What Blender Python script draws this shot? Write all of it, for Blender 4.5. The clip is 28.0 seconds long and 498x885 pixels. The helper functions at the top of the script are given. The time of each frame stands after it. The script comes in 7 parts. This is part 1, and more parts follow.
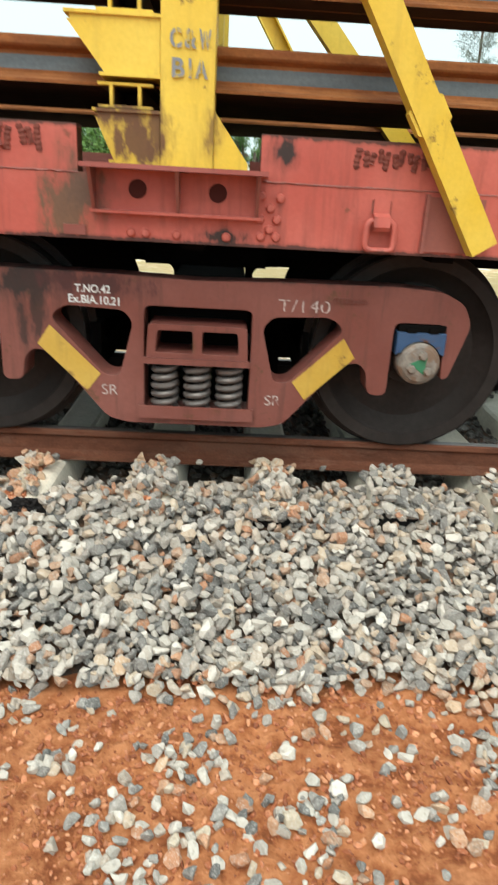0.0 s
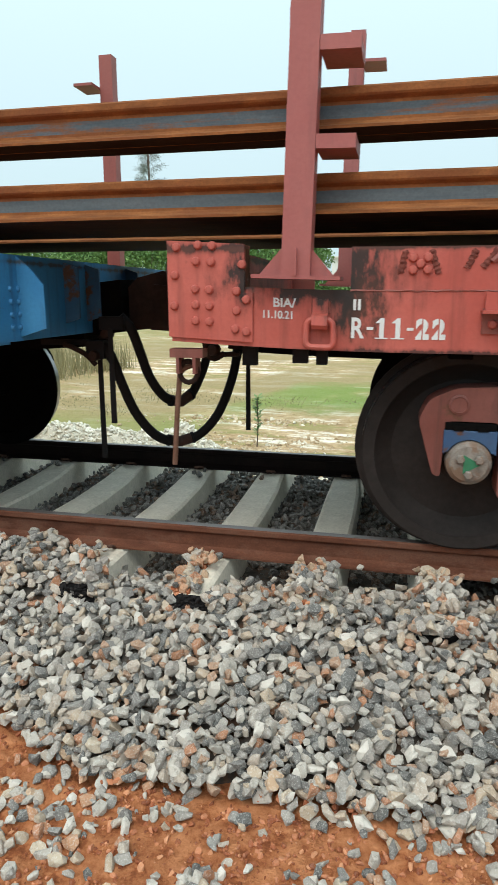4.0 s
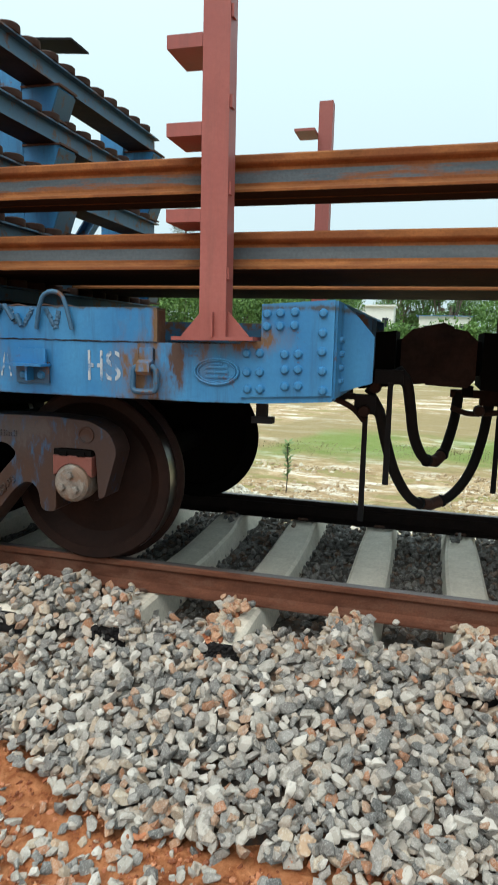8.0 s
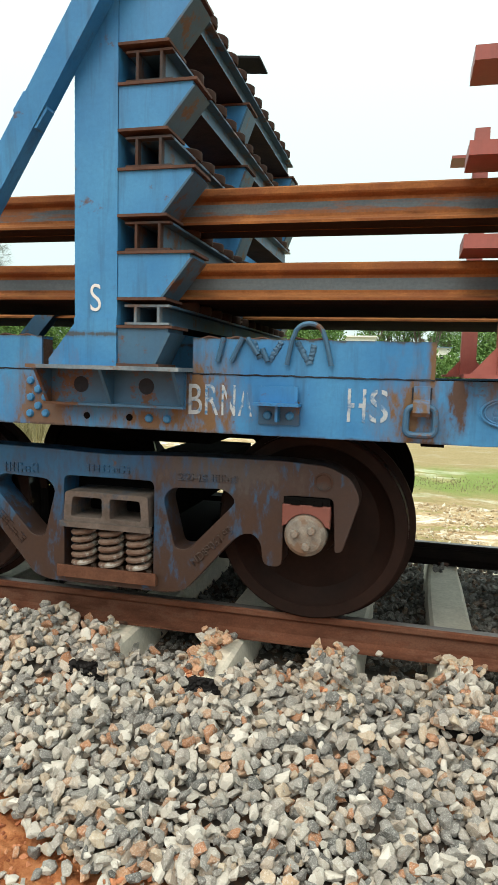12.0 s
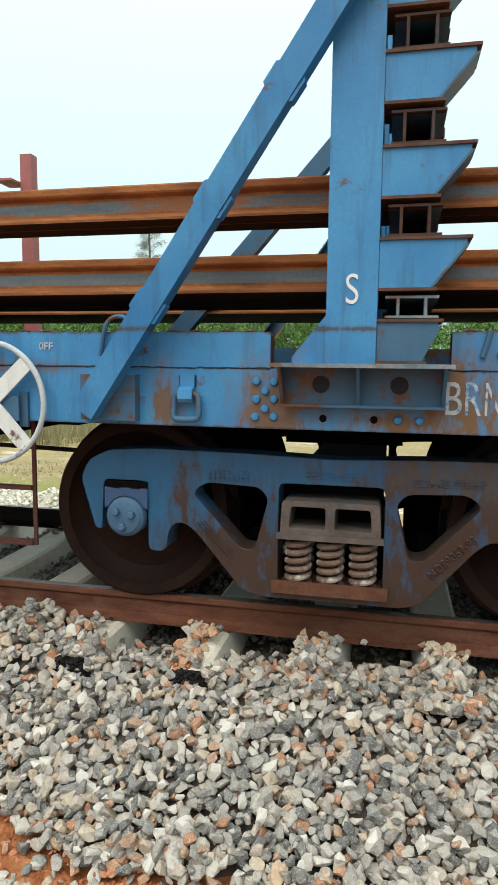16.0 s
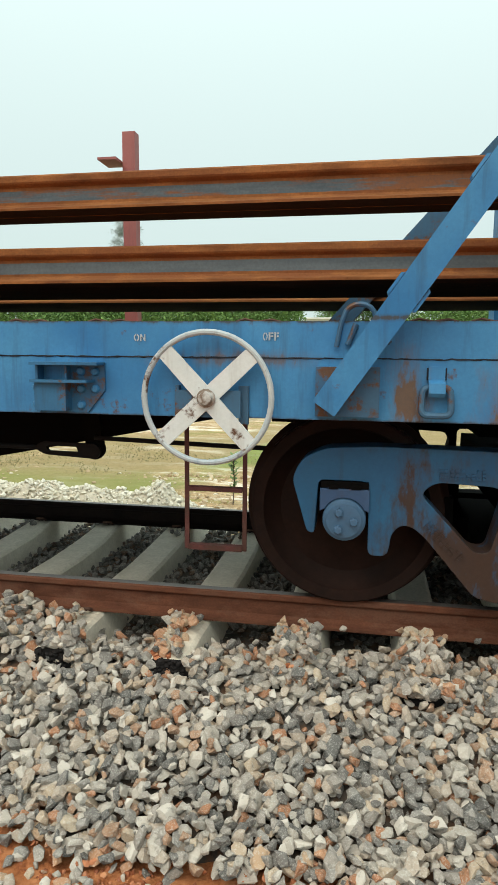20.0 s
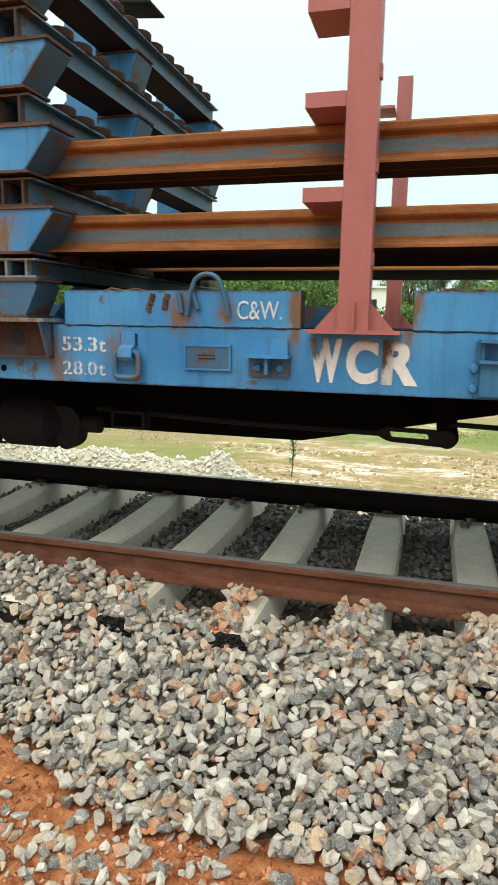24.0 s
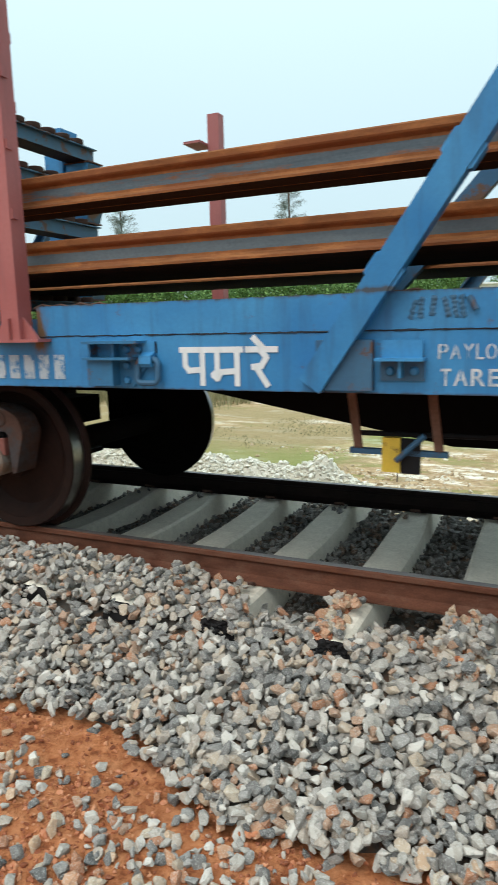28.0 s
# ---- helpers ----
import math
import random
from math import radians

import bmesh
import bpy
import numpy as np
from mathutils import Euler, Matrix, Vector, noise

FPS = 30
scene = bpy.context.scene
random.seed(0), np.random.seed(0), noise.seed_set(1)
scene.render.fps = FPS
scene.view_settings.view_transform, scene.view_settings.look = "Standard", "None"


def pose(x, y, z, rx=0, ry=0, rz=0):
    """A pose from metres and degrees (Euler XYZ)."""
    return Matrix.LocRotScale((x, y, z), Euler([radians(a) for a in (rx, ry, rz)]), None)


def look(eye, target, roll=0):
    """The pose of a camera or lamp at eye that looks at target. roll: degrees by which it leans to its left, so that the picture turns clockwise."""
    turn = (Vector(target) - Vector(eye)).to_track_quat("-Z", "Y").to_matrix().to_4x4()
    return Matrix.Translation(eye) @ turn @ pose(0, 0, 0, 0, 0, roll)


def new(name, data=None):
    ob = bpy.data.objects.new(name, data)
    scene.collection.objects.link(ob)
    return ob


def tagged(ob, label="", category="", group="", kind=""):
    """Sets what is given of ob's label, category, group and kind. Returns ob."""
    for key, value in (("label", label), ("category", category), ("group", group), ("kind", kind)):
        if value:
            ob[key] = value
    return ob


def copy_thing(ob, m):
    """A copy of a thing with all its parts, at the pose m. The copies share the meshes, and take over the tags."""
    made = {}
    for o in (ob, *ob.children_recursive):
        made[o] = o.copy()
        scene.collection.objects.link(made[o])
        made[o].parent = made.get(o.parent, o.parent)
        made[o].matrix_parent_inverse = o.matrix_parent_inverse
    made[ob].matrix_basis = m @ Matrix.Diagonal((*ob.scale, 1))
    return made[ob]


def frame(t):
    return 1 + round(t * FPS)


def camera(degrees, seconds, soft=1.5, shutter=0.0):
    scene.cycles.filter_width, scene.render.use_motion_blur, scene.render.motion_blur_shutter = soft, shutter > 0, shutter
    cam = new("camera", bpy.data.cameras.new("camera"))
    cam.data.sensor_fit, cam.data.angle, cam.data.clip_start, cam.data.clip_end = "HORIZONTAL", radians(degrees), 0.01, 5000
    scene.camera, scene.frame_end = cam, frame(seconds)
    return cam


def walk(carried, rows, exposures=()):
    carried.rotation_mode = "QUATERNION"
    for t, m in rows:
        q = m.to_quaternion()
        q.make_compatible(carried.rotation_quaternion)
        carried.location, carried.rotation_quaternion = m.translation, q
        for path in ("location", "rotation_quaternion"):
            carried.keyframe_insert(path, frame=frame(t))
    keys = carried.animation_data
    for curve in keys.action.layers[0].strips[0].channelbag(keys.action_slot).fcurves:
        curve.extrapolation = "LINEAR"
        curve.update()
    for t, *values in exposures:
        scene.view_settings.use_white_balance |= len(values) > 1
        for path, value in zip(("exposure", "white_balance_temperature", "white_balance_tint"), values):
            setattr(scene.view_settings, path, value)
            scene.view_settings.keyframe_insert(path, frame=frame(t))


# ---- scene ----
# camera: seconds, eye x y z, yaw, pitch, roll
PATH = [
    (0.0, 1.928, -3.257, 1.196, -2.26, -20.80, 3.25),
    (0.5, 1.930, -3.268, 1.211, 1.98, -16.87, 0.50),
    (1.0, 1.929, -3.273, 1.219, 3.18, -16.53, -0.13),
    (1.5, 1.928, -3.266, 1.220, 2.92, -16.09, -0.12),
    (2.0, 1.929, -3.272, 1.221, 3.48, -14.92, 1.03),
    (2.5, 1.930, -3.273, 1.219, 6.20, -13.80, 0.45),
    (3.0, 1.935, -3.255, 1.217, 9.16, -12.94, 0.65),
    (3.5, 1.939, -3.255, 1.220, 11.08, -12.80, 0.12),
    (4.0, 1.936, -3.255, 1.228, 12.82, -12.72, 0.00),
    (4.5, 1.926, -3.262, 1.225, 14.50, -12.65, 0.77),
    (6.5, 1.884, -3.266, 1.231, 17.06, -12.19, 0.85),
    (7.0, 1.879, -3.266, 1.233, 16.89, -12.29, 0.78),
    (7.5, 1.878, -3.270, 1.241, 16.55, -11.75, 0.97),
    (8.0, 1.876, -3.270, 1.249, 15.16, -8.95, 1.45),
    (8.5, 1.873, -3.273, 1.251, 13.66, -3.70, 2.24),
    (9.0, 1.868, -3.279, 1.252, 13.47, -2.04, 2.27),
    (9.5, 1.863, -3.277, 1.250, 13.54, -3.10, 2.24),
    (10.0, 1.862, -3.274, 1.248, 13.70, -3.92, 1.91),
    (10.5, 1.861, -3.268, 1.245, 13.65, -4.66, 1.88),
    (11.0, 1.870, -3.266, 1.246, 13.94, -5.06, 1.51),
    (11.5, 1.876, -3.265, 1.245, 13.79, -5.76, 1.49),
    (12.0, 1.881, -3.261, 1.248, 13.73, -6.33, 1.60),
    (12.5, 1.887, -3.260, 1.252, 13.59, -6.34, 1.60),
    (13.0, 1.889, -3.262, 1.252, 13.88, -6.30, 1.38),
    (13.5, 1.893, -3.266, 1.253, 14.20, -6.26, 1.21),
    (15.5, 1.895, -3.274, 1.241, 11.65, -6.27, 0.99),
    (16.0, 1.895, -3.271, 1.235, 12.35, -6.68, 0.68),
    (16.5, 1.888, -3.262, 1.238, 12.72, -6.80, 0.96),
    (17.0, 1.883, -3.256, 1.238, 13.18, -7.11, 1.15),
    (17.5, 1.882, -3.254, 1.239, 14.08, -7.36, 0.66),
    (18.0, 1.882, -3.251, 1.240, 13.69, -7.76, 0.81),
    (18.5, 1.883, -3.254, 1.240, 12.89, -7.35, 1.10),
    (19.0, 1.885, -3.260, 1.239, 12.70, -7.09, 0.89),
    (19.5, 1.889, -3.264, 1.239, 12.44, -7.57, 0.39),
    (20.0, 1.894, -3.270, 1.240, 10.45, -7.69, 0.48),
    (20.5, 1.894, -3.276, 1.238, 8.94, -7.75, 0.57),
    (22.5, 1.863, -3.232, 1.255, 9.78, -9.60, 1.68),
    (23.0, 1.853, -3.210, 1.253, 12.73, -10.63, 1.36),
    (23.5, 1.847, -3.196, 1.249, 14.53, -11.12, 1.07),
    (24.0, 1.845, -3.197, 1.248, 15.51, -10.39, 0.95),
    (24.5, 1.844, -3.194, 1.245, 16.41, -10.12, 1.09),
    (25.0, 1.850, -3.195, 1.242, 16.66, -10.13, 1.30),
    (25.5, 1.854, -3.199, 1.240, 16.86, -9.80, 1.29),
    (26.0, 1.855, -3.201, 1.241, 17.09, -9.54, 1.25),
    (26.5, 1.854, -3.202, 1.243, 17.21, -9.62, 1.26),
    (27.0, 1.860, -3.204, 1.243, 17.06, -9.50, 1.14),
    (27.5, 1.863, -3.198, 1.245, 18.83, -9.83, 0.37),
    (28.0, 1.860, -3.182, 1.248, 24.76, -9.95, -1.30),
]
# train: seconds, metres rolled
TRAIN = [
    (0.0, 0.026), (0.5, 0.227), (1.0, 0.415), (1.5, 0.612), (2.0, 0.794), (2.5, 0.991),
    (3.0, 1.179), (3.5, 1.368), (4.0, 1.558), (4.5, 1.737), (5.0, 1.922), (5.5, 2.103),
    (6.0, 2.284), (6.5, 2.465), (7.0, 2.643), (7.5, 2.824), (8.0, 3.002), (8.5, 3.176),
    (9.0, 3.345), (9.5, 3.513), (10.0, 3.684), (10.5, 3.850), (11.0, 4.014), (11.5, 4.179),
    (12.0, 4.338), (12.5, 4.502), (13.0, 4.654), (13.5, 4.810), (14.0, 4.959), (14.5, 5.109),
    (15.0, 5.258), (15.5, 5.405), (16.0, 5.559), (16.5, 5.707), (17.0, 5.853), (17.5, 5.999),
    (18.0, 6.140), (18.5, 6.285), (19.0, 6.432), (19.5, 6.587), (20.0, 6.748), (20.5, 6.919),
    (21.0, 7.094), (21.5, 7.280), (22.0, 7.477), (22.5, 7.684), (23.0, 7.914), (23.5, 8.152),
    (24.0, 8.408), (24.5, 8.672), (25.0, 8.956), (25.5, 9.258), (26.0, 9.571), (26.5, 9.895),
    (27.0, 10.218), (27.5, 10.542), (28.0, 10.879),
]

LENS = 41.75
cam = camera(LENS, 28.0, soft=0.9, shutter=0.3)


def view(x, y, z, yaw, pitch, roll):
    """A camera pose from its eye and its angles in degrees."""
    a, b = radians(yaw), radians(pitch)
    ahead = Vector((-math.sin(a) * math.cos(b), math.cos(a) * math.cos(b), math.sin(b)))
    return look(Vector((x, y, z)), Vector((x, y, z)) + ahead, roll)


EXPOSURES = [(0, 0.89, 6750, 10), (1, 0.82, 6100, 10), (2, 0.74, 5800, 10), (3, 0.63, 5950, 10), (4, 0.51, 6400, 10), (7, 0.58, 6400, 10), (9, 0.47, 6500, 10), (11, 0.64, 7150, 10), (12, 0.77, 7050, 10), (13, 0.81, 6600, 10), (16, 0.65, 6700, 10), (18.5, 0.42, 6600, 10), (20, 0.44, 7100, 10), (23, 0.56, 7300, 10), (24, 0.7, 7000, 10), (26, 0.7, 6300, 10), (27, 0.58, 6300, 10), (28, 0.48, 6300, 10)]
walk(cam, [(r[0], view(*r[1:])) for r in PATH], EXPOSURES)

# ---- light: a bright overcast sky ----
SUN_ELEV, SUN_ROT = radians(58), radians(194)
world = bpy.data.worlds.new("overcast_sky")
scene.world = world
world.use_nodes = True
wn, wl = world.node_tree.nodes, world.node_tree.links
wn.clear()
w_out = wn.new("ShaderNodeOutputWorld")
w_bg = wn.new("ShaderNodeBackground")
w_sky = wn.new("ShaderNodeTexSky")
w_sky.sky_type = "NISHITA"
w_sky.sun_disc = False
w_sky.sun_elevation, w_sky.sun_rotation = SUN_ELEV, SUN_ROT
w_sky.dust_density = 4.0
w_scale = wn.new("ShaderNodeVectorMath")
w_scale.operation = "SCALE"
w_scale.inputs[3].default_value = 0.10
w_mix = wn.new("ShaderNodeMix")
w_mix.data_type = "RGBA"
w_mix.inputs[0].default_value = 0.8
w_mix.inputs[7].default_value = (0.79, 1.01, 1.05, 1)
wl.new(w_sky.outputs[0], w_scale.inputs[0])
wl.new(w_scale.outputs[0], w_mix.inputs[6])
wl.new(w_mix.outputs[2], w_bg.inputs[0])
# an even cloud cover is brighter towards the zenith
w_dir = wn.new("ShaderNodeSeparateXYZ")
wl.new(wn.new("ShaderNodeTexCoord").outputs["Generated"], w_dir.inputs[0])
w_up = wn.new("ShaderNodeMath")
w_up.operation = "MULTIPLY"
wl.new(w_dir.outputs[2], w_up.inputs[0])
wl.new(w_dir.outputs[2], w_up.inputs[1])
w_grade = wn.new("ShaderNodeMath")
w_grade.operation = "MULTIPLY_ADD"
wl.new(w_up.outputs[0], w_grade.inputs[0])
w_grade.inputs[1].default_value, w_grade.inputs[2].default_value = 1.0, 0.70
wl.new(w_grade.outputs[0], w_bg.inputs[1])
wl.new(w_bg.outputs[0], w_out.inputs[0])
sun_data = bpy.data.lights.new("sun", "SUN")
sun_data.energy, sun_data.angle, sun_data.color = 1.3, radians(50), (1.0, 0.93, 0.83)
sun = new("sun", sun_data)
sun.matrix_world = look(Vector((-3.2, -12.8, 21.1)), Vector((0, 0, 0)))


# ---- materials ----
def ramp_node(nt, stops, source=None):
    n = nt.nodes.new("ShaderNodeValToRGB")
    e = n.color_ramp.elements
    while len(e) < len(stops):
        e.new(0.5)
    for el, (p, c) in zip(e, stops):
        el.position = p
        el.color = (*c, 1) if len(c) == 3 else c
    if source:
        nt.links.new(source, n.inputs[0])
    return n


def noise_node(nt, coord, scale, detail=6, rough=0.6, stretch=None):
    n = nt.nodes.new("ShaderNodeTexNoise")
    n.inputs["Scale"].default_value = scale
    n.inputs["Detail"].default_value = detail
    n.inputs["Roughness"].default_value = rough
    if stretch:
        m = nt.nodes.new("ShaderNodeMapping")
        m.inputs["Scale"].default_value = stretch
        nt.links.new(coord, m.inputs[0])
        coord = m.outputs[0]
    nt.links.new(coord, n.inputs["Vector"])
    return n


def mix_node(nt, fac, a, b, blend="MIX"):
    n = nt.nodes.new("ShaderNodeMix")
    n.data_type, n.blend_type = "RGBA", blend
    for k, v in ((0, fac), (6, a), (7, b)):
        if hasattr(v, "node"):
            nt.links.new(v, n.inputs[k])
        elif k == 0:
            n.inputs[0].default_value = v
        else:
            n.inputs[k].default_value = (*v, 1)
    return n.outputs[2]


def start_material(name, rough=0.6, metal=0.0):
    m = bpy.data.materials.new(name)
    m.use_nodes = True
    nt = m.node_tree
    b = nt.nodes["Principled BSDF"]
    b.inputs["Roughness"].default_value = rough
    b.inputs["Metallic"].default_value = metal
    b.inputs["Specular IOR Level"].default_value = 0.15 if rough > 0.6 else 0.4
    co = nt.nodes.new("ShaderNodeTexCoord").outputs["Object"]
    return m, nt, b, co


def add_bump(nt, b, height, strength=0.3, dist=0.004):
    n = nt.nodes.new("ShaderNodeBump")
    n.inputs["Strength"].default_value = strength
    n.inputs["Distance"].default_value = dist
    nt.links.new(height, n.inputs["Height"])
    nt.links.new(n.outputs[0], b.inputs["Normal"])


def spot(nt, co, ragged, x, z, rx, rz, strong):
    """A ragged stain about a place in x and z."""
    a = nt.nodes.new("ShaderNodeVectorMath")
    a.operation = "SUBTRACT"
    nt.links.new(co, a.inputs[0])
    a.inputs[1].default_value = (x, 0, z)
    m = nt.nodes.new("ShaderNodeVectorMath")
    m.operation = "MULTIPLY"
    nt.links.new(a.outputs[0], m.inputs[0])
    m.inputs[1].default_value = (0.6 / rx, 0, 0.6 / rz)
    d = nt.nodes.new("ShaderNodeVectorMath")
    d.operation = "LENGTH"
    nt.links.new(m.outputs[0], d.inputs[0])
    s = nt.nodes.new("ShaderNodeMath")
    s.operation = "MULTIPLY_ADD"
    nt.links.new(ragged, s.inputs[0])
    s.inputs[1].default_value = 2.4
    nt.links.new(d.outputs["Value"], s.inputs[2])
    strong = min(0.97, strong * 1.3)
    return ramp_node(nt, [(0.0, (strong,) * 3), (0.46, (strong,) * 3), (0.60, (strong * 0.35,) * 3), (0.86, (0, 0, 0))], scaled(nt, s.outputs[0])).outputs[0]


def scaled(nt, v):
    n = nt.nodes.new("ShaderNodeMapRange")
    n.inputs[1].default_value, n.inputs[2].default_value = 0.7, 2.5
    nt.links.new(v, n.inputs[0])
    return n.outputs[0]


ORANGE_RUST = (0.165, 0.090, 0.036)
SOOT = (0.022, 0.018, 0.017)
RUST = (0.135, 0.060, 0.027)
RUST_DARK = (0.055, 0.028, 0.018)


def paint(name, base, fade=None, rust=0.35, rough=0.5, dirt=0.35, chips=0.62, grime=(0.06, 0.05, 0.045), stains=()):
    """Weathered paint on steel: faded patches, vertical dirt streaks, rust that breaks through in spots."""
    m, nt, b, co = start_material(name, rough)
    fade = fade or tuple(min(1, c * 1.35 + 0.02) for c in base)
    big = noise_node(nt, co, 2.2, 5, 0.55)
    col = mix_node(nt, ramp_node(nt, [(0.35, (0, 0, 0)), (0.7, (1, 1, 1))], big.outputs[0]).outputs[0], base, fade)
    streak = noise_node(nt, co, 3.0, 5, 0.65, (6, 6, 0.55))
    smask = ramp_node(nt, [(0.52, (0, 0, 0)), (0.8, (dirt, dirt, dirt))], streak.outputs[0])
    col = mix_node(nt, smask.outputs[0], col, grime)
    fine = noise_node(nt, co, 55, 4, 0.7)
    col = mix_node(nt, ramp_node(nt, [(0.3, (0.0, 0.0, 0.0)), (0.75, (0.28, 0.28, 0.28))], fine.outputs[0]).outputs[0], col, tuple(c * 0.6 for c in base))
    chip = noise_node(nt, co, 5.5, 9, 0.72)
    cm = ramp_node(nt, [(chips, (0, 0, 0)), (chips + 0.06, (rust * 2, rust * 2, rust * 2))], chip.outputs[0])
    ragged = noise_node(nt, co, 12, 8, 0.68, (1.5, 1.5, 0.55))
    rustc = mix_node(nt, fine.outputs[0], RUST_DARK, RUST)
    col = mix_node(nt, cm.outputs[0], col, rustc)
    for x, z, rx, rz, tint, strong in stains:
        col = mix_node(nt, spot(nt, co, ragged.outputs[0], x, z, rx, rz, strong), col, mix_node(nt, fine.outputs[0], tuple(c * 0.6 for c in tint), tint))
    nt.links.new(col, b.inputs["Base Color"])
    rr = ramp_node(nt, [(0.3, (rough - 0.12,) * 3), (0.8, (min(1, rough + 0.25),) * 3)], big.outputs[0])
    nt.links.new(rr.outputs[0], b.inputs["Roughness"])
    add_bump(nt, b, mix_node(nt, 0.5, fine.outputs[0], chip.outputs[0]), 0.28, 0.004)
    return m


def rusty(name, dark, light, extra=None, rough=0.8, scale=9, bump=0.4, metal=0.0, stretch=None):
    """Rust or raw steel with two scales of mottling; extra: a third colour in patches."""
    m, nt, b, co = start_material(name, rough, metal)
    n1 = noise_node(nt, co, scale, 8, 0.65, stretch)
    n2 = noise_node(nt, co, scale * 9, 4, 0.6)
    col = mix_node(nt, ramp_node(nt, [(0.3, (0, 0, 0)), (0.72, (1, 1, 1))], n1.outputs[0]).outputs[0], dark, light)
    if extra:
        n3 = noise_node(nt, co, scale * 0.55, 9, 0.7, stretch)
        col = mix_node(nt, ramp_node(nt, [(0.5, (0, 0, 0)), (0.58, (1, 1, 1))], n3.outputs[0]).outputs[0], col, extra)
    col = mix_node(nt, ramp_node(nt, [(0.35, (0, 0, 0)), (0.8, (0.4, 0.4, 0.4))], n2.outputs[0]).outputs[0], col, tuple(c * 0.45 for c in dark))
    nt.links.new(col, b.inputs["Base Color"])
    add_bump(nt, b, n2.outputs[0], bump, 0.003)
    return m


def plain(name, base, rough=0.7, metal=0.0, var=0.3, scale=20, bump=0.2):
    m, nt, b, co = start_material(name, rough, metal)
    n = noise_node(nt, co, scale, 6, 0.6)
    col = mix_node(nt, n.outputs[0], tuple(c * (1 - var) for c in base), tuple(min(1, c * (1 + var)) for c in base))
    nt.links.new(col, b.inputs["Base Color"])
    add_bump(nt, b, n.outputs[0], bump, 0.003)
    return m


def stone_material(name, per_island, stops, rough=0.85, marks=1.0):
    """Crushed stone: each piece its own grey or tan, with mineral speckle, dark veins and pale dust."""
    m, nt, b, co = start_material(name, rough)
    if per_island:
        rnd = nt.nodes.new("ShaderNodeNewGeometry").outputs["Random Per Island"]
        k = 1.0
    else:
        rnd = nt.nodes.new("ShaderNodeObjectInfo").outputs["Random"]
        k = 0.033
    r = ramp_node(nt, stops, rnd)
    r.color_ramp.interpolation = "CONSTANT"
    speck = noise_node(nt, co, 150 * k, 4, 0.75)
    soft = noise_node(nt, co, 34 * k, 5, 0.65)
    dust = ramp_node(nt, [(0.51, (0, 0, 0)), (0.64, (0.42 * marks,) * 3)], speck.outputs[0])
    col = mix_node(nt, dust.outputs[0], r.outputs[0], (0.60, 0.575, 0.53), "MIX")
    vein = ramp_node(nt, [(0.32, (0.5 * marks,) * 3), (0.45, (0, 0, 0))], soft.outputs[0])
    col = mix_node(nt, vein.outputs[0], col, (0.085, 0.082, 0.078))
    pale = ramp_node(nt, [(0.54, (0, 0, 0)), (0.7, (0.25 * marks,) * 3)], soft.outputs[0])
    col = mix_node(nt, pale.outputs[0], col, (0.54, 0.515, 0.47))
    nt.links.new(col, b.inputs["Base Color"])
    add_bump(nt, b, mix_node(nt, 0.4, soft.outputs[0], speck.outputs[0]), 0.6, 0.008)
    return m


M = {}
O, K = ORANGE_RUST, SOOT
BLUE_STAINS = [(-4.17, 1.06, 0.17, 0.20, O, 0.7), (-3.40, 1.08, 0.13, 0.26, O, 0.95), (-3.62, 1.0, 0.25, 0.05, O, 0.8), (-2.46, 1.05, 0.10, 0.16, O, 0.85), (-2.27, 1.18, 0.04, 0.18, (0.08, 0.04, 0.02), 0.85), (-1.90, 1.25, 0.14, 0.05, O, 0.9), (-2.36, 1.31, 0.03, 0.14, O, 0.9), (-4.69, 1.06, 0.06, 0.14, O, 0.7), (-7.14, 1.29, 0.03, 0.14, O, 0.9),
               (-6.65, 1.29, 0.03, 0.14, O, 0.9), (-7.66, 1.30, 0.05, 0.08, O, 0.7), (-7.45, 1.29, 0.03, 0.06, O, 0.8), (-9.02, 1.04, 0.08, 0.12, O, 0.7), (-8.30, 1.05, 0.06, 0.14, O, 0.6), (-9.07, 1.29, 0.06, 0.07, K, 0.7), (-8.0, 1.10, 0.05, 0.09, O, 0.5),
               (-8.55, 1.62, 0.10, 0.14, O, 0.75), (-8.50, 1.36, 0.10, 0.12, O, 0.7), (-8.62, 1.5, 0.04, 0.12, O, 0.6), (-11.53, 1.27, 0.05, 0.12, O, 0.9), (-2.12, 1.20, 0.03, 0.10, O, 0.6), (-5.4, 1.22, 0.25, 0.03, O, 0.5), (-7, 1.390, 9, 0.012, (0.06, 0.05, 0.03), 0.65), (-7, 0.954, 9, 0.008, (0.05, 0.035, 0.03), 0.6)]
M["blue"] = paint("blue_paint", (0.018, 0.155, 0.365), (0.052, 0.250, 0.475), rust=0.42, dirt=0.62, grime=(0.022, 0.040, 0.060), chips=0.615, stains=BLUE_STAINS)
# grimy bracket blue, darkened so that the colour includes shade
M["blue_bracket"] = paint("shadowed_blue_bracket_paint", (0.014, 0.105, 0.225), (0.030, 0.150, 0.29), rust=0.45, chips=0.58, dirt=0.6, grime=(0.03, 0.04, 0.05))
M["weld_rust"] = rusty("rusted_weld_metal", (0.040, 0.020, 0.015), (0.125, 0.052, 0.036), None, 0.8, 30)
M["red_weld"] = rusty("painted_over_weld", (0.10, 0.030, 0.024), (0.24, 0.075, 0.058), None, 0.8, 40)
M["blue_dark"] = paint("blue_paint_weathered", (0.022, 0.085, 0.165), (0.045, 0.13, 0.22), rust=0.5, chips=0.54)
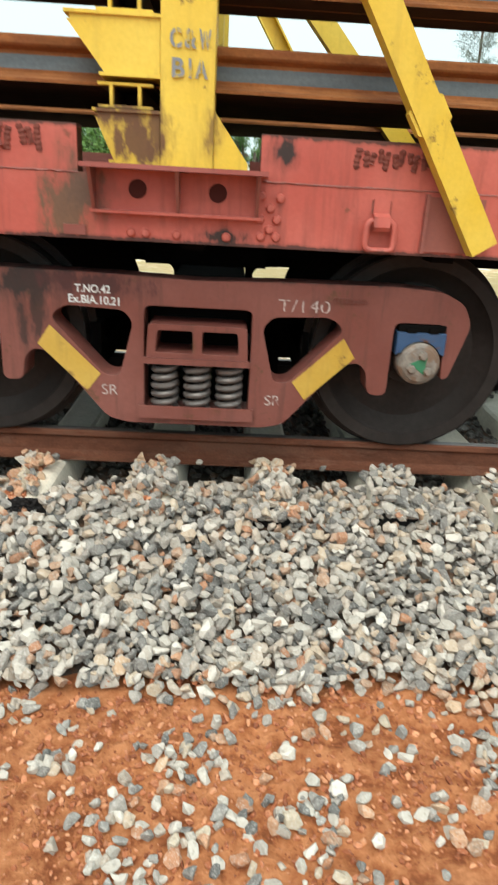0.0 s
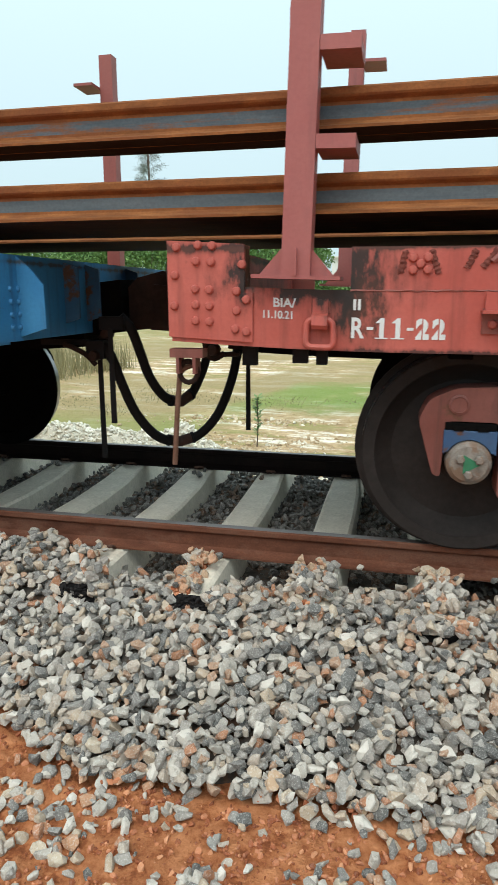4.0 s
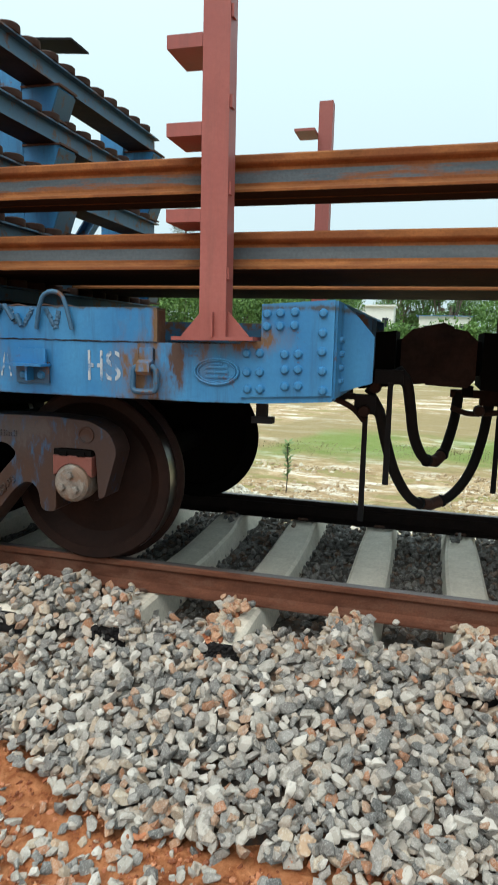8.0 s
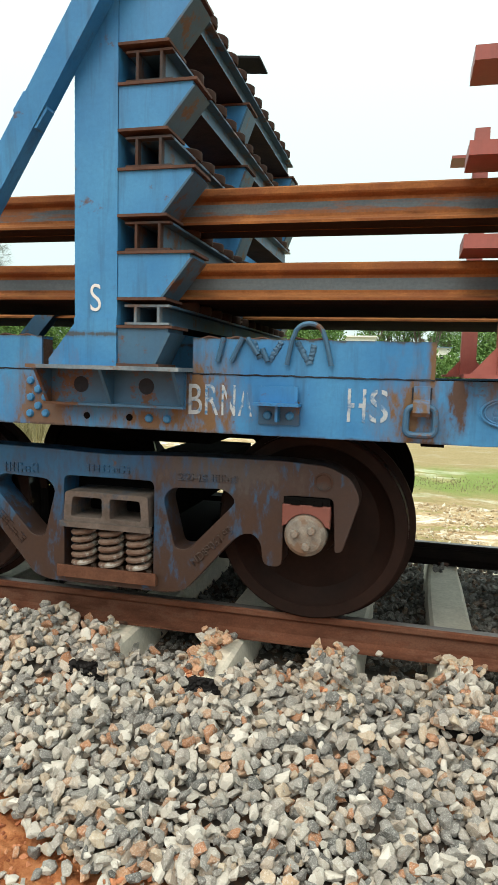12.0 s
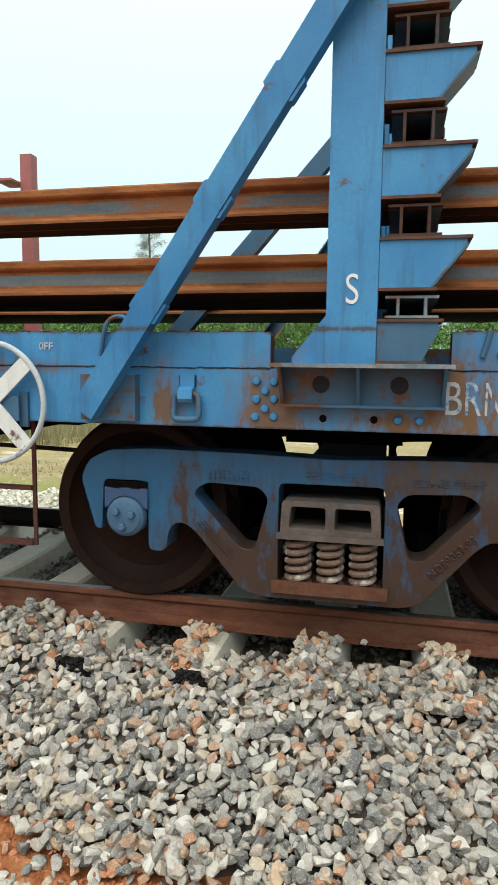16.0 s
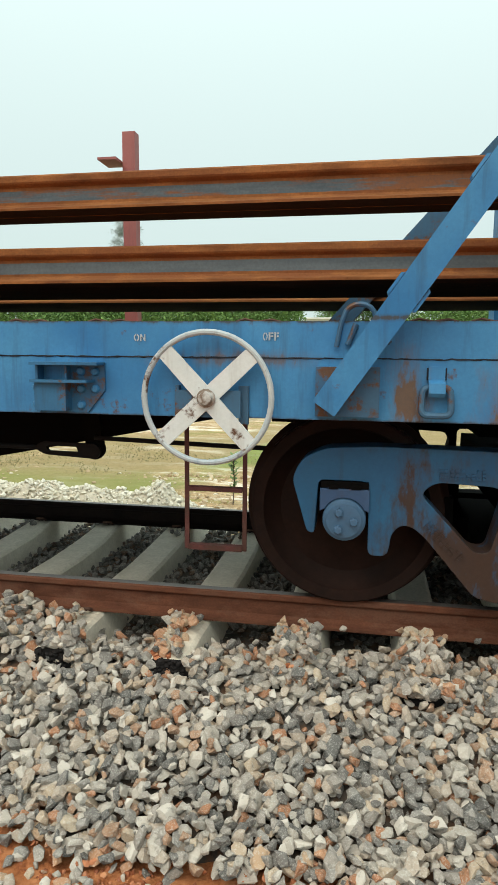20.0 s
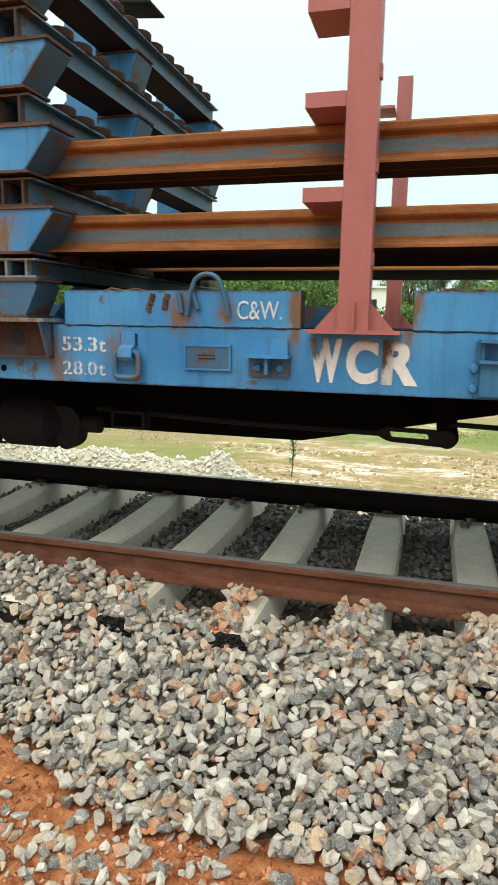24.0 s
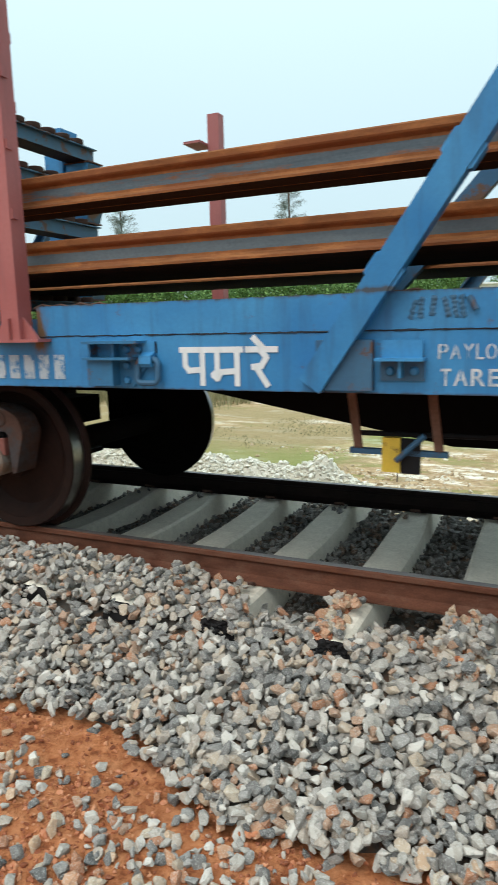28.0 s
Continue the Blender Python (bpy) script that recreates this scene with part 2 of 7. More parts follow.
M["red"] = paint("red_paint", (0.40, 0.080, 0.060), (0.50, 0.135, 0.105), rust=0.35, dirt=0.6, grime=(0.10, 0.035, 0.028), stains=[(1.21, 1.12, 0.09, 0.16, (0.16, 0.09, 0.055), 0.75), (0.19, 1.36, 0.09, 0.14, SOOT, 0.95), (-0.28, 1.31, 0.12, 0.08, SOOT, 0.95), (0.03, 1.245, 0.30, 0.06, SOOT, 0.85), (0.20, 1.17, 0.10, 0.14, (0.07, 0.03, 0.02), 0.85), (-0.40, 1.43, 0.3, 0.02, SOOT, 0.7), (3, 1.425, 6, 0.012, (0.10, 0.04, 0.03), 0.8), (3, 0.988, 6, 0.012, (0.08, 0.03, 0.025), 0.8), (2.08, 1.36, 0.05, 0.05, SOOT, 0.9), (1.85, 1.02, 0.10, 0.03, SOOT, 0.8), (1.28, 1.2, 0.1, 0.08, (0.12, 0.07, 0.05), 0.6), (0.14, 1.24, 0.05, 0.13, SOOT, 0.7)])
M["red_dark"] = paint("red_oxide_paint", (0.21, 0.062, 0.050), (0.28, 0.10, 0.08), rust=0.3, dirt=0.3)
M["stake"] = paint("red_oxide_stake_paint", (0.27, 0.070, 0.058), (0.33, 0.105, 0.088), rust=0.25, chips=0.68)
M["stake_pink"] = paint("faded_red_stake_paint", (0.31, 0.088, 0.082), (0.36, 0.125, 0.115), rust=0.25, chips=0.68)
M["yellow"] = paint("yellow_paint", (0.64, 0.43, 0.035), (0.70, 0.51, 0.08), rust=0.5, chips=0.6, grime=(0.12, 0.06, 0.02), stains=[(1.50, 1.36, 0.10, 0.10, RUST, 0.8), (1.46, 1.46, 0.12, 0.05, RUST, 0.9), (1.58, 1.40, 0.04, 0.12, RUST, 0.7), (1.45, 1.95, 0.12, 0.05, RUST, 0.8), (1.80, 1.40, 0.03, 0.10, RUST, 0.6)])
M["white"] = paint("worn_white_paint", (0.60, 0.63, 0.63), (0.68, 0.71, 0.71), rust=0.3, chips=0.66, rough=0.7)
M["white_wcr"] = paint("rust_run_white_paint", (0.60, 0.60, 0.58), (0.68, 0.68, 0.66), rust=0.3, chips=0.66, rough=0.7, stains=[(-7.06, 1.17, 0.05, 0.10, (0.09, 0.045, 0.025), 0.7), (-6.755, 1.12, 0.025, 0.14, (0.09, 0.045, 0.025), 0.75), (-6.80, 1.19, 0.2, 0.02, (0.09, 0.05, 0.03), 0.6)])
# rust for the rail feet's undersides, their shade put into the colour
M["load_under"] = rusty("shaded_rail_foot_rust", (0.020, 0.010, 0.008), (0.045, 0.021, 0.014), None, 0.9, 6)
M["hole_red"] = plain("dark_red_recess", (0.055, 0.014, 0.012), 0.8)
M["white_chalk"] = rusty("faint_chalk", (0.40, 0.33, 0.31), (0.52, 0.45, 0.42), (0.20, 0.08, 0.065), 0.9, 40, 0.1)
M["adapter_blue"] = paint("dull_blue_adapter_paint", (0.022, 0.065, 0.15), (0.045, 0.10, 0.20), rust=0.5, chips=0.56)
M["white_faint"] = rusty("flaked_white_paint", (0.32, 0.39, 0.44), (0.46, 0.50, 0.53), (0.05, 0.18, 0.36), 0.75, 22, 0.1)
M["white_dull"] = rusty("dulled_white_stencil_paint", (0.46, 0.50, 0.53), (0.60, 0.62, 0.62), (0.30, 0.37, 0.44), 0.75, 26, 0.1)
M["stencil_blue"] = rusty("grey_blue_stencil_paint", (0.19, 0.21, 0.24), (0.27, 0.28, 0.28), (0.50, 0.37, 0.09), 0.75, 30, 0.1)
M["wheel_white"] = paint("chipped_white_wheel_paint", (0.56, 0.61, 0.61), (0.64, 0.68, 0.68), rust=0.5, chips=0.58, grime=(0.2, 0.15, 0.1))
M["wheel_ring"] = paint("worn_blue_white_ring_paint", (0.36, 0.43, 0.47), (0.50, 0.53, 0.52), rust=0.5, chips=0.56, dirt=0.7, grime=(0.10, 0.16, 0.22))
M["hub_rust"] = rusty("flaking_hub_rust", (0.16, 0.11, 0.08), (0.36, 0.32, 0.28), (0.50, 0.50, 0.48), 0.8, 22, 0.8)
M["frame_brown"] = rusty("rusted_casting", (0.040, 0.023, 0.018), (0.095, 0.050, 0.036), (0.055, 0.05, 0.052), 0.75, 5)
BROWN = (0.050, 0.026, 0.018)
# dark base and top band carry the overhanging sill's shade, besides grime and rust
M["frame_blue"] = paint("blue_casting_paint", (0.006, 0.072, 0.165), (0.014, 0.105, 0.215), rust=0.4, chips=0.66, dirt=0.5, grime=(0.03, 0.028, 0.03),
                        stains=[(-2.75, 0.60, 0.95, 0.75, BROWN, 0.95), (-3.9, 0.16, 1.0, 0.24, BROWN, 0.95), (-3.42, 0.34, 0.45, 0.30, BROWN, 0.95), (-4.38, 0.32, 0.28, 0.25, BROWN, 0.95), (-4.66, 0.60, 0.05, 0.2, BROWN, 0.8),
                                (-3.3, 0.74, 0.30, 0.10, (0.07, 0.06, 0.06), 0.7), (-4.2, 0.82, 0.9, 0.03, (0.03, 0.03, 0.03), 0.6)])
M["seat_grey"] = rusty("grey_brown_casting", (0.075, 0.058, 0.05), (0.16, 0.13, 0.115), (0.055, 0.075, 0.10), 0.75, 6)
M["tray_rust"] = rusty("rusted_spring_tray", (0.075, 0.032, 0.02), (0.15, 0.068, 0.042), None, 0.85, 8)
M["seat_worn"] = rusty("worn_blue_grey_plate", (0.10, 0.15, 0.19), (0.24, 0.28, 0.30), (0.15, 0.085, 0.05), 0.7, 7)
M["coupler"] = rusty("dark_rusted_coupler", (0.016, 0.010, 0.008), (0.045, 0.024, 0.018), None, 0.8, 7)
M["seam"] = plain("dark_weld_seam", (0.022, 0.026, 0.034), 0.8, 0, 0.5, 40)
# grimy beam blue; also the darker copy for the shelf ends in shade
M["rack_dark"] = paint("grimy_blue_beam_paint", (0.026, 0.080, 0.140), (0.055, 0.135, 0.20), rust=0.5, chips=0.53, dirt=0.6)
M["frame_red"] = paint("red_casting_paint", (0.155, 0.048, 0.038), (0.215, 0.078, 0.062), rust=0.4, dirt=0.7, chips=0.58, grime=(0.04, 0.018, 0.015), stains=[(0.98, 0.74, 0.13, 0.07, SOOT, 0.85), (1.02, 0.63, 0.04, 0.12, SOOT, 0.6), (0.95, 0.60, 0.02, 0.14, SOOT, 0.6), (1.28, 0.75, 0.22, 0.06, (0.07, 0.022, 0.022), 0.8), (1.72, 0.815, 1.4, 0.016, SOOT, 0.7)])
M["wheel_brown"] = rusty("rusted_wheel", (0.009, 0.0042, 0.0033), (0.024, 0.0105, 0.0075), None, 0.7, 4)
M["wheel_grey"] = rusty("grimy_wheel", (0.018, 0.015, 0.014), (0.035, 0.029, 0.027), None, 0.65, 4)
M["tread"] = rusty("polished_tread", (0.25, 0.24, 0.24), (0.4, 0.39, 0.38), None, 0.28, 6, 0.1, 1.0)
# black grime, deepened so the colour itself holds the shade under the wagons
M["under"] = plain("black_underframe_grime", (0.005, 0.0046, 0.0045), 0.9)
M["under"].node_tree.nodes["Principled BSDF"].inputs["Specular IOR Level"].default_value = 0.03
M["brake"] = plain("black_brake_gear", (0.011, 0.011, 0.012), 0.7)
M["rubber"] = plain("black_rubber_hose", (0.011, 0.010, 0.010), 0.65, 0, 0.4, 40)
M["rod"] = rusty("rusty_rod", (0.10, 0.05, 0.03), (0.2, 0.11, 0.08))
M["ladder"] = rusty("maroon_ladder_paint", (0.060, 0.022, 0.022), (0.12, 0.048, 0.042), (0.07, 0.035, 0.028), 0.7, 14)
M["spring_grey"] = rusty("oiled_spring_steel", (0.09, 0.08, 0.075), (0.19, 0.165, 0.155), None, 0.4, 12, 0.15, 0.3)
M["spring_rust"] = rusty("rusted_spring_steel", (0.10, 0.052, 0.036), (0.24, 0.18, 0.145), (0.44, 0.42, 0.38), 0.75, 11)
M["cap"] = rusty("greased_bearing_cap", (0.13, 0.11, 0.095), (0.34, 0.31, 0.27), (0.20, 0.13, 0.09), 0.55, 18, 0.3, 0.2)
M["cap_blue"] = paint("blue_bearing_paint", (0.030, 0.090, 0.18), (0.065, 0.145, 0.24), rust=0.6, chips=0.6)
M["green"] = plain("green_primer", (0.03, 0.16, 0.08), 0.6)
M["brace_yellow"] = paint("yellow_stripe_paint", (0.46, 0.29, 0.045), (0.54, 0.36, 0.08), rust=0.4, chips=0.6)
M["load_rust"] = rusty("orange_rail_rust", (0.13, 0.048, 0.019), (0.35, 0.138, 0.048), (0.20, 0.072, 0.029), 0.85, 12, 0.3, 0, (0.35, 1, 1))
M["load_web"] = rusty("mill_scale_rail_web", (0.065, 0.088, 0.105), (0.11, 0.135, 0.15), None, 0.6, 9, 0.15, 0.1, (0.22, 1, 2))
M["load_web_worn"] = rusty("rusting_blue_rail_web", (0.07, 0.095, 0.115), (0.12, 0.15, 0.17), (0.20, 0.082, 0.036), 0.7, 12, 0.2, 0.0, (0.22, 1, 2.2))
M["track_rust"] = rusty("brown_track_rust", (0.075, 0.028, 0.017), (0.185, 0.070, 0.040), (0.15, 0.066, 0.042), 0.85, 11, 0.6, 0, (0.45, 1, 1.3))
# far running rail: rust blackened to carry the shade under the wagons
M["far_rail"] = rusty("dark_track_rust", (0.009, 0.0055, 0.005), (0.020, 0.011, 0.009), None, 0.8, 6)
M["rail_head"] = rusty("worn_rail_head", (0.16, 0.13, 0.12), (0.27, 0.24, 0.23), None, 0.42, 8, 0.1, 0.7, (0.2, 1, 1))
M["concrete"] = rusty("sleeper_concrete", (0.62, 0.555, 0.455), (0.78, 0.715, 0.605), None, 0.9, 6, 0.3)
M["bed"] = rusty("packed_crushed_stone", (0.05, 0.044, 0.038), (0.13, 0.112, 0.095), (0.13, 0.075, 0.048), 0.95, 16, 0.9)
M["end_black"] = plain("tarred_sleeper_end", (0.018, 0.016, 0.016), 0.9, 0, 0.5, 30, 0.8)
M["clip"] = rusty("rusty_clip", (0.06, 0.035, 0.028), (0.14, 0.075, 0.055))
GREYS = [(0.0, (0.359, 0.324, 0.279)), (0.14, (0.173, 0.16, 0.147)), (0.27, (0.44, 0.395, 0.342)), (0.38, (0.296, 0.264, 0.232)), (0.52, (0.382, 0.317, 0.257)),
         (0.61, (0.546, 0.497, 0.436)), (0.68, (0.12, 0.115, 0.108)), (0.75, (0.259, 0.24, 0.217)), (0.83, (0.407, 0.317, 0.232)), (0.9, (0.35, 0.215, 0.14)), (0.955, (0.345, 0.165, 0.09))]
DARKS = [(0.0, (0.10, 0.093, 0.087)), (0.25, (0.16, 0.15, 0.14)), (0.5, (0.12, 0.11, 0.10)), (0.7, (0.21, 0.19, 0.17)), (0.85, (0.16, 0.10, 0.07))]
ORANGES = [(0.0, (0.44, 0.24, 0.14)), (0.3, (0.46, 0.31, 0.2)), (0.55, (0.38, 0.18, 0.10)), (0.75, (0.44, 0.36, 0.27))]
CHALK = [(0.0, (0.66, 0.62, 0.52)), (0.3, (0.75, 0.72, 0.63)), (0.6, (0.58, 0.53, 0.42)), (0.8, (0.70, 0.66, 0.56))]
M["stones"] = stone_material("grey_crushed_stone", True, GREYS)
M["stone_one"] = stone_material("grey_crushed_stone_single", False, GREYS)
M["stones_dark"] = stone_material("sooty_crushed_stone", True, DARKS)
M["clay"] = stone_material("clay_crumbs", True, [(0.0, (0.30, 0.095, 0.042)), (0.3, (0.48, 0.19, 0.095)), (0.55, (0.22, 0.065, 0.028)), (0.75, (0.55, 0.25, 0.13)), (0.9, (0.40, 0.14, 0.065))], 0.95, 0.25)
M["stone_dark_one"] = stone_material("sooty_crushed_stone_single", False, DARKS)
M["stones_orange"] = stone_material("clay_stained_stone", False, ORANGES)
M["chalk"] = stone_material("chalky_rubble", True, CHALK, 0.95, 0.3)


# ---- mesh helpers ----
def part(name, bm, material, parent=None, label="", bevel=0.0, smooth=False):
    """Links a bmesh as one mesh object, under a thing or a part."""
    if bevel:
        es = [e for e in bm.edges if len(e.link_faces) == 2 and e.calc_face_angle(0) > 0.6]
        bmesh.ops.bevel(bm, geom=es, offset=bevel, segments=1, affect="EDGES", clamp_overlap=True)
    bmesh.ops.recalc_face_normals(bm, faces=bm.faces)
    me = bpy.data.meshes.new(name)
    bm.to_mesh(me)
    bm.free()
    for mt in material if isinstance(material, (list, tuple)) else [material]:
        me.materials.append(mt)
    if smooth:
        me.shade_smooth()
        me.set_sharp_from_angle(angle=radians(38))
    ob = new(name, me)
    ob.parent = parent
    if label:
        ob["label"] = label
    return ob


def again(ob, place, parent, turn=(0, 0, 0)):
    """A further object on the same mesh."""
    o = new(ob.name.split(".")[0], ob.data)
    o.parent = parent
    o.matrix_basis = pose(*place, *turn)
    return o


def empty(name, label, category, group="", kind=""):
    return tagged(new(name), label, category, group, kind)


def box(bm, x0, x1, y0, y1, z0, z1):
    v = [bm.verts.new((x, y, z)) for x in (x0, x1) for y in (y0, y1) for z in (z0, z1)]
    for f in ((0, 1, 3, 2), (4, 6, 7, 5), (0, 4, 5, 1), (2, 3, 7, 6), (0, 2, 6, 4), (1, 5, 7, 3)):
        bm.faces.new([v[i] for i in f])
    return bm


def boxes(*dims):
    bm = bmesh.new()
    for d in dims:
        box(bm, *d)
    return bm


def prism(bm, pts, y0, y1):
    """A polygon in x and z, drawn out from y0 to y1."""
    a = [bm.verts.new((x, y0, z)) for x, z in pts]
    b = [bm.verts.new((x, y1, z)) for x, z in pts]
    bm.faces.new(a)
    bm.faces.new(b[::-1])
    n = len(pts)
    for i in range(n):
        bm.faces.new((a[i], b[i], b[(i + 1) % n], a[(i + 1) % n]))
    return bm


def along(x0, x1, pts):
    """A section in y and z, drawn out along x."""
    bm = bmesh.new()
    a = [bm.verts.new((x0, y, z)) for y, z in pts]
    b = [bm.verts.new((x1, y, z)) for y, z in pts]
    bm.faces.new(a)
    bm.faces.new(b[::-1])
    n = len(pts)
    for i in range(n):
        bm.faces.new((a[i], b[i], b[(i + 1) % n], a[(i + 1) % n]))
    return bm


def rounded(pts, r, seg=4):
    """The polygon with its corners rounded."""
    out, n = [], len(pts)
    for i in range(n):
        p, a, b = Vector(pts[i]), Vector(pts[i - 1]), Vector(pts[(i + 1) % n])
        d = min(r, (a - p).length * 0.45, (b - p).length * 0.45)
        s, e = p + (a - p).normalized() * d, p + (b - p).normalized() * d
        for k in range(seg + 1):
            u = k / seg
            q = s * (1 - u) ** 2 + p * 2 * u * (1 - u) + e * u * u
            out.append((q.x, q.y))
    return out


def plate(outer, holes, y0, y1):
    """A plate in x and z with holes through it."""
    bm = bmesh.new()
    edges = []
    for loop in [outer] + holes:
        vs = [bm.verts.new((x, y0, z)) for x, z in loop]
        edges += [bm.edges.new((vs[i], vs[(i + 1) % len(vs)])) for i in range(len(vs))]
    bmesh.ops.triangle_fill(bm, use_beauty=True, use_dissolve=False, edges=edges, normal=(0, -1, 0))
    g = bmesh.ops.extrude_face_region(bm, geom=bm.faces[:])
    bmesh.ops.translate(bm, verts=[v for v in g["geom"] if isinstance(v, bmesh.types.BMVert)], vec=(0, y1 - y0, 0))
    return bm


def tube(bm, path, r, seg=8, closed=False):
    """A round bar along points."""
    pts = [Vector(p) for p in path]
    n = len(pts)
    rings, up = [], Vector((0, 0, 1))
    for i, p in enumerate(pts):
        a = pts[i - 1] if i or closed else p
        b = pts[(i + 1) % n] if i < n - 1 or closed else p
        t = (b - a).normalized()
        u = t.cross(up if abs(t.dot(up)) < 0.95 else Vector((1, 0, 0))).normalized()
        if rings:
            u = (last - t * last.dot(t)).normalized()
        last = u
        w = t.cross(u)
        rings.append([bm.verts.new(p + (u * math.cos(k * math.tau / seg) + w * math.sin(k * math.tau / seg)) * r) for k in range(seg)])
    for i in range(n if closed else n - 1):
        a, b = rings[i], rings[(i + 1) % n]
        for k in range(seg):
            bm.faces.new((a[k], a[(k + 1) % seg], b[(k + 1) % seg], b[k]))
    if not closed:
        bm.faces.new(rings[0][::-1])
        bm.faces.new(rings[-1])
    return bm


def lathe(bm, profile, seg=40, mats=None):
    """A profile of (radius, y) turned about the y axis."""
    rings = []
    for r, y in profile:
        if r < 1e-5:
            rings.append([bm.verts.new((0, y, 0))])
        else:
            rings.append([bm.verts.new((r * math.cos(k * math.tau / seg), y, r * math.sin(k * math.tau / seg))) for k in range(seg)])
    for i in range(len(rings) - 1):
        a, b = rings[i], rings[i + 1]
        for k in range(seg):
            j = (k + 1) % seg
            if len(a) == 1 and len(b) == 1:
                continue
            if len(a) == 1:
                f = bm.faces.new((a[0], b[k], b[j]))
            elif len(b) == 1:
                f = bm.faces.new((a[k], b[0], a[j]))
            else:
                f = bm.faces.new((a[k], b[k], b[j], a[j]))
            if mats:
                f.material_index = mats[i]
    return bm


def writing(name, text, x0, x1, z0, z1, y, material, parent, slant=0.0, label="", bold=0.018):
    """Flat lettering that faces the camera's side, fitted into a box of x and z."""
    cu = bpy.data.curves.new(name, "FONT")
    cu.body = text
    cu.extrude = 0.0006
    cu.offset = bold
    ob = bpy.data.objects.new(name, cu)
    scene.collection.objects.link(ob)
    bpy.context.view_layer.update()
    me = bpy.data.meshes.new_from_object(ob.evaluated_get(bpy.context.evaluated_depsgraph_get()))
    bpy.data.objects.remove(ob)
    v = np.array([p.co[:] for p in me.vertices])
    lo, hi = v.min(0), v.max(0)
    for p in me.vertices:
        u, w = (p.co.x - lo[0]) / (hi[0] - lo[0]), (p.co.y - lo[1]) / (hi[1] - lo[1])
        p.co = (x0 + u * (x1 - x0), y - p.co.z, z0 + w * (z1 - z0) + slant * u)
    me.materials.clear()
    me.materials.append(material)
    o = new(name, me)
    o.parent = parent
    o["label"] = label or "lettering in worn paint"
    return o


def strokes(name, lines, w, y, material, parent, label=""):
    """Painted strokes: polylines in x and z, w wide, flat against the face at y."""
    bm = bmesh.new()
    for line in lines:
        for (xa, za), (xb, zb) in zip(line, line[1:]):
            d = Vector((xb - xa, zb - za))
            n = Vector((-d.y, d.x)).normalized() * w / 2
            e = d.normalized() * w * 0.25
            prism(bm, [(xa - e.x + n.x, za - e.y + n.y), (xa - e.x - n.x, za - e.y - n.y), (xb + e.x - n.x, zb + e.y - n.y), (xb + e.x + n.x, zb + e.y + n.y)], y, y + 0.001)
            y -= 0.0002
    return part(name, bm, material, parent, label)


def bead(name, x0, x1, z, y, material, parent, r=0.006):
    """A lumpy weld seam."""
    rng = random.Random(int(abs(x0) * 1000))
    n = max(3, int((x1 - x0) / 0.025))
    bm = tube(bmesh.new(), [(x0 + (x1 - x0) * i / n, y, z + rng.uniform(-0.0016, 0.0016)) for i in range(n + 1)], r, 6)
    for v in bm.verts:
        v.co += Vector((0, rng.uniform(-0.003, 0.002), rng.uniform(-0.002, 0.002)))
    return part(name, bm, material, parent, smooth=True)


def dome(bm, r=0.017, h=0.012, seg=10):
    return lathe(bm, [(r, 0.0), (r * 0.95, -h * 0.45), (r * 0.7, -h * 0.85), (0, -h)], seg)


RIVETS = {}


def rivet(x, y, z, key, parent, turn=(0, 0, 0), size=1.0):
    if (key, size) not in RIVETS:
        RIVETS[key, size] = part("rivet", dome(bmesh.new(), 0.0205 * size, 0.018 * size), M[key], parent, smooth=True)
        RIVETS[key, size].matrix_basis = pose(x, y, z, *turn)
        return RIVETS[key, size]
    return again(RIVETS[key, size], (x, y, z), parent, turn)


MID = 0.872          # the track's centre line
FAR = 2 * MID


def across(y, far):
    return FAR - y if far else y


def pair(y0, y1, far):
    a, b = across(y0, far), across(y1, far)
    return (min(a, b), max(a, b))


def glyph(text, bold):
    """The flat mesh of some text as a bmesh, filling the unit square in x and y."""
    if text == "1":
        bm = bmesh.new()
        for pts in (((0.32, 0.06), (0.68, 0.06), (0.68, 1.0), (0.40, 1.0), (0.32, 0.95)), ((0.0, 0.76), (0.318, 0.76), (0.318, 0.94)), ((0.0, 0.0), (1.0, 0.0), (1.0, 0.058), (0.0, 0.058))):
            bm.faces.new([bm.verts.new((u, v, 0)) for u, v in pts])
        return bm
    cu = bpy.data.curves.new("glyph", "FONT")
    cu.body, cu.offset = text, bold
    ob = bpy.data.objects.new("glyph", cu)
    scene.collection.objects.link(ob)
    bpy.context.view_layer.update()
    me = bpy.data.meshes.new_from_object(ob.evaluated_get(bpy.context.evaluated_depsgraph_get()))
    bpy.data.objects.remove(ob)
    bm = bmesh.new()
    bm.from_mesh(me)
    xs, ys = [v.co.x for v in bm.verts], [v.co.y for v in bm.verts]
    for v in bm.verts:
        v.co = ((v.co.x - min(xs)) / (max(xs) - min(xs)), (v.co.y - min(ys)) / (max(ys) - min(ys)), 0)
    return bm


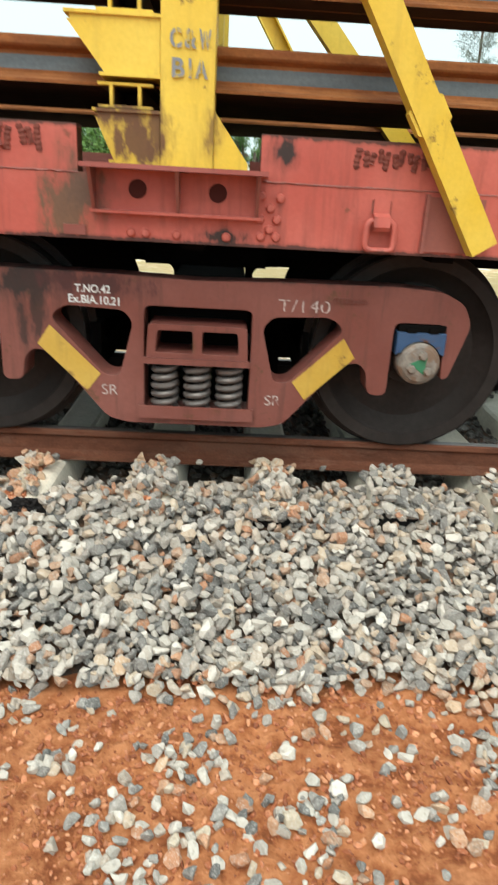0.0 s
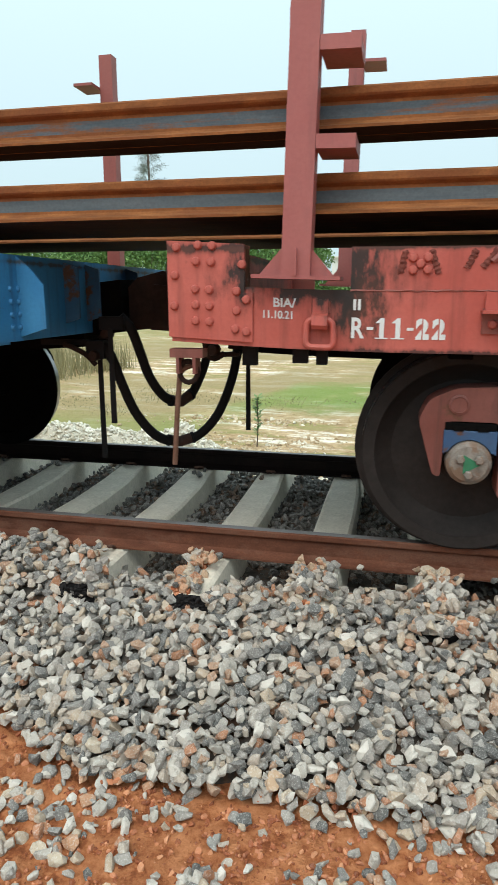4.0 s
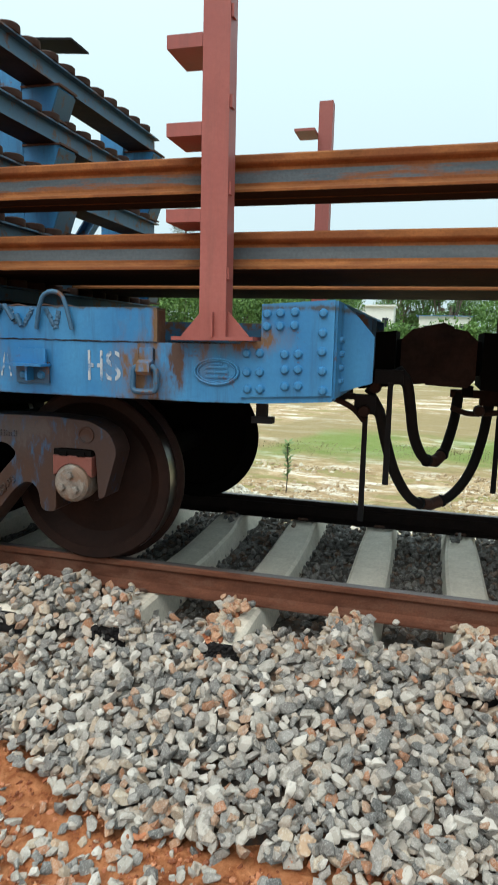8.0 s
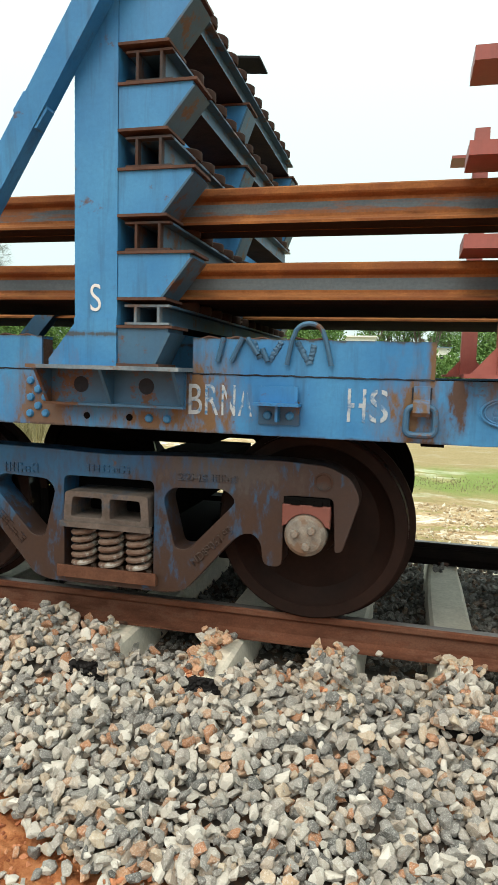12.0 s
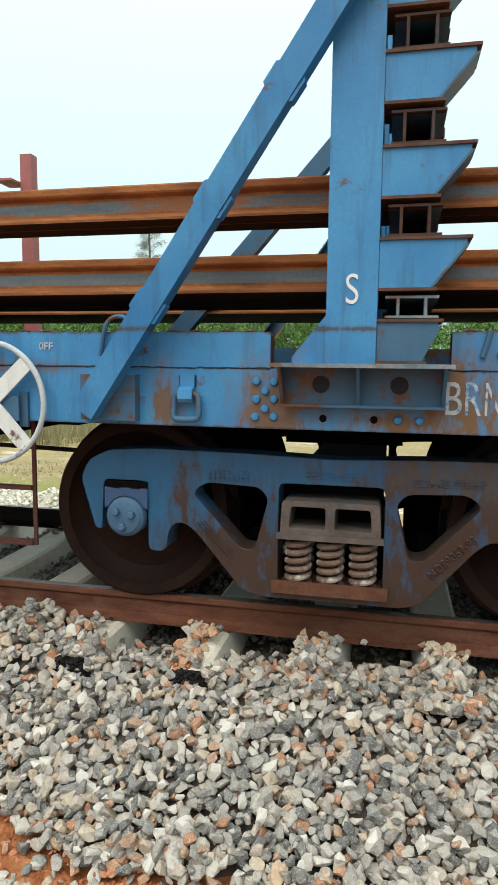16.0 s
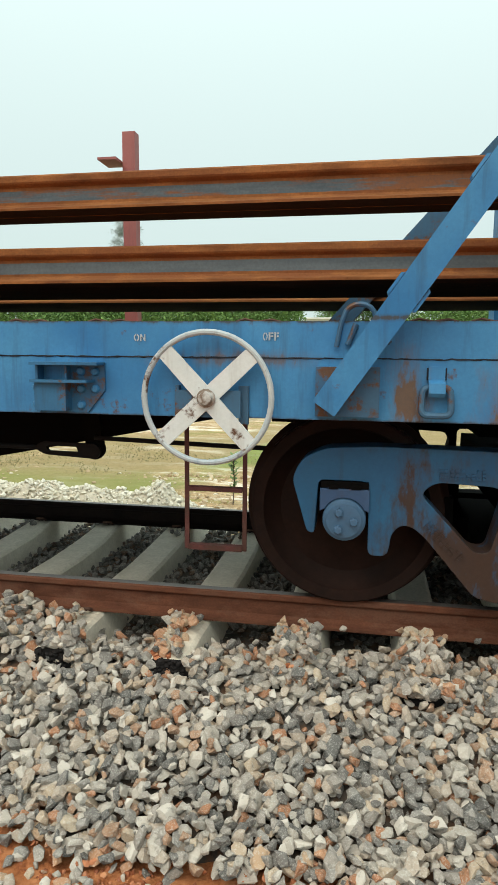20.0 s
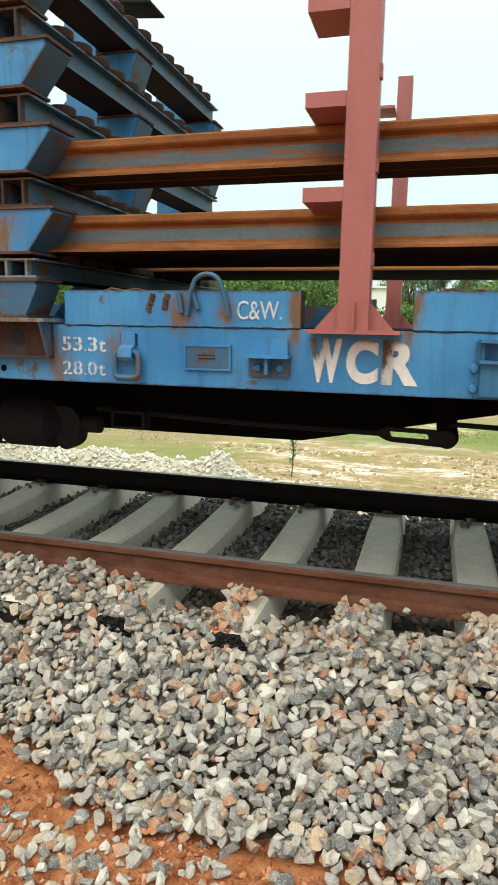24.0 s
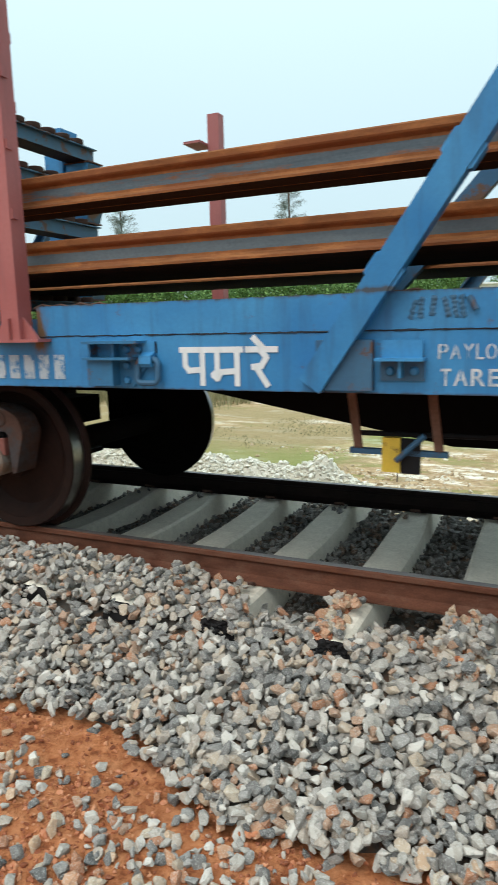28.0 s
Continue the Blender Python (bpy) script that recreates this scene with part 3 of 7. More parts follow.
def stencil(text, x0, x1, z0, z1, y, material, parent, label="white stencil lettering", bridge=0.14, bold=0.03):
    """Stencil lettering: each letter cut by the upright bridge of its stencil."""
    wide = [0.34 if c == "." else 0.5 if c in "I-" else 0.75 if c in "tLTE" else 1.0 for c in text]
    pitch = (x1 - x0) / sum(wide)
    out, x = bmesh.new(), x0
    for c, k in zip(text, wide):
        g = glyph(c, min(bold, 0.022) if c in "RB" else bold)
        if c not in "I1.-tLTERB":
            for u in (0.5 - bridge / 2, 0.5 + bridge / 2):
                bmesh.ops.bisect_plane(g, geom=g.verts[:] + g.edges[:] + g.faces[:], plane_co=(u, 0, 0), plane_no=(1, 0, 0))
            gone = [f for f in g.faces if abs(f.calc_center_median().x - 0.5) < bridge / 2]
            bmesh.ops.delete(g, geom=gone, context="FACES")
        low, high = (0.0, 1.0) if c not in ".-" else (0.0, 0.14) if c == "." else (0.42, 0.56)
        if c == "t":
            high = 0.8
        made = {}
        for v in g.verts:
            u = 0.3 + 0.35 * v.co.x if c in ".I" else 0.06 + 0.82 * v.co.x
            made[v] = out.verts.new((x + pitch * k * u, y, z0 + (z1 - z0) * (low + (high - low) * v.co.y)))
        for f in g.faces:
            out.faces.new([made[v] for v in f.verts])
        g.free()
        x += pitch * k
    loose = [v for v in out.verts if not v.link_faces]
    bmesh.ops.delete(out, geom=loose, context="VERTS")
    bmesh.ops.recalc_face_normals(out, faces=out.faces)
    ext = bmesh.ops.extrude_face_region(out, geom=out.faces[:])
    bmesh.ops.translate(out, verts=[v for v in ext["geom"] if isinstance(v, bmesh.types.BMVert)], vec=(0, 0.0015, 0))
    return part("lettering", out, material, parent, label)


# ---- track and ground ----
rng = random.Random(4)


def toe(x):
    """Where the ballast's slope meets the earth."""
    return -1.24 + 0.155 * (1 - math.tanh((x - 0.42) / 0.24)) - 0.05 * math.exp(-((x - 0.86) / 0.13) ** 2) + 0.05 * math.exp(-((x - 1.1) / 0.08) ** 2) + 0.09 * math.exp(-((x - 2.6) / 0.2) ** 2) + 0.03 * noise.noise((x * 2.3, 3, 0))


def earth(x, y):
    """Height of the trodden clay."""
    return -0.60 + 0.02 * noise.noise((x * 3, y * 3, 1)) + 0.02 * noise.noise((x * 0.7, y * 0.7, 8)) + 0.014 * noise.noise((x * 9, y * 9, 3)) + 0.008 * noise.noise((x * 22, y * 22, 6))


def bed(x, y):
    """Height of the ballast and of the earth beside it."""
    t = toe(x)
    if y < t:
        return earth(x, y)
    if y < -0.42:
        u = (y - t) / (-0.42 - t)
        z = -0.60 + 0.02 + (0.345) * (u ** 0.85)
    elif y < 2.2:
        z = -0.235 if y < 0.1 else -0.27
    elif y < 3.4:
        z = -0.25 - 0.62 * (y - 2.2) / 1.2
    else:
        return field(x, y)
    return z + 0.022 * noise.noise((x * 3, y * 3, 5))


def field(x, y):
    z = -0.92 - 0.10 * min(1, (y - 3) / 5) + 0.05 * noise.noise((x * 0.5, y * 0.5, 2)) + 0.25 * noise.noise((x * 0.03, y * 0.03, 4)) * min(1, max(0, (y - 10) / 30))
    return z


def ground_sheet():
    xs = sorted({round(v, 3) for v in [*np.arange(-2, 5.01, 0.04), *np.arange(-4, 6.01, 0.08), *np.arange(-14, 14, 0.8), *np.linspace(-60, 60, 31), -1500, -700, -300, -150, -90, 90, 150, 300, 700, 1500]})
    ys = sorted({round(v, 3) for v in [*np.arange(-2.4, -0.9, 0.04), *np.arange(-3.2, 3.6, 0.08), *np.arange(3.6, 14, 0.4), *np.arange(14, 60, 3), -1200, -300, -80, -30, -12, -6, -4.4, -3.7, 75, 95, 130, 200, 350, 700, 1500]})
    verts = [(x, y, (earth(x, y) - 0.03 if y < toe(x) + 0.34 else (bed(x, y) - 0.03 if y > 2.9 else -0.68)) if -30 < y < 3.4 else (field(x, min(y, 200)) if y >= 3.4 else -0.62)) for x in xs for y in ys]
    n = len(ys)
    faces = [(i * n + j, (i + 1) * n + j, (i + 1) * n + j + 1, i * n + j + 1) for i in range(len(xs) - 1) for j in range(n - 1)]
    me = bpy.data.meshes.new("ground")
    me.from_pydata(verts, [], faces)
    me.shade_smooth()
    m, nt, b, co = start_material("earth_grass_and_sand", 0.95)
    sep = nt.nodes.new("ShaderNodeSeparateXYZ")
    nt.links.new(co, sep.inputs[0])
    fine = noise_node(nt, co, 14, 9, 0.7)
    mid = noise_node(nt, co, 1.6, 8, 0.65)
    wide = noise_node(nt, co, 0.22, 6, 0.6)
    clay = mix_node(nt, ramp_node(nt, [(0.3, (0, 0, 0)), (0.7, (1, 1, 1))], mid.outputs[0]).outputs[0], (0.22, 0.062, 0.023), (0.46, 0.160, 0.062))
    clay = mix_node(nt, ramp_node(nt, [(0.42, (0, 0, 0)), (0.62, (0.8, 0.8, 0.8))], fine.outputs[0]).outputs[0], clay, (0.60, 0.255, 0.115))
    clay = mix_node(nt, ramp_node(nt, [(0.33, (0.7, 0.7, 0.7)), (0.45, (0, 0, 0))], fine.outputs[0]).outputs[0], clay, (0.13, 0.035, 0.016))
    rough_sand = noise_node(nt, co, 4.5, 12, 0.75)
    sand = mix_node(nt, ramp_node(nt, [(0.36, (0, 0, 0)), (0.62, (1, 1, 1))], rough_sand.outputs[0]).outputs[0], (0.27, 0.165, 0.08), (0.60, 0.44, 0.26))
    sand = mix_node(nt, ramp_node(nt, [(0.6, (0, 0, 0)), (0.68, (0.7, 0.7, 0.7))], rough_sand.outputs[0]).outputs[0], sand, (0.80, 0.73, 0.60))
    streaks = noise_node(nt, co, 1.1, 10, 0.72, (0.45, 1.3, 1))
    sand = mix_node(nt, ramp_node(nt, [(0.53, (0, 0, 0)), (0.58, (0.9, 0.9, 0.9))], streaks.outputs[0]).outputs[0], sand, (0.82, 0.76, 0.64))
    sand = mix_node(nt, ramp_node(nt, [(0.41, (0.85, 0.85, 0.85)), (0.47, (0, 0, 0))], streaks.outputs[0]).outputs[0], sand, (0.26, 0.24, 0.085))
    grass = mix_node(nt, fine.outputs[0], (0.19, 0.145, 0.065), (0.42, 0.32, 0.165))
    # bare sand near the line, rough grass beyond, an earth road, more grass
    yn = nt.nodes.new("ShaderNodeMath")
    yn.operation = "MULTIPLY_ADD"
    nt.links.new(mid.outputs[0], yn.inputs[0])
    yn.inputs[1].default_value = 3.0
    # the grass comes nearer the line away from the trodden sand
    near = nt.nodes.new("ShaderNodeMapRange")
    near.inputs[1].default_value, near.inputs[2].default_value, near.inputs[3].default_value, near.inputs[4].default_value = -2.0, -0.5, 5.2, 0.0
    nt.links.new(sep.outputs[0], near.inputs[0])
    shifted = nt.nodes.new("ShaderNodeMath")
    nt.links.new(sep.outputs[1], shifted.inputs[0])
    nt.links.new(near.outputs[0], shifted.inputs[1])
    nt.links.new(shifted.outputs[0], yn.inputs[2])
    dry = nt.nodes.new("ShaderNodeMapRange")
    dry.inputs[1].default_value, dry.inputs[2].default_value = -2.6, 0.2
    nt.links.new(sep.outputs[0], dry.inputs[0])
    lush = mix_node(nt, dry.outputs[0], mix_node(nt, fine.outputs[0], (0.155, 0.165, 0.045), (0.31, 0.30, 0.11)), mix_node(nt, fine.outputs[0], (0.11, 0.17, 0.035), (0.24, 0.31, 0.085)))
    band = nt.nodes.new("ShaderNodeMapRange")
    band.inputs[1].default_value, band.inputs[2].default_value = 0.0, 60.0
    nt.links.new(yn.outputs[0], band.inputs[0])
    bare = ramp_node(nt, [(0.0, (1, 1, 1)), (0.15, (1, 1, 1)), (0.19, (0.08, 0.08, 0.08)), (0.33, (0.12, 0.12, 0.12)), (0.36, (1, 1, 1)), (0.41, (1, 1, 1)), (0.44, (0.1, 0.1, 0.1)), (0.8, (0.2, 0.2, 0.2))], band.outputs[0])
    green = ramp_node(nt, [(0.17, (0, 0, 0)), (0.2, (1, 1, 1)), (0.235, (1, 1, 1)), (0.26, (0, 0, 0)), (0.5, (0, 0, 0)), (0.7, (0.6, 0.6, 0.6))], band.outputs[0])
    meadow = mix_node(nt, green.outputs[0], grass, lush)
    patch = ramp_node(nt, [(0.5, (0, 0, 0)), (0.62, (0.8, 0.8, 0.8))], wide.outputs[0])
    meadow = mix_node(nt, patch.outputs[0], meadow, sand)
    tuft = ramp_node(nt, [(0.55, (1, 1, 1)), (0.63, (0.25, 0.25, 0.25))], mid.outputs[0])
    bare2 = mix_node(nt, 1.0, bare.outputs[0], tuft.outputs[0], "MULTIPLY")
    far_side = mix_node(nt, bare2, meadow, sand)
    side = ramp_node(nt, [(0.49, (0, 0, 0)), (0.51, (1, 1, 1))])
    mr = nt.nodes.new("ShaderNodeMapRange")
    mr.inputs[1].default_value, mr.inputs[2].default_value = 2.0, 3.2
    nt.links.new(sep.outputs[1], mr.inputs[0])
    nt.links.new(mr.outputs[0], side.inputs[0])
    nt.links.new(mix_node(nt, side.outputs[0], clay, far_side), b.inputs["Base Color"])
    add_bump(nt, b, fine.outputs[0], 0.9, 0.05)
    me.materials.append(m)
    g = tagged(new("ground", me), "red clay strip, dry grass and sandy waste ground", "ground", kind="structure")
    return g


GROUND = ground_sheet()

RAIL = [(-0.075, 0.0), (-0.075, 0.011), (-0.03, 0.026), (-0.010, 0.040), (-0.0098, 0.052), (-0.009, 0.104), (-0.0085, 0.118), (-0.030, 0.131), (-0.035, 0.139), (-0.035, 0.164), (-0.027, 0.172)]
RAIL = RAIL + [(-a, b) for a, b in RAIL[::-1]]


def rail_in_parts(name, x0, x1, y, z, scale, rust, web, top, under, label, group):
    """A flat-bottomed rail along x: foot, web and head."""
    rail = empty(name, label, "rail", group)
    n = len(RAIL)
    for piece, ids in (("rail_foot", (0, 1, 2, 3, n - 4, n - 3, n - 2, n - 1)), ("rail_web", (3, 4, 5, 6, n - 7, n - 6, n - 5, n - 4)), ("rail_head", tuple(range(6, n - 6)))):
        bm = bmesh.new()
        rings = [[bm.verts.new((x, y + RAIL[k][0] * scale, z + RAIL[k][1] * scale)) for k in ids] for x in (x0, x1)]
        m = len(ids)
        for k in range(m):
            f = bm.faces.new((rings[0][k], rings[1][k], rings[1][(k + 1) % m], rings[0][(k + 1) % m]))
            pair_ids = (ids[k], ids[(k + 1) % m])
            if pair_ids in ((4, 5), (n - 6, n - 5)):
                f.material_index = 1
            elif pair_ids == (10, 11):
                f.material_index = 2
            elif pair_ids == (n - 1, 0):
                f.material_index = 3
        bm.faces.new(rings[0][::-1])
        bm.faces.new(rings[1])
        part(piece, bm, [rust, web, top, under], rail)
    return rail


RH = 0.156 / 0.172
rail_in_parts("track_rail", -70, 70, 0.0, -0.156, RH, M["track_rust"], M["track_rust"], M["rail_head"], M["track_rust"], "rusty brown running rail with a worn bright top", "running rails")
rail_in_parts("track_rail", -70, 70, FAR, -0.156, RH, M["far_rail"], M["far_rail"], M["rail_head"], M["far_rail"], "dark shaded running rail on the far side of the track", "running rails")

SLEEPER_X0, SLEEPER_DX = 0.998, 0.592


def sleeper_mesh():
    """A prestressed sleeper: wider and higher under the rails, waisted in the middle."""
    bm = bmesh.new()
    stations = [(-0.475, 0.075, 0.13, 0.185, 0.05), (-0.25, 0.086, 0.138, 0.162, 0.0), (0.15, 0.090, 0.140, 0.160, 0.0), (0.42, 0.104, 0.136, 0.188, 0.0), (0.87, 0.106, 0.134, 0.200, 0.0)]
    stations += [(FAR - y, a, b, c, d) for y, a, b, c, d in stations[::-1][1:]]
    rings = []
    for y, top, bottom, z, _ in stations:
        rings.append([bm.verts.new(p) for p in ((-bottom, y, -0.37), (-top - 0.012, y, -z - 0.016), (-top + 0.008, y, -z), (top - 0.008, y, -z), (top + 0.012, y, -z - 0.016), (bottom, y, -0.37))])
    for a, b in zip(rings, rings[1:]):
        for k in range(6):
            bm.faces.new((a[k], a[(k + 1) % 6], b[(k + 1) % 6], b[k]))
    f = bm.faces.new(rings[0][::-1])
    f.material_index = 1
    bm.faces.new(rings[-1]).material_index = 1
    return bm


def clip_mesh(bm, s):
    tube(bm, [(-0.03, s * 0.02, 0.0), (-0.03, s * 0.075, 0.03), (0.0, s * 0.095, 0.035), (0.03, s * 0.075, 0.03), (0.03, s * 0.02, 0.0), (0.0, s * 0.03, 0.005)], 0.010, 6)
    return bm


sleeper0 = None
for k in range(-14, 16):
    x = SLEEPER_X0 + k * SLEEPER_DX
    if sleeper0 is None:
        sleeper0 = tagged(part("sleeper", sleeper_mesh(), [M["concrete"], M["end_black"]], None, bevel=0.0), "pale grey concrete sleeper with dark ends bedded in ballast", "sleeper", "track sleepers")
        sleeper0.matrix_basis = pose(x, 0, 0)
        first = part("rail_clip", clip_mesh(bmesh.new(), 1), M["clip"], sleeper0, "rusty spring clip", smooth=True)
        first.matrix_basis = pose(0, 0.03, -0.160)
        for y, rz in ((-0.03, 180), (FAR + 0.03, 0), (FAR - 0.03, 180)):
            again(first, (0, y, -0.160), sleeper0, (0, 0, rz))
    else:
        copy_thing(sleeper0, pose(x, 0, 0))


# ---- ballast stones ----
def stone_shape(seed, flat=0.75):
    r = random.Random(seed)
    bm = bmesh.new()
    sx, sy, sz = 1.06, r.uniform(0.55, 0.95), r.uniform(0.5, 0.78) * flat / 0.75
    for _ in range(17):
        v = Vector((r.gauss(0, 1), r.gauss(0, 1), r.gauss(0, 1))).normalized() * r.uniform(0.83, 1.0)
        bm.verts.new((v.x * sx, v.y * sy, v.z * sz))
    bmesh.ops.convex_hull(bm, input=bm.verts)
    loose = [v for v in bm.verts if not v.link_faces]
    bmesh.ops.delete(bm, geom=loose, context="VERTS")
    bm.verts.index_update()
    vs = np.array([v.co[:] for v in bm.verts])
    fs = [[v.index for v in f.verts] for f in bm.faces]
    bm.free()
    return vs, fs


SHAPES = [stone_shape(100 + i) for i in range(22)]


def turn_matrix(r, tilt=1.0):
    return np.array(Euler((r.uniform(-tilt, tilt), r.uniform(-tilt, tilt), r.uniform(0, math.tau))).to_matrix())


def stones_mesh(name, places, material, seed, parent=None):
    """Many stones in one mesh: places of (x, y, z, radius)."""
    r = random.Random(seed)
    verts, faces = [], []
    for x, y, z, s in places:
        vs, fs = SHAPES[r.randrange(len(SHAPES))]
        w = (vs * s) @ turn_matrix(r).T + (x, y, z)
        o = len(verts)
        verts.extend(map(tuple, w))
        faces.extend([[o + i for i in f] for f in fs])
    me = bpy.data.meshes.new(name)
    me.from_pydata(verts, [], faces)
    me.materials.append(material)
    ob = new(name, me)
    ob.parent = parent
    return ob


def on_sleeper(x, y):
    k = (x - SLEEPER_X0) / SLEEPER_DX
    return abs(k - round(k)) * SLEEPER_DX < 0.105 and -0.50 < y < FAR + 0.5


def slope_places(r):
    out = []
    step = 0.0415
    for layer in (0, 1):
        for x in np.arange(-8.0, 9.0, step):
            for y in np.arange(-1.45, 0.0, step):
                px, py = x + r.uniform(-0.02, 0.02), y + r.uniform(-0.02, 0.02)
                if py < toe(px) + r.gauss(0, 0.025):
                    continue
                lift = 0.0
                k = round((px - SLEEPER_X0) / SLEEPER_DX)
                if on_sleeper(px, py):
                    if -0.535 < py < -0.45 and r.random() < {-1: 0.8, 0: 0.85, 1: 0.15}.get(k, 0.0):
                        continue
                    if k == 0 and py > -0.46 or k == -1 and (py > -0.17 or px > SLEEPER_X0 - SLEEPER_DX + 0.02 and py > -0.30) or k == -2 and py > -0.17 or k == 1 and py > -0.20 and r.random() < 0.6:
                        continue
                    lift = 0.11 if py > -0.46 else 0.06 if py > -0.56 and k not in (-1, 0) else 0.0
                if py > (-0.07 if px < 0.36 else -0.10) or (py > -0.20 and 0.5 < px < 1.45 and r.random() < 0.9) or (py > -0.17 and 0.36 < px < 0.5) or (py > -0.13 and px > 1.4 and r.random() < 0.7):
                    continue
                if px < 0.34 and py > -0.5:
                    lift = max(lift, (0.125 if py > -0.28 else 0.085 if py > -0.42 else 0.05) * min(1, (0.34 - px) / 0.25))
                if layer == 0 and py < toe(px) + 0.16 and r.random() < 0.9:
                    out.append((px + 0.02, py + r.uniform(-0.03, 0.03), bed(px, py) - 0.004, r.uniform(0.02, 0.036)))
                s = r.choice((0.023, 0.027, 0.030, 0.033, 0.037, 0.041, 0.046)) * (1.0 if py < -0.5 else 0.93)
                s *= 1.0 if layer else 1.12
                out.append((px, py, bed(px, py) + (0.014 if layer else -0.026) + r.uniform(-0.012, 0.014) + lift, s))
    return out


rs = random.Random(11)
places = slope_places(rs)
def bed_sheet():
    xs = [-45, -20, -10, -6, *np.arange(-4, 6.01, 0.1), 10, 20, 45]
    us = np.linspace(0, 1, 15)
    ys = list(np.arange(-0.42, 2.3, 0.13)) + [2.6, 2.95, 3.3]
    bm = bmesh.new()
    rows = []
    for x in xs:
        t = toe(x)
        row = [bm.verts.new((x, t + (-0.42 - t) * u, bed(x, t + 0.001 + (-0.42 - t) * u) - 0.032 - 0.17 * math.exp(-u / 0.20))) for u in us]
        row += [bm.verts.new((x, y, (-0.335 if y < 2.2 else bed(x, y) - 0.02))) for y in ys[1:]]
        rows.append(row)
    for a, b in zip(rows, rows[1:]):
        for i in range(len(a) - 1):
            bm.faces.new((a[i], b[i], b[i + 1], a[i + 1]))
    return bm


ballast = tagged(part("ballast_bed", bed_sheet(), M["bed"], smooth=True), "crushed stone bed under the track", "ballast", kind="structure")
near_ones = sorted([p for p in places if 0.7 < p[0] < 2.9 and p[1] < -0.9], key=lambda p: p[1])[:300]
chosen = set(near_ones)
tagged(stones_mesh("ballast_stones", [p for p in places if p not in chosen], M["stones"], 21, ballast), "grey crushed stones with some clay stained ones", kind="stuff")
STONE_DATA = []
for i, (vs, fs) in enumerate(SHAPES):
    me = bpy.data.meshes.new("stone")
    me.from_pydata([tuple(v) for v in vs], [], fs)
    me.materials.append(M["stone_one"])
    STONE_DATA.append(me)
ORANGE_DATA = []
for me in STONE_DATA:
    c = me.copy()
    c.materials.clear()
    c.materials.append(M["stones_orange"])
    ORANGE_DATA.append(c)


DARK_DATA = []
for me in STONE_DATA:
    c = me.copy()
    c.materials.clear()
    c.materials.append(M["stone_dark_one"])
    DARK_DATA.append(c)


def one_stone(x, y, z, s, r, parent, data=None, name="stone"):
    o = new(name, (data or STONE_DATA)[r.randrange(len(SHAPES))])
    o.parent = parent
    o.matrix_basis = Matrix.LocRotScale((x, y, z), Euler((r.uniform(-1, 1), r.uniform(-1, 1), r.uniform(0, 6.28))), (s, s, s))
    return o


for p in near_ones:
    one_stone(*p, rs, ballast, ORANGE_DATA if rs.random() < 0.10 else STONE_DATA)
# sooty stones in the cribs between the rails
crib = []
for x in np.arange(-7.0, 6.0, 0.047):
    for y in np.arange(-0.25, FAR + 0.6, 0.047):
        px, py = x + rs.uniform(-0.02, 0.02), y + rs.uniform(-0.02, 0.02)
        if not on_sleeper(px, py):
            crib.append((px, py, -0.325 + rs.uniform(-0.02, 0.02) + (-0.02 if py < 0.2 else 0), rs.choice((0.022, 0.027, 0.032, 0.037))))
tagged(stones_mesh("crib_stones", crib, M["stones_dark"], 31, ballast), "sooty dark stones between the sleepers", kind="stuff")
# small heaps of clay-stained stone on the sleeper ends
for k in range(-3, 4):
    x0 = SLEEPER_X0 + k * SLEEPER_DX
    for i in range(64 if k == 0 else 52 if k == 1 else 40 if k == 2 else 5):
        y = rs.uniform(-0.44, -0.10)
        one_stone(x0 + rs.gauss(-0.03, 0.045), y, -0.155 + rs.uniform(0, 0.03) + (0.03 if y > -0.25 else -0.01), rs.uniform(0.022, 0.042), rs, ballast, ORANGE_DATA if rs.random() < 0.75 else STONE_DATA)
# stones lodged against the sleepers' ends
for k in (-1, 0, 1, 2):
    for i in range(12 if k < 1 else 34):
        one_stone(SLEEPER_X0 + k * SLEEPER_DX + rs.uniform(-0.10, 0.10), rs.uniform(-0.56, -0.50) if k < 1 else rs.uniform(-0.54, -0.46), (-0.262 if k < 1 else -0.205) + rs.uniform(-0.02, 0.012), rs.uniform(0.024, 0.04), rs, ballast)
for i in range(46):
    one_stone(SLEEPER_X0 - SLEEPER_DX + rs.uniform(-0.085, 0.085), rs.uniform(-0.46, -0.27), -0.150 + rs.uniform(-0.01, 0.02), rs.uniform(0.024, 0.04), rs, ballast)
for i in range(16):
    one_stone(SLEEPER_X0 + rs.uniform(-0.08, 0.045), rs.uniform(-0.465, -0.37), -0.160 + rs.uniform(-0.005, 0.02), rs.uniform(0.024, 0.04), rs, ballast, ORANGE_DATA if i % 2 else STONE_DATA)
for k in (-1, 0):
    for i in range(26):
        one_stone(SLEEPER_X0 + k * SLEEPER_DX + rs.uniform(0.085, 0.15), rs.uniform(-0.50, -0.38), -0.215 + rs.uniform(-0.03, 0.035), rs.uniform(0.026, 0.042), rs, ballast)
for i in range(22):
    one_stone(SLEEPER_X0 - SLEEPER_DX + rs.uniform(0.0, 0.13), rs.uniform(-0.46, -0.31), -0.155 + rs.uniform(-0.02, 0.02), rs.uniform(0.028, 0.042), rs, ballast)
for i in range(10):
    one_stone(SLEEPER_X0 - SLEEPER_DX + rs.uniform(-0.08, 0.08), rs.uniform(-0.478, -0.45), -0.165 + rs.uniform(-0.01, 0.01), rs.uniform(0.026, 0.036), rs, ballast)
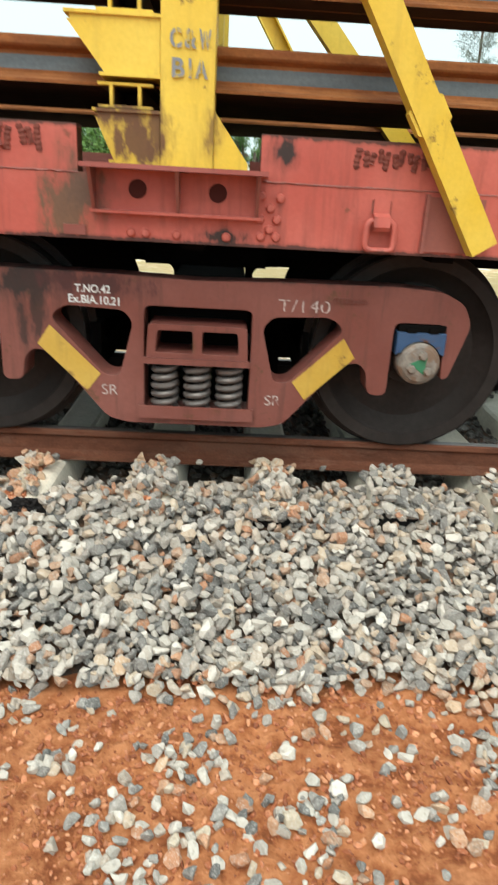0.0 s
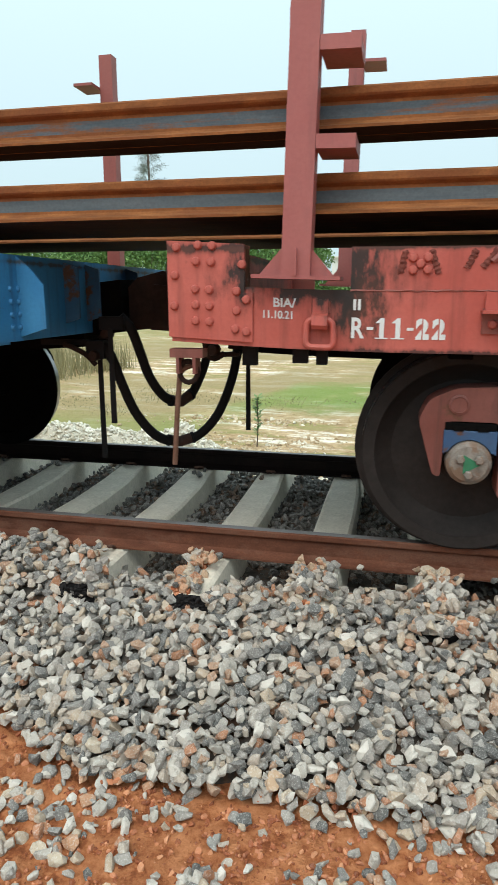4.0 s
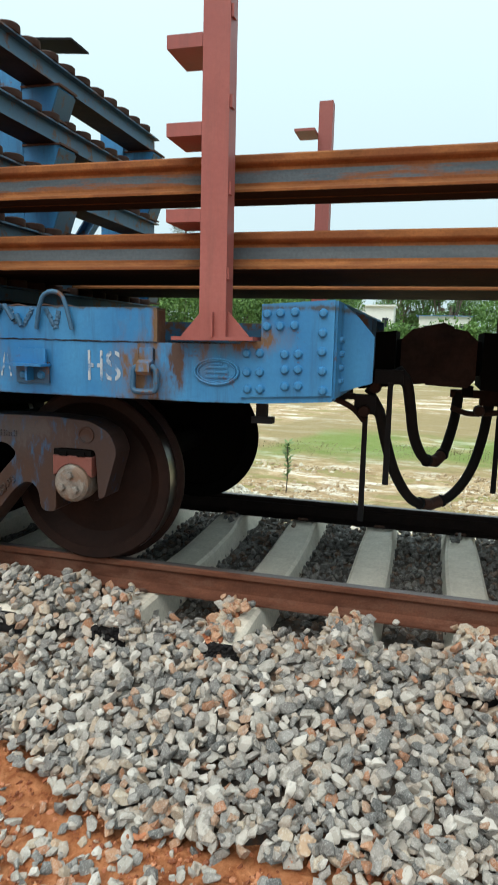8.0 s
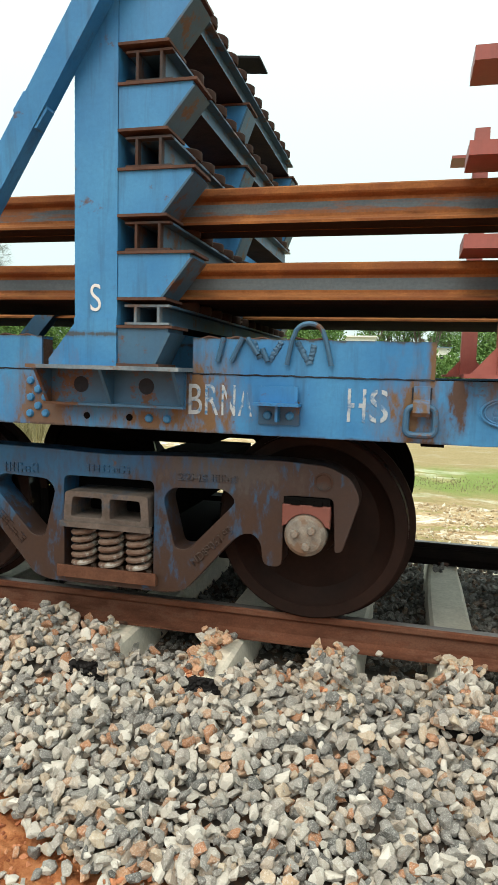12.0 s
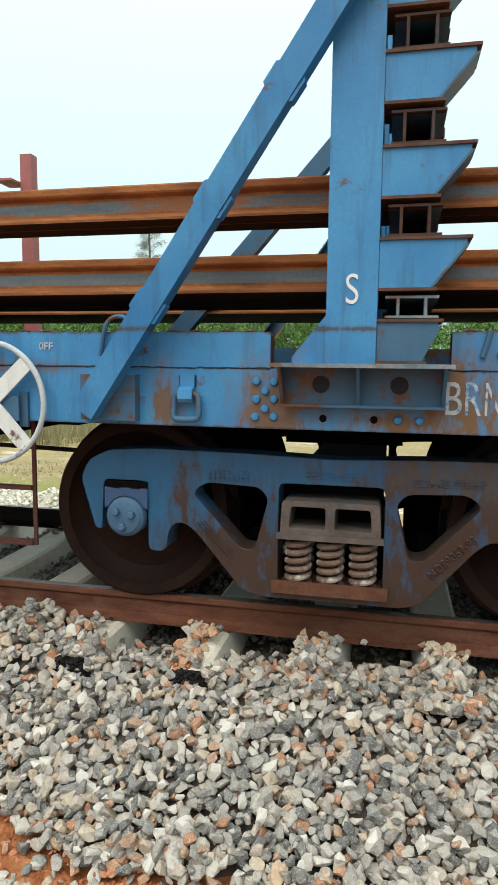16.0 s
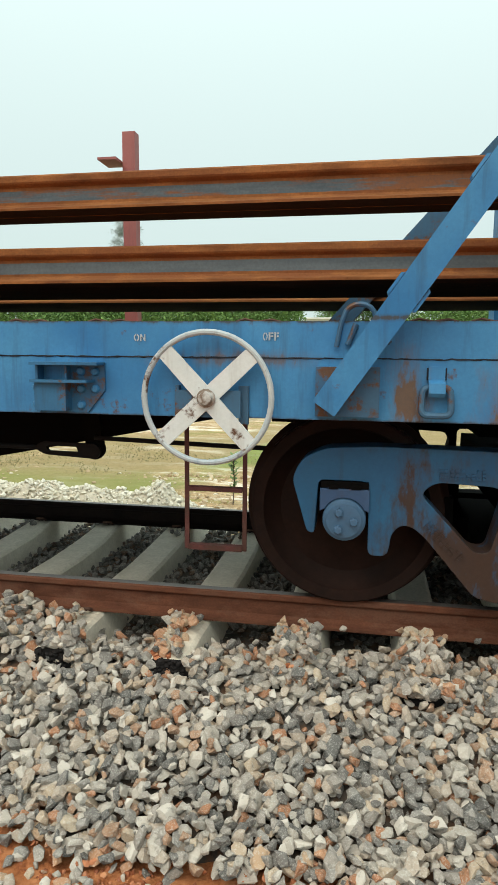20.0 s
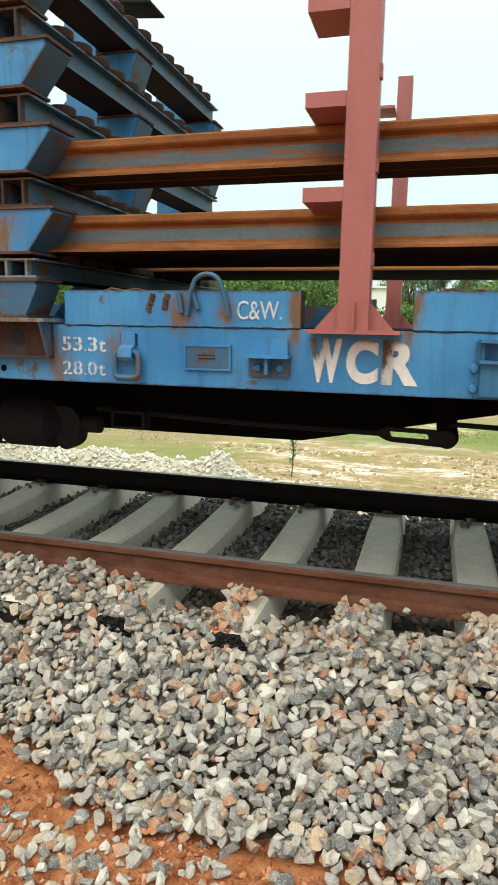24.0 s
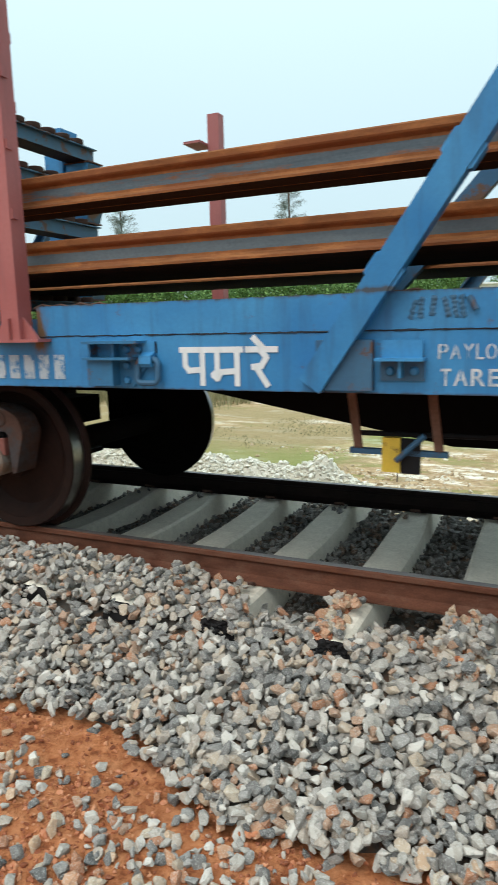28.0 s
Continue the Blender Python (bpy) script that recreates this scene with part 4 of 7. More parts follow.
for k in (1, 2, 3):
    for i in range(26):
        one_stone(SLEEPER_X0 + k * SLEEPER_DX + rs.uniform(-0.115, 0.125), rs.uniform(-0.54, -0.36), -0.178 + rs.uniform(-0.02, 0.012), rs.uniform(0.028, 0.042), rs, ballast, ORANGE_DATA if i % 4 == 0 else STONE_DATA)
# crusts of tar on the ends
tar = []
for k in (-1, 0, 1):
    for i in range(60):
        tar.append((SLEEPER_X0 + k * SLEEPER_DX + rs.uniform(-0.075, 0.075), -0.476 - rs.uniform(0, 0.012), -0.19 - rs.uniform(0, 0.09), rs.uniform(0.008, 0.02)))
tagged(stones_mesh("tar_crust", tar, M["end_black"], 67, ballast), "black tarry crust on the sleeper ends", kind="stuff")
# clay tipped on two sleeper ends
clods = []
for k, n in ((0, 260), (1, 200), (2, 50)):
    for i in range(n):
        y = rs.uniform(-0.47, -0.09)
        clods.append((SLEEPER_X0 + k * SLEEPER_DX + rs.gauss(-0.04, 0.028), y, -0.165 + rs.uniform(-0.015, 0.012) + (0.008 if y > -0.25 else -0.015), rs.choice((0.010, 0.014, 0.018, 0.022))))
tagged(stones_mesh("tipped_clay", clods, M["clay"], 61, ballast), "red clay tipped on the sleeper ends", kind="stuff")
# stones scattered over the clay, in drifts
loose = []
while len(loose) < 900:
    x, y = rs.uniform(-1.0, 3.9), -1.1 - abs(rs.gauss(0.0, 0.55))
    if y > toe(x) - 0.01 or y < -2.6 or rs.random() > 0.10 + 1.8 * max(0, noise.noise((x * 1.6, y * 1.6, 9)) + 0.14):
        continue
    s = rs.choice((0.013, 0.018, 0.023, 0.027, 0.031, 0.035, 0.039))
    loose.append((x, y, bed(x, y) - 0.03 + s * 0.38, s))
# denser drifts where stone has rolled down
for cx, cy, spread, n in ((1.40, -1.53, 0.06, 14), (1.62, -1.84, 0.09, 34), (1.80, -1.58, 0.08, 26), (1.92, -1.49, 0.06, 12), (2.12, -1.78, 0.06, 16), (2.32, -1.75, 0.07, 22), (1.86, -1.90, 0.09, 24), (2.57, -1.44, 0.06, 8), (2.68, -1.78, 0.06, 12), (0.28, -1.39, 0.10, 8), (0.6, -1.39, 0.10, 10)):
    for _ in range(n):
        x, y, s = rs.gauss(cx, spread), rs.gauss(cy, spread), rs.uniform(0.020, 0.040)
        if y < toe(x) - 0.01:
            loose.append((x, y, bed(x, y) - 0.03 + s * 0.38, s))
loose.sort(key=lambda q: -q[3])
for q in loose[:290]:
    one_stone(*q, rs, GROUND, STONE_DATA if rs.random() < 0.55 else ORANGE_DATA)
tagged(stones_mesh("loose_stones", loose[290:], M["stones"], 51, GROUND), "small loose stones on the clay", kind="stuff")
# stones lying on the rail's foot
for x, y, z, s in ((1.63, -0.10, -0.125, 0.033), (1.80, -0.09, -0.13, 0.022), (1.06, -0.13, -0.12, 0.034), (1.01, -0.12, -0.145, 0.03), (2.13, -0.10, -0.13, 0.03), (-0.35, -0.11, -0.12, 0.03), (0.05, -0.12, -0.14, 0.03), (2.45, -0.10, -0.13, 0.028)):
    one_stone(x, y, z, s, rs, ballast)
# stones on the sleepers' far ends
for k in range(-6, 8):
    for i in range(rs.choice((0, 2, 4, 6))):
        one_stone(SLEEPER_X0 + k * SLEEPER_DX + rs.uniform(-0.07, 0.07), rs.uniform(1.46, 1.62), -0.155 + rs.uniform(0, 0.02), rs.uniform(0.018, 0.034), rs, ballast, DARK_DATA)
# crumbs of clay
crumbs = []
for i in range(21000):
    x, y = rs.uniform(-1.2, 4.2), rs.uniform(-2.5, -0.95)
    if noise.noise((x * 2.2, y * 2.2, 12)) + rs.uniform(-0.35, 0.35) < -0.15:
        continue
    if y < toe(x) + 0.03:
        crumbs.append((x, y, bed(x, y) - 0.028, rs.choice((0.003, 0.004, 0.005, 0.006, 0.008, 0.010, 0.013, 0.018))))
tagged(stones_mesh("clay_crumbs", crumbs, M["clay"], 41), "crumbs and clods of red clay", "soil", kind="stuff")


# ---- chalky spoil heap along the far side ----
def heap_ridge(x):
    return 4.6 + 0.3 * noise.noise((x * 0.6, 0, 0))


def heap_height(x, dy):
    h = 0.46 + 0.12 * noise.noise((x * 0.9, 7, 0)) + 0.10 * noise.noise((x * 2.6, 4, 0)) + 0.20 * math.exp(-((x + 0.66) / 0.13) ** 2)
    h *= min(1, max(0.0, (0.35 - x) / 0.9))
    return -0.96 + h * math.exp(-(dy / 0.40) ** 2) * (1 + 0.16 * noise.noise((x * 5, dy * 5, 2)) + 0.08 * noise.noise((x * 13, dy * 13, 2)))


def heap():
    """The mound itself and the rubble strewn over it."""
    xs, ds = np.arange(-16, 0.61, 0.05), np.linspace(-0.95, 0.95, 39)
    verts = [(x, heap_ridge(x) + d, heap_height(x, d) - 0.01) for x in xs for d in ds]
    n = len(ds)
    me = bpy.data.meshes.new("spoil_heap")
    me.from_pydata(verts, [], [(i * n + k, (i + 1) * n + k, (i + 1) * n + k + 1, i * n + k + 1) for i in range(len(xs) - 1) for k in range(n - 1)])
    me.shade_smooth()
    me.materials.append(M["chalk_earth"])
    mound = tagged(new("spoil_heap", me), "long low heap of pale chalky rubble beside the track", "rubble", kind="stuff")
    r = random.Random(5)
    pl = []
    for i in range(16000):
        x, d = r.uniform(-16, 0.5) if i % 3 else r.uniform(-5, 0.5), r.gauss(0, 0.36)
        pl.append((x, heap_ridge(x) + d, heap_height(x, d), r.choice((0.006, 0.008, 0.011, 0.015, 0.020, 0.028, 0.045))))
    stones_mesh("rubble", pl, M["chalk"], 8, mound)


M["chalk_earth"] = rusty("pale_chalk_spoil", (0.50, 0.44, 0.34), (0.74, 0.69, 0.58), (0.62, 0.55, 0.43), 0.95, 9, 0.9)
heap()


# clods and small stones over the sandy waste
rw = random.Random(15)
lumps = []
while len(lumps) < 5200:
    x, y = rw.uniform(-20, 9), rw.uniform(3.3, 8.5)
    if x < -1.8 and rw.random() < 0.85:
        continue
    if noise.noise((x * 0.9, y * 0.9, 5)) + rw.uniform(-0.3, 0.3) > 0.1:
        lumps.append((x, y, field(x, y) + 0.0, rw.choice((0.012, 0.018, 0.025, 0.035, 0.055)) * (1 if y < 8 else 1.3)))
M["sand_clod"] = stone_material("sandy_clods", True, [(0.0, (0.42, 0.31, 0.18)), (0.35, (0.52, 0.42, 0.28)), (0.6, (0.34, 0.24, 0.13)), (0.85, (0.62, 0.56, 0.44))], 0.95)
tagged(stones_mesh("sandy_clods", lumps, M["sand_clod"], 71), "pale sandy clods strewn over the waste ground", "soil", kind="stuff")


# ---- wagons ----
MOVING, ROLLING = [], []          # things carried by the train; wheelsets with their axle's place


def cast_text(text, a, b, h, y, mat_key, parent):
    """Raised cast letters along a line from a to b in x and z; a text of bars stands for what cannot be read."""
    g = bmesh.new()
    if text:
        g = glyph(text, 0.01)
    else:
        r = random.Random(7)
        for i in range(9):
            for lo, hi in ((0.0, 0.28), (0.38, 0.62), (0.74, 1.0)):
                if r.random() < 0.75:
                    g.faces.new([g.verts.new((u, v, 0)) for u, v in ((i / 9, lo), (i / 9 + 0.07, lo), (i / 9 + 0.07, hi), (i / 9, hi))])
    d = Vector((b[0] - a[0], b[1] - a[1]))
    n = Vector((-d.y, d.x)).normalized() * h
    for v in g.verts:
        u, w = v.co.x, v.co.y
        v.co = (a[0] + d.x * u + n.x * w, y, a[1] + d.y * u + n.y * w)
    ext = bmesh.ops.extrude_face_region(g, geom=g.faces[:])
    bmesh.ops.translate(g, verts=[v for v in ext["geom"] if isinstance(v, bmesh.types.BMVert)], vec=(0, -0.008, 0))
    bmesh.ops.recalc_face_normals(g, faces=g.faces)
    return part("cast_mark", g, M[mat_key], parent)


def tapered_bogie(wagon, cx, look_of, wr, half):
    """A three-piece freight bogie: two cast side frames, bolster, springs and two wheelsets."""
    before = set(wagon.children)
    outer = [(0.0, 0.782), (-0.40, 0.796), (-0.90, 0.802), (-1.12, 0.788), (-1.23, 0.735), (-1.275, 0.64), (-1.20, 0.385), (-1.165, 0.375), (-1.15, 0.62), (-1.135, 0.637), (-0.915, 0.637),
             (-0.912, 0.282), (-0.82, 0.284), (-0.805, 0.395), (-0.765, 0.437), (-0.71, 0.43), (-0.655, 0.385), (-0.425, 0.115), (-0.33, 0.092)]
    outer = outer + [(-x, z) for x, z in outer[::-1][:-1]]
    win = rounded([(0.30, 0.58), (0.345, 0.634), (0.615, 0.646), (0.682, 0.59), (0.435, 0.325), (0.365, 0.325)], 0.05, 5)
    mid = rounded([(-0.25, 0.66), (0.25, 0.66), (0.25, 0.158), (-0.25, 0.158)], 0.035)
    keys = look_of["frame"]
    for far in (False, True):
        y0, y1 = pair(-0.315, -0.15, far)
        bm = plate(rounded(outer, 0.035, 3), [win, [(-x, z) for x, z in win], mid], y0, y1)
        for v in bm.verts:
            v.co.x += cx
        # the far frame is a blackened copy, its shade put into the colour
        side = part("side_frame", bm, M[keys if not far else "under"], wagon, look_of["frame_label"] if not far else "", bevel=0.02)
        if far:
            continue
        part("spring_seat", along(cx - 0.275, cx + 0.275, [(-0.345, 0.128), (-0.13, 0.128), (-0.13, 0.166), (-0.325, 0.166), (-0.333, 0.190), (-0.345, 0.190)]), M["tray_rust" if look_of["seat"] == "seat_grey" else look_of["seat"]], side, bevel=0.006)
        part("cast_boss", lathe(bmesh.new(), [(0.045, 0), (0.045, -0.006), (0.036, -0.009), (0.034, -0.004), (0, -0.004)], 20), M["frame_brown" if keys == "frame_blue" else keys], side, smooth=True).matrix_basis = pose(cx + look_of["boss"] * 1.10, -0.316, 0.715)
        for text, a, b, h in look_of["cast"]:
            cast_text(text, (cx + a[0], a[1]), (cx + b[0], b[1]), h, -0.314, keys, side)
        if look_of["stripe"]:
            for s in (-1, 1):
                pts = [(cx + s * x, z) for x, z in ((-0.742, 0.462), (-0.683, 0.552), (-0.455, 0.330), (-0.520, 0.245))]
                part("painted_stripe", prism(bmesh.new(), pts, -0.319, -0.3145), M["brace_yellow"], side, "yellow painted stripe")
        # coil springs, two rows
        for row, yy in enumerate((-0.275, -0.165)):
            for dx in (-0.155, 0.0, 0.155):
                key = ("spring", look_of["spring"])
                place = (cx + dx, yy, 0.160)
                if key not in RIVETS:
                    path = [(0.053 * math.cos(a), 0.053 * math.sin(a), 0.014 + 0.228 * a / (5.6 * math.tau)) for a in np.linspace(0, 5.6 * math.tau, 112)]
                    RIVETS[key] = part("coil_spring", tube(bmesh.new(), path, 0.0150, 8), M[look_of["spring"]], side, smooth=True)
                    RIVETS[key].matrix_basis = pose(*place)
                else:
                    again(RIVETS[key], place, side)
        # bolster end with its two pockets
        bol = plate(rounded([(cx - 0.238, 0.412), (cx + 0.238, 0.412), (cx + 0.228, 0.584), (cx - 0.228, 0.584)], 0.02),
                    [rounded([(cx - 0.195, 0.452), (cx - 0.022, 0.452), (cx - 0.022, 0.556), (cx - 0.185, 0.556)], 0.015), rounded([(cx + 0.022, 0.452), (cx + 0.195, 0.452), (cx + 0.185, 0.556), (cx + 0.022, 0.556)], 0.015)], -0.345, -0.13)
        part("bolster_end", bol, M[look_of["seat"]], side, bevel=0.006)
        part("bolster_lip", boxes((cx - 0.25, cx + 0.25, -0.362, -0.335, 0.400, 0.428)), M[look_of["seat"]], side, bevel=0.006)
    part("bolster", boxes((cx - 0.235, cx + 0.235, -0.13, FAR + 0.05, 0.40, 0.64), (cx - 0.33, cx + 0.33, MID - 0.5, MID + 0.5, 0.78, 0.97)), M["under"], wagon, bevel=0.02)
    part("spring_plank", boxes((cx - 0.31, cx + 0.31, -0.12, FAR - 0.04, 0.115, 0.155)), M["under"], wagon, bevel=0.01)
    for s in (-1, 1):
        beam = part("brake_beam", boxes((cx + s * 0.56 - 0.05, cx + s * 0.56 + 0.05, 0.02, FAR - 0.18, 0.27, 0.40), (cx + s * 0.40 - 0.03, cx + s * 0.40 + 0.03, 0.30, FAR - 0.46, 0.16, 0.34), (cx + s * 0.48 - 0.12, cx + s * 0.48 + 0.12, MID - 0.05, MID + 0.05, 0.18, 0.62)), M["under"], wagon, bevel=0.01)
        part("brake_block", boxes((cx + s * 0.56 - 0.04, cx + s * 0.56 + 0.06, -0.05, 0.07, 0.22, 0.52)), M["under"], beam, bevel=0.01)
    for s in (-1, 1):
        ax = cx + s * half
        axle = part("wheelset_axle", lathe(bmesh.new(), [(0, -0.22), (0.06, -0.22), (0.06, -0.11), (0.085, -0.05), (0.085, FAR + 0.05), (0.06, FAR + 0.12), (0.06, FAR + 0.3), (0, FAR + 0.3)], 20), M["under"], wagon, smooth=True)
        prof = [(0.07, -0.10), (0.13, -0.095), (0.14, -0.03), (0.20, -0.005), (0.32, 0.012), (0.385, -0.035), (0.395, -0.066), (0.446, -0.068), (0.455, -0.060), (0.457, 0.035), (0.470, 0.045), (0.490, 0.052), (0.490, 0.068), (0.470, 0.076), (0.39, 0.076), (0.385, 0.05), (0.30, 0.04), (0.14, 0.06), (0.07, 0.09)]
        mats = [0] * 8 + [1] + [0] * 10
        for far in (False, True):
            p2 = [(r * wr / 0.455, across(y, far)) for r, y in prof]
            # far wheels likewise take the black that stands in for shade
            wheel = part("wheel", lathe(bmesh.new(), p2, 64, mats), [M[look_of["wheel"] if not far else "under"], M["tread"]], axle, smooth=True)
        capm = look_of["caps"][0 if s < 0 else 1]
        cap = part("bearing_cap", lathe(bmesh.new(), [(0.095, -0.13), (0.102, -0.16), (0.102, -0.245), (0.098, -0.265), (0.088, -0.272), (0.080, -0.282), (0.058, -0.286), (0, -0.286)], 36), M[capm], axle, look_of["cap_label"], smooth=True)
        for k in range(3):
            a = k * math.tau / 3 + 0.5 + s
            b = part("cap_bolt", lathe(bmesh.new(), [(0.021, -0.28), (0.021, -0.305), (0.015, -0.31), (0, -0.31)], 6), M[capm], axle)
            b.matrix_basis = pose(0.047 * math.cos(a), 0, 0.047 * math.sin(a))
        if look_of["green"]:
            part("cap_plate", prism(bmesh.new(), [(0.05 * math.cos(k * math.tau / 3 + s) , 0.05 * math.sin(k * math.tau / 3 + s)) for k in range(3)], -0.2895, -0.284), M["green"], axle, "green locking plate")
        # adapter over the bearing, held in the frame's jaw
        adm = look_of["adapters"][0 if s < 0 else 1]
        bm = plate([(ax - 0.115, 0.49), (ax - 0.10, 0.50)] + [(ax + 0.103 * math.cos(a), 0.455 + 0.103 * math.sin(a)) for a in np.linspace(math.pi * 0.86, math.pi * 0.14, 12)] + [(ax + 0.10, 0.50), (ax + 0.115, 0.49), (ax + 0.115, 0.60), (ax - 0.115, 0.60)], [], -0.335, -0.2)
        part("bearing_adapter", bm, M[adm], wagon, look_of["adapter_label"], bevel=0.005)
        part("adapter_pad", boxes((ax - 0.11, ax + 0.11, -0.33, -0.2, 0.604, 0.634), (ax - 0.075, ax - 0.03, -0.34, -0.3, 0.60, 0.622), (ax + 0.03, ax + 0.075, -0.34, -0.3, 0.60, 0.622)), M["under"], wagon, bevel=0.004)
        axle.matrix_basis = pose(ax, 0, wr)
        ROLLING.append((axle, ax, wr))
    for ob in wagon.children:
        if ob not in before and ob.name.split(".")[0] != "wheelset_axle":
            ob.matrix_basis = pose(0, 0.08, wr - 0.455)


def sole_bar(wagon, x0, x1, zb, zw, zt, yf, pieces, mat_key, end_x):
    """A side sill of channel section with a plate welded on top in lengths."""
    t = 0.014
    part("sole_bar", along(x0, x1, [(yf, zb), (yf + 0.12, zb), (yf + 0.12, zb + t), (yf + t, zb + t), (yf + t, zw - t), (yf + 0.12, zw - t), (yf + 0.12, zw), (yf, zw)]), M[mat_key], wagon)
    # unseen deck, added to keep light from above off the underframe
    part("floor_plate", boxes((x0 + 0.1, x1 - 0.1, yf + 0.13, FAR - yf - 0.13, zw - 0.05, zw - 0.03)), M["under"], wagon)
    for a, b in pieces:
        plate_ob = part("side_plate", along(a, b, [(yf + 0.001, zw), (yf + t, zw), (yf + t, zt - t), (yf + 0.10, zt - t), (yf + 0.10, zt), (yf + 0.001, zt)]), M[mat_key], wagon)
        for c in (a, b - 0.012):
            part("end_stiffener", boxes((c, c + 0.012, yf + t, yf + 0.10, zw, zt - t)), M["rod"], plate_ob)
        bead("weld_seam", a, b, zw, yf, M["seam" if mat_key == "blue" else "red_dark"], wagon, 0.0036)
    # far sill and plates, in the darker of the two paints
    ya, yb = pair(yf, yf + 0.13, True)
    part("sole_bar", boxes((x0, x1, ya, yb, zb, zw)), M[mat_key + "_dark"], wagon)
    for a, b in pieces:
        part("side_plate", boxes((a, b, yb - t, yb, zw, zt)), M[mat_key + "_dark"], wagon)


def stake(wagon, x_near, yf, mat_key, zb, toward, levels, shift, far_top, lean=0.0):
    """A side stake: welded box post with flared foot and short shelf brackets; near and far."""
    for far in (False, True):
        w = 0.062 if not far else 0.058
        x = x_near + (shift if far else 0)
        top = far_top if far else 3.25
        y0, y1 = pair(yf, yf + 0.10, far)
        pts = [(x - w, zb), (x + w, zb), (x + w - 0.004 + lean * (top - zb), top), (x - w + 0.004 + lean * (top - zb), top)]
        post = part("stake_post", prism(bmesh.new(), pts, y0, y1), M[mat_key], wagon, bevel=0.006)
        for s in (-1, 1):
            part("foot_gusset", prism(bmesh.new(), [(x + s * w, zb), (x + s * (w + 0.10), zb), (x + s * w, zb + 0.115)], *pair(yf + 0.03, yf + 0.045, far)), M[mat_key], post)
        part("foot_plate", boxes((x - 0.19, x + 0.19, *pair(yf - 0.012, yf + 0.16, far), zb - 0.016, zb)), M[mat_key], post, bevel=0.003)
        if not far:
            part("foot_rib", prism(bmesh.new(), [(x - 0.005, zb), (x + 0.007, zb), (x + 0.007, zb + 0.11), (x - 0.001, zb + 0.11)], yf - 0.02, yf), M[mat_key], post)
        for i, z in enumerate(levels if not far else (far_top - 0.235,)):
            q = x + lean * (z - zb)
            a, b = q + toward * w, q + toward * (w + 0.16)
            ya, yb = pair(yf, yf + 0.24, far)
            part("shelf_bracket", boxes((min(a, b), max(a, b), ya, yb, z - (0.02 if far else 0.055), z)), M[mat_key], post, bevel=0.003)
            if not far:
                part("edge_clip", boxes((min(q - toward * (w - 0.01), q - toward * (w + 0.008)), max(q - toward * (w - 0.01), q - toward * (w + 0.008)), yf + 0.01, yf + 0.05, z - 0.30, z - 0.25)), M[mat_key], post, bevel=0.003)


def channel(a, b, half, ys, lean):
    """A channel section from a to b in x and z; ys: its web and its flanges' ends; lean: how far it moves in y on the way."""
    d = Vector((b[0] - a[0], b[1] - a[1]))
    L = d.length
    d.normalize()
    n = Vector((-d.y, d.x))
    y0, y1 = ys
    t = 0.012
    bm = along(0, L, [(y0, -half), (y0, half), (y1, half), (y1, half - t), (y0 + t, half - t), (y0 + t, t - half), (y1, t - half), (y1, -half)])
    for v in bm.verts:
        e, y, o = v.co
        v.co = (a[0] + d.x * e + n.x * o, y + lean * e / L, a[1] + d.y * e + n.y * o)
    return bm


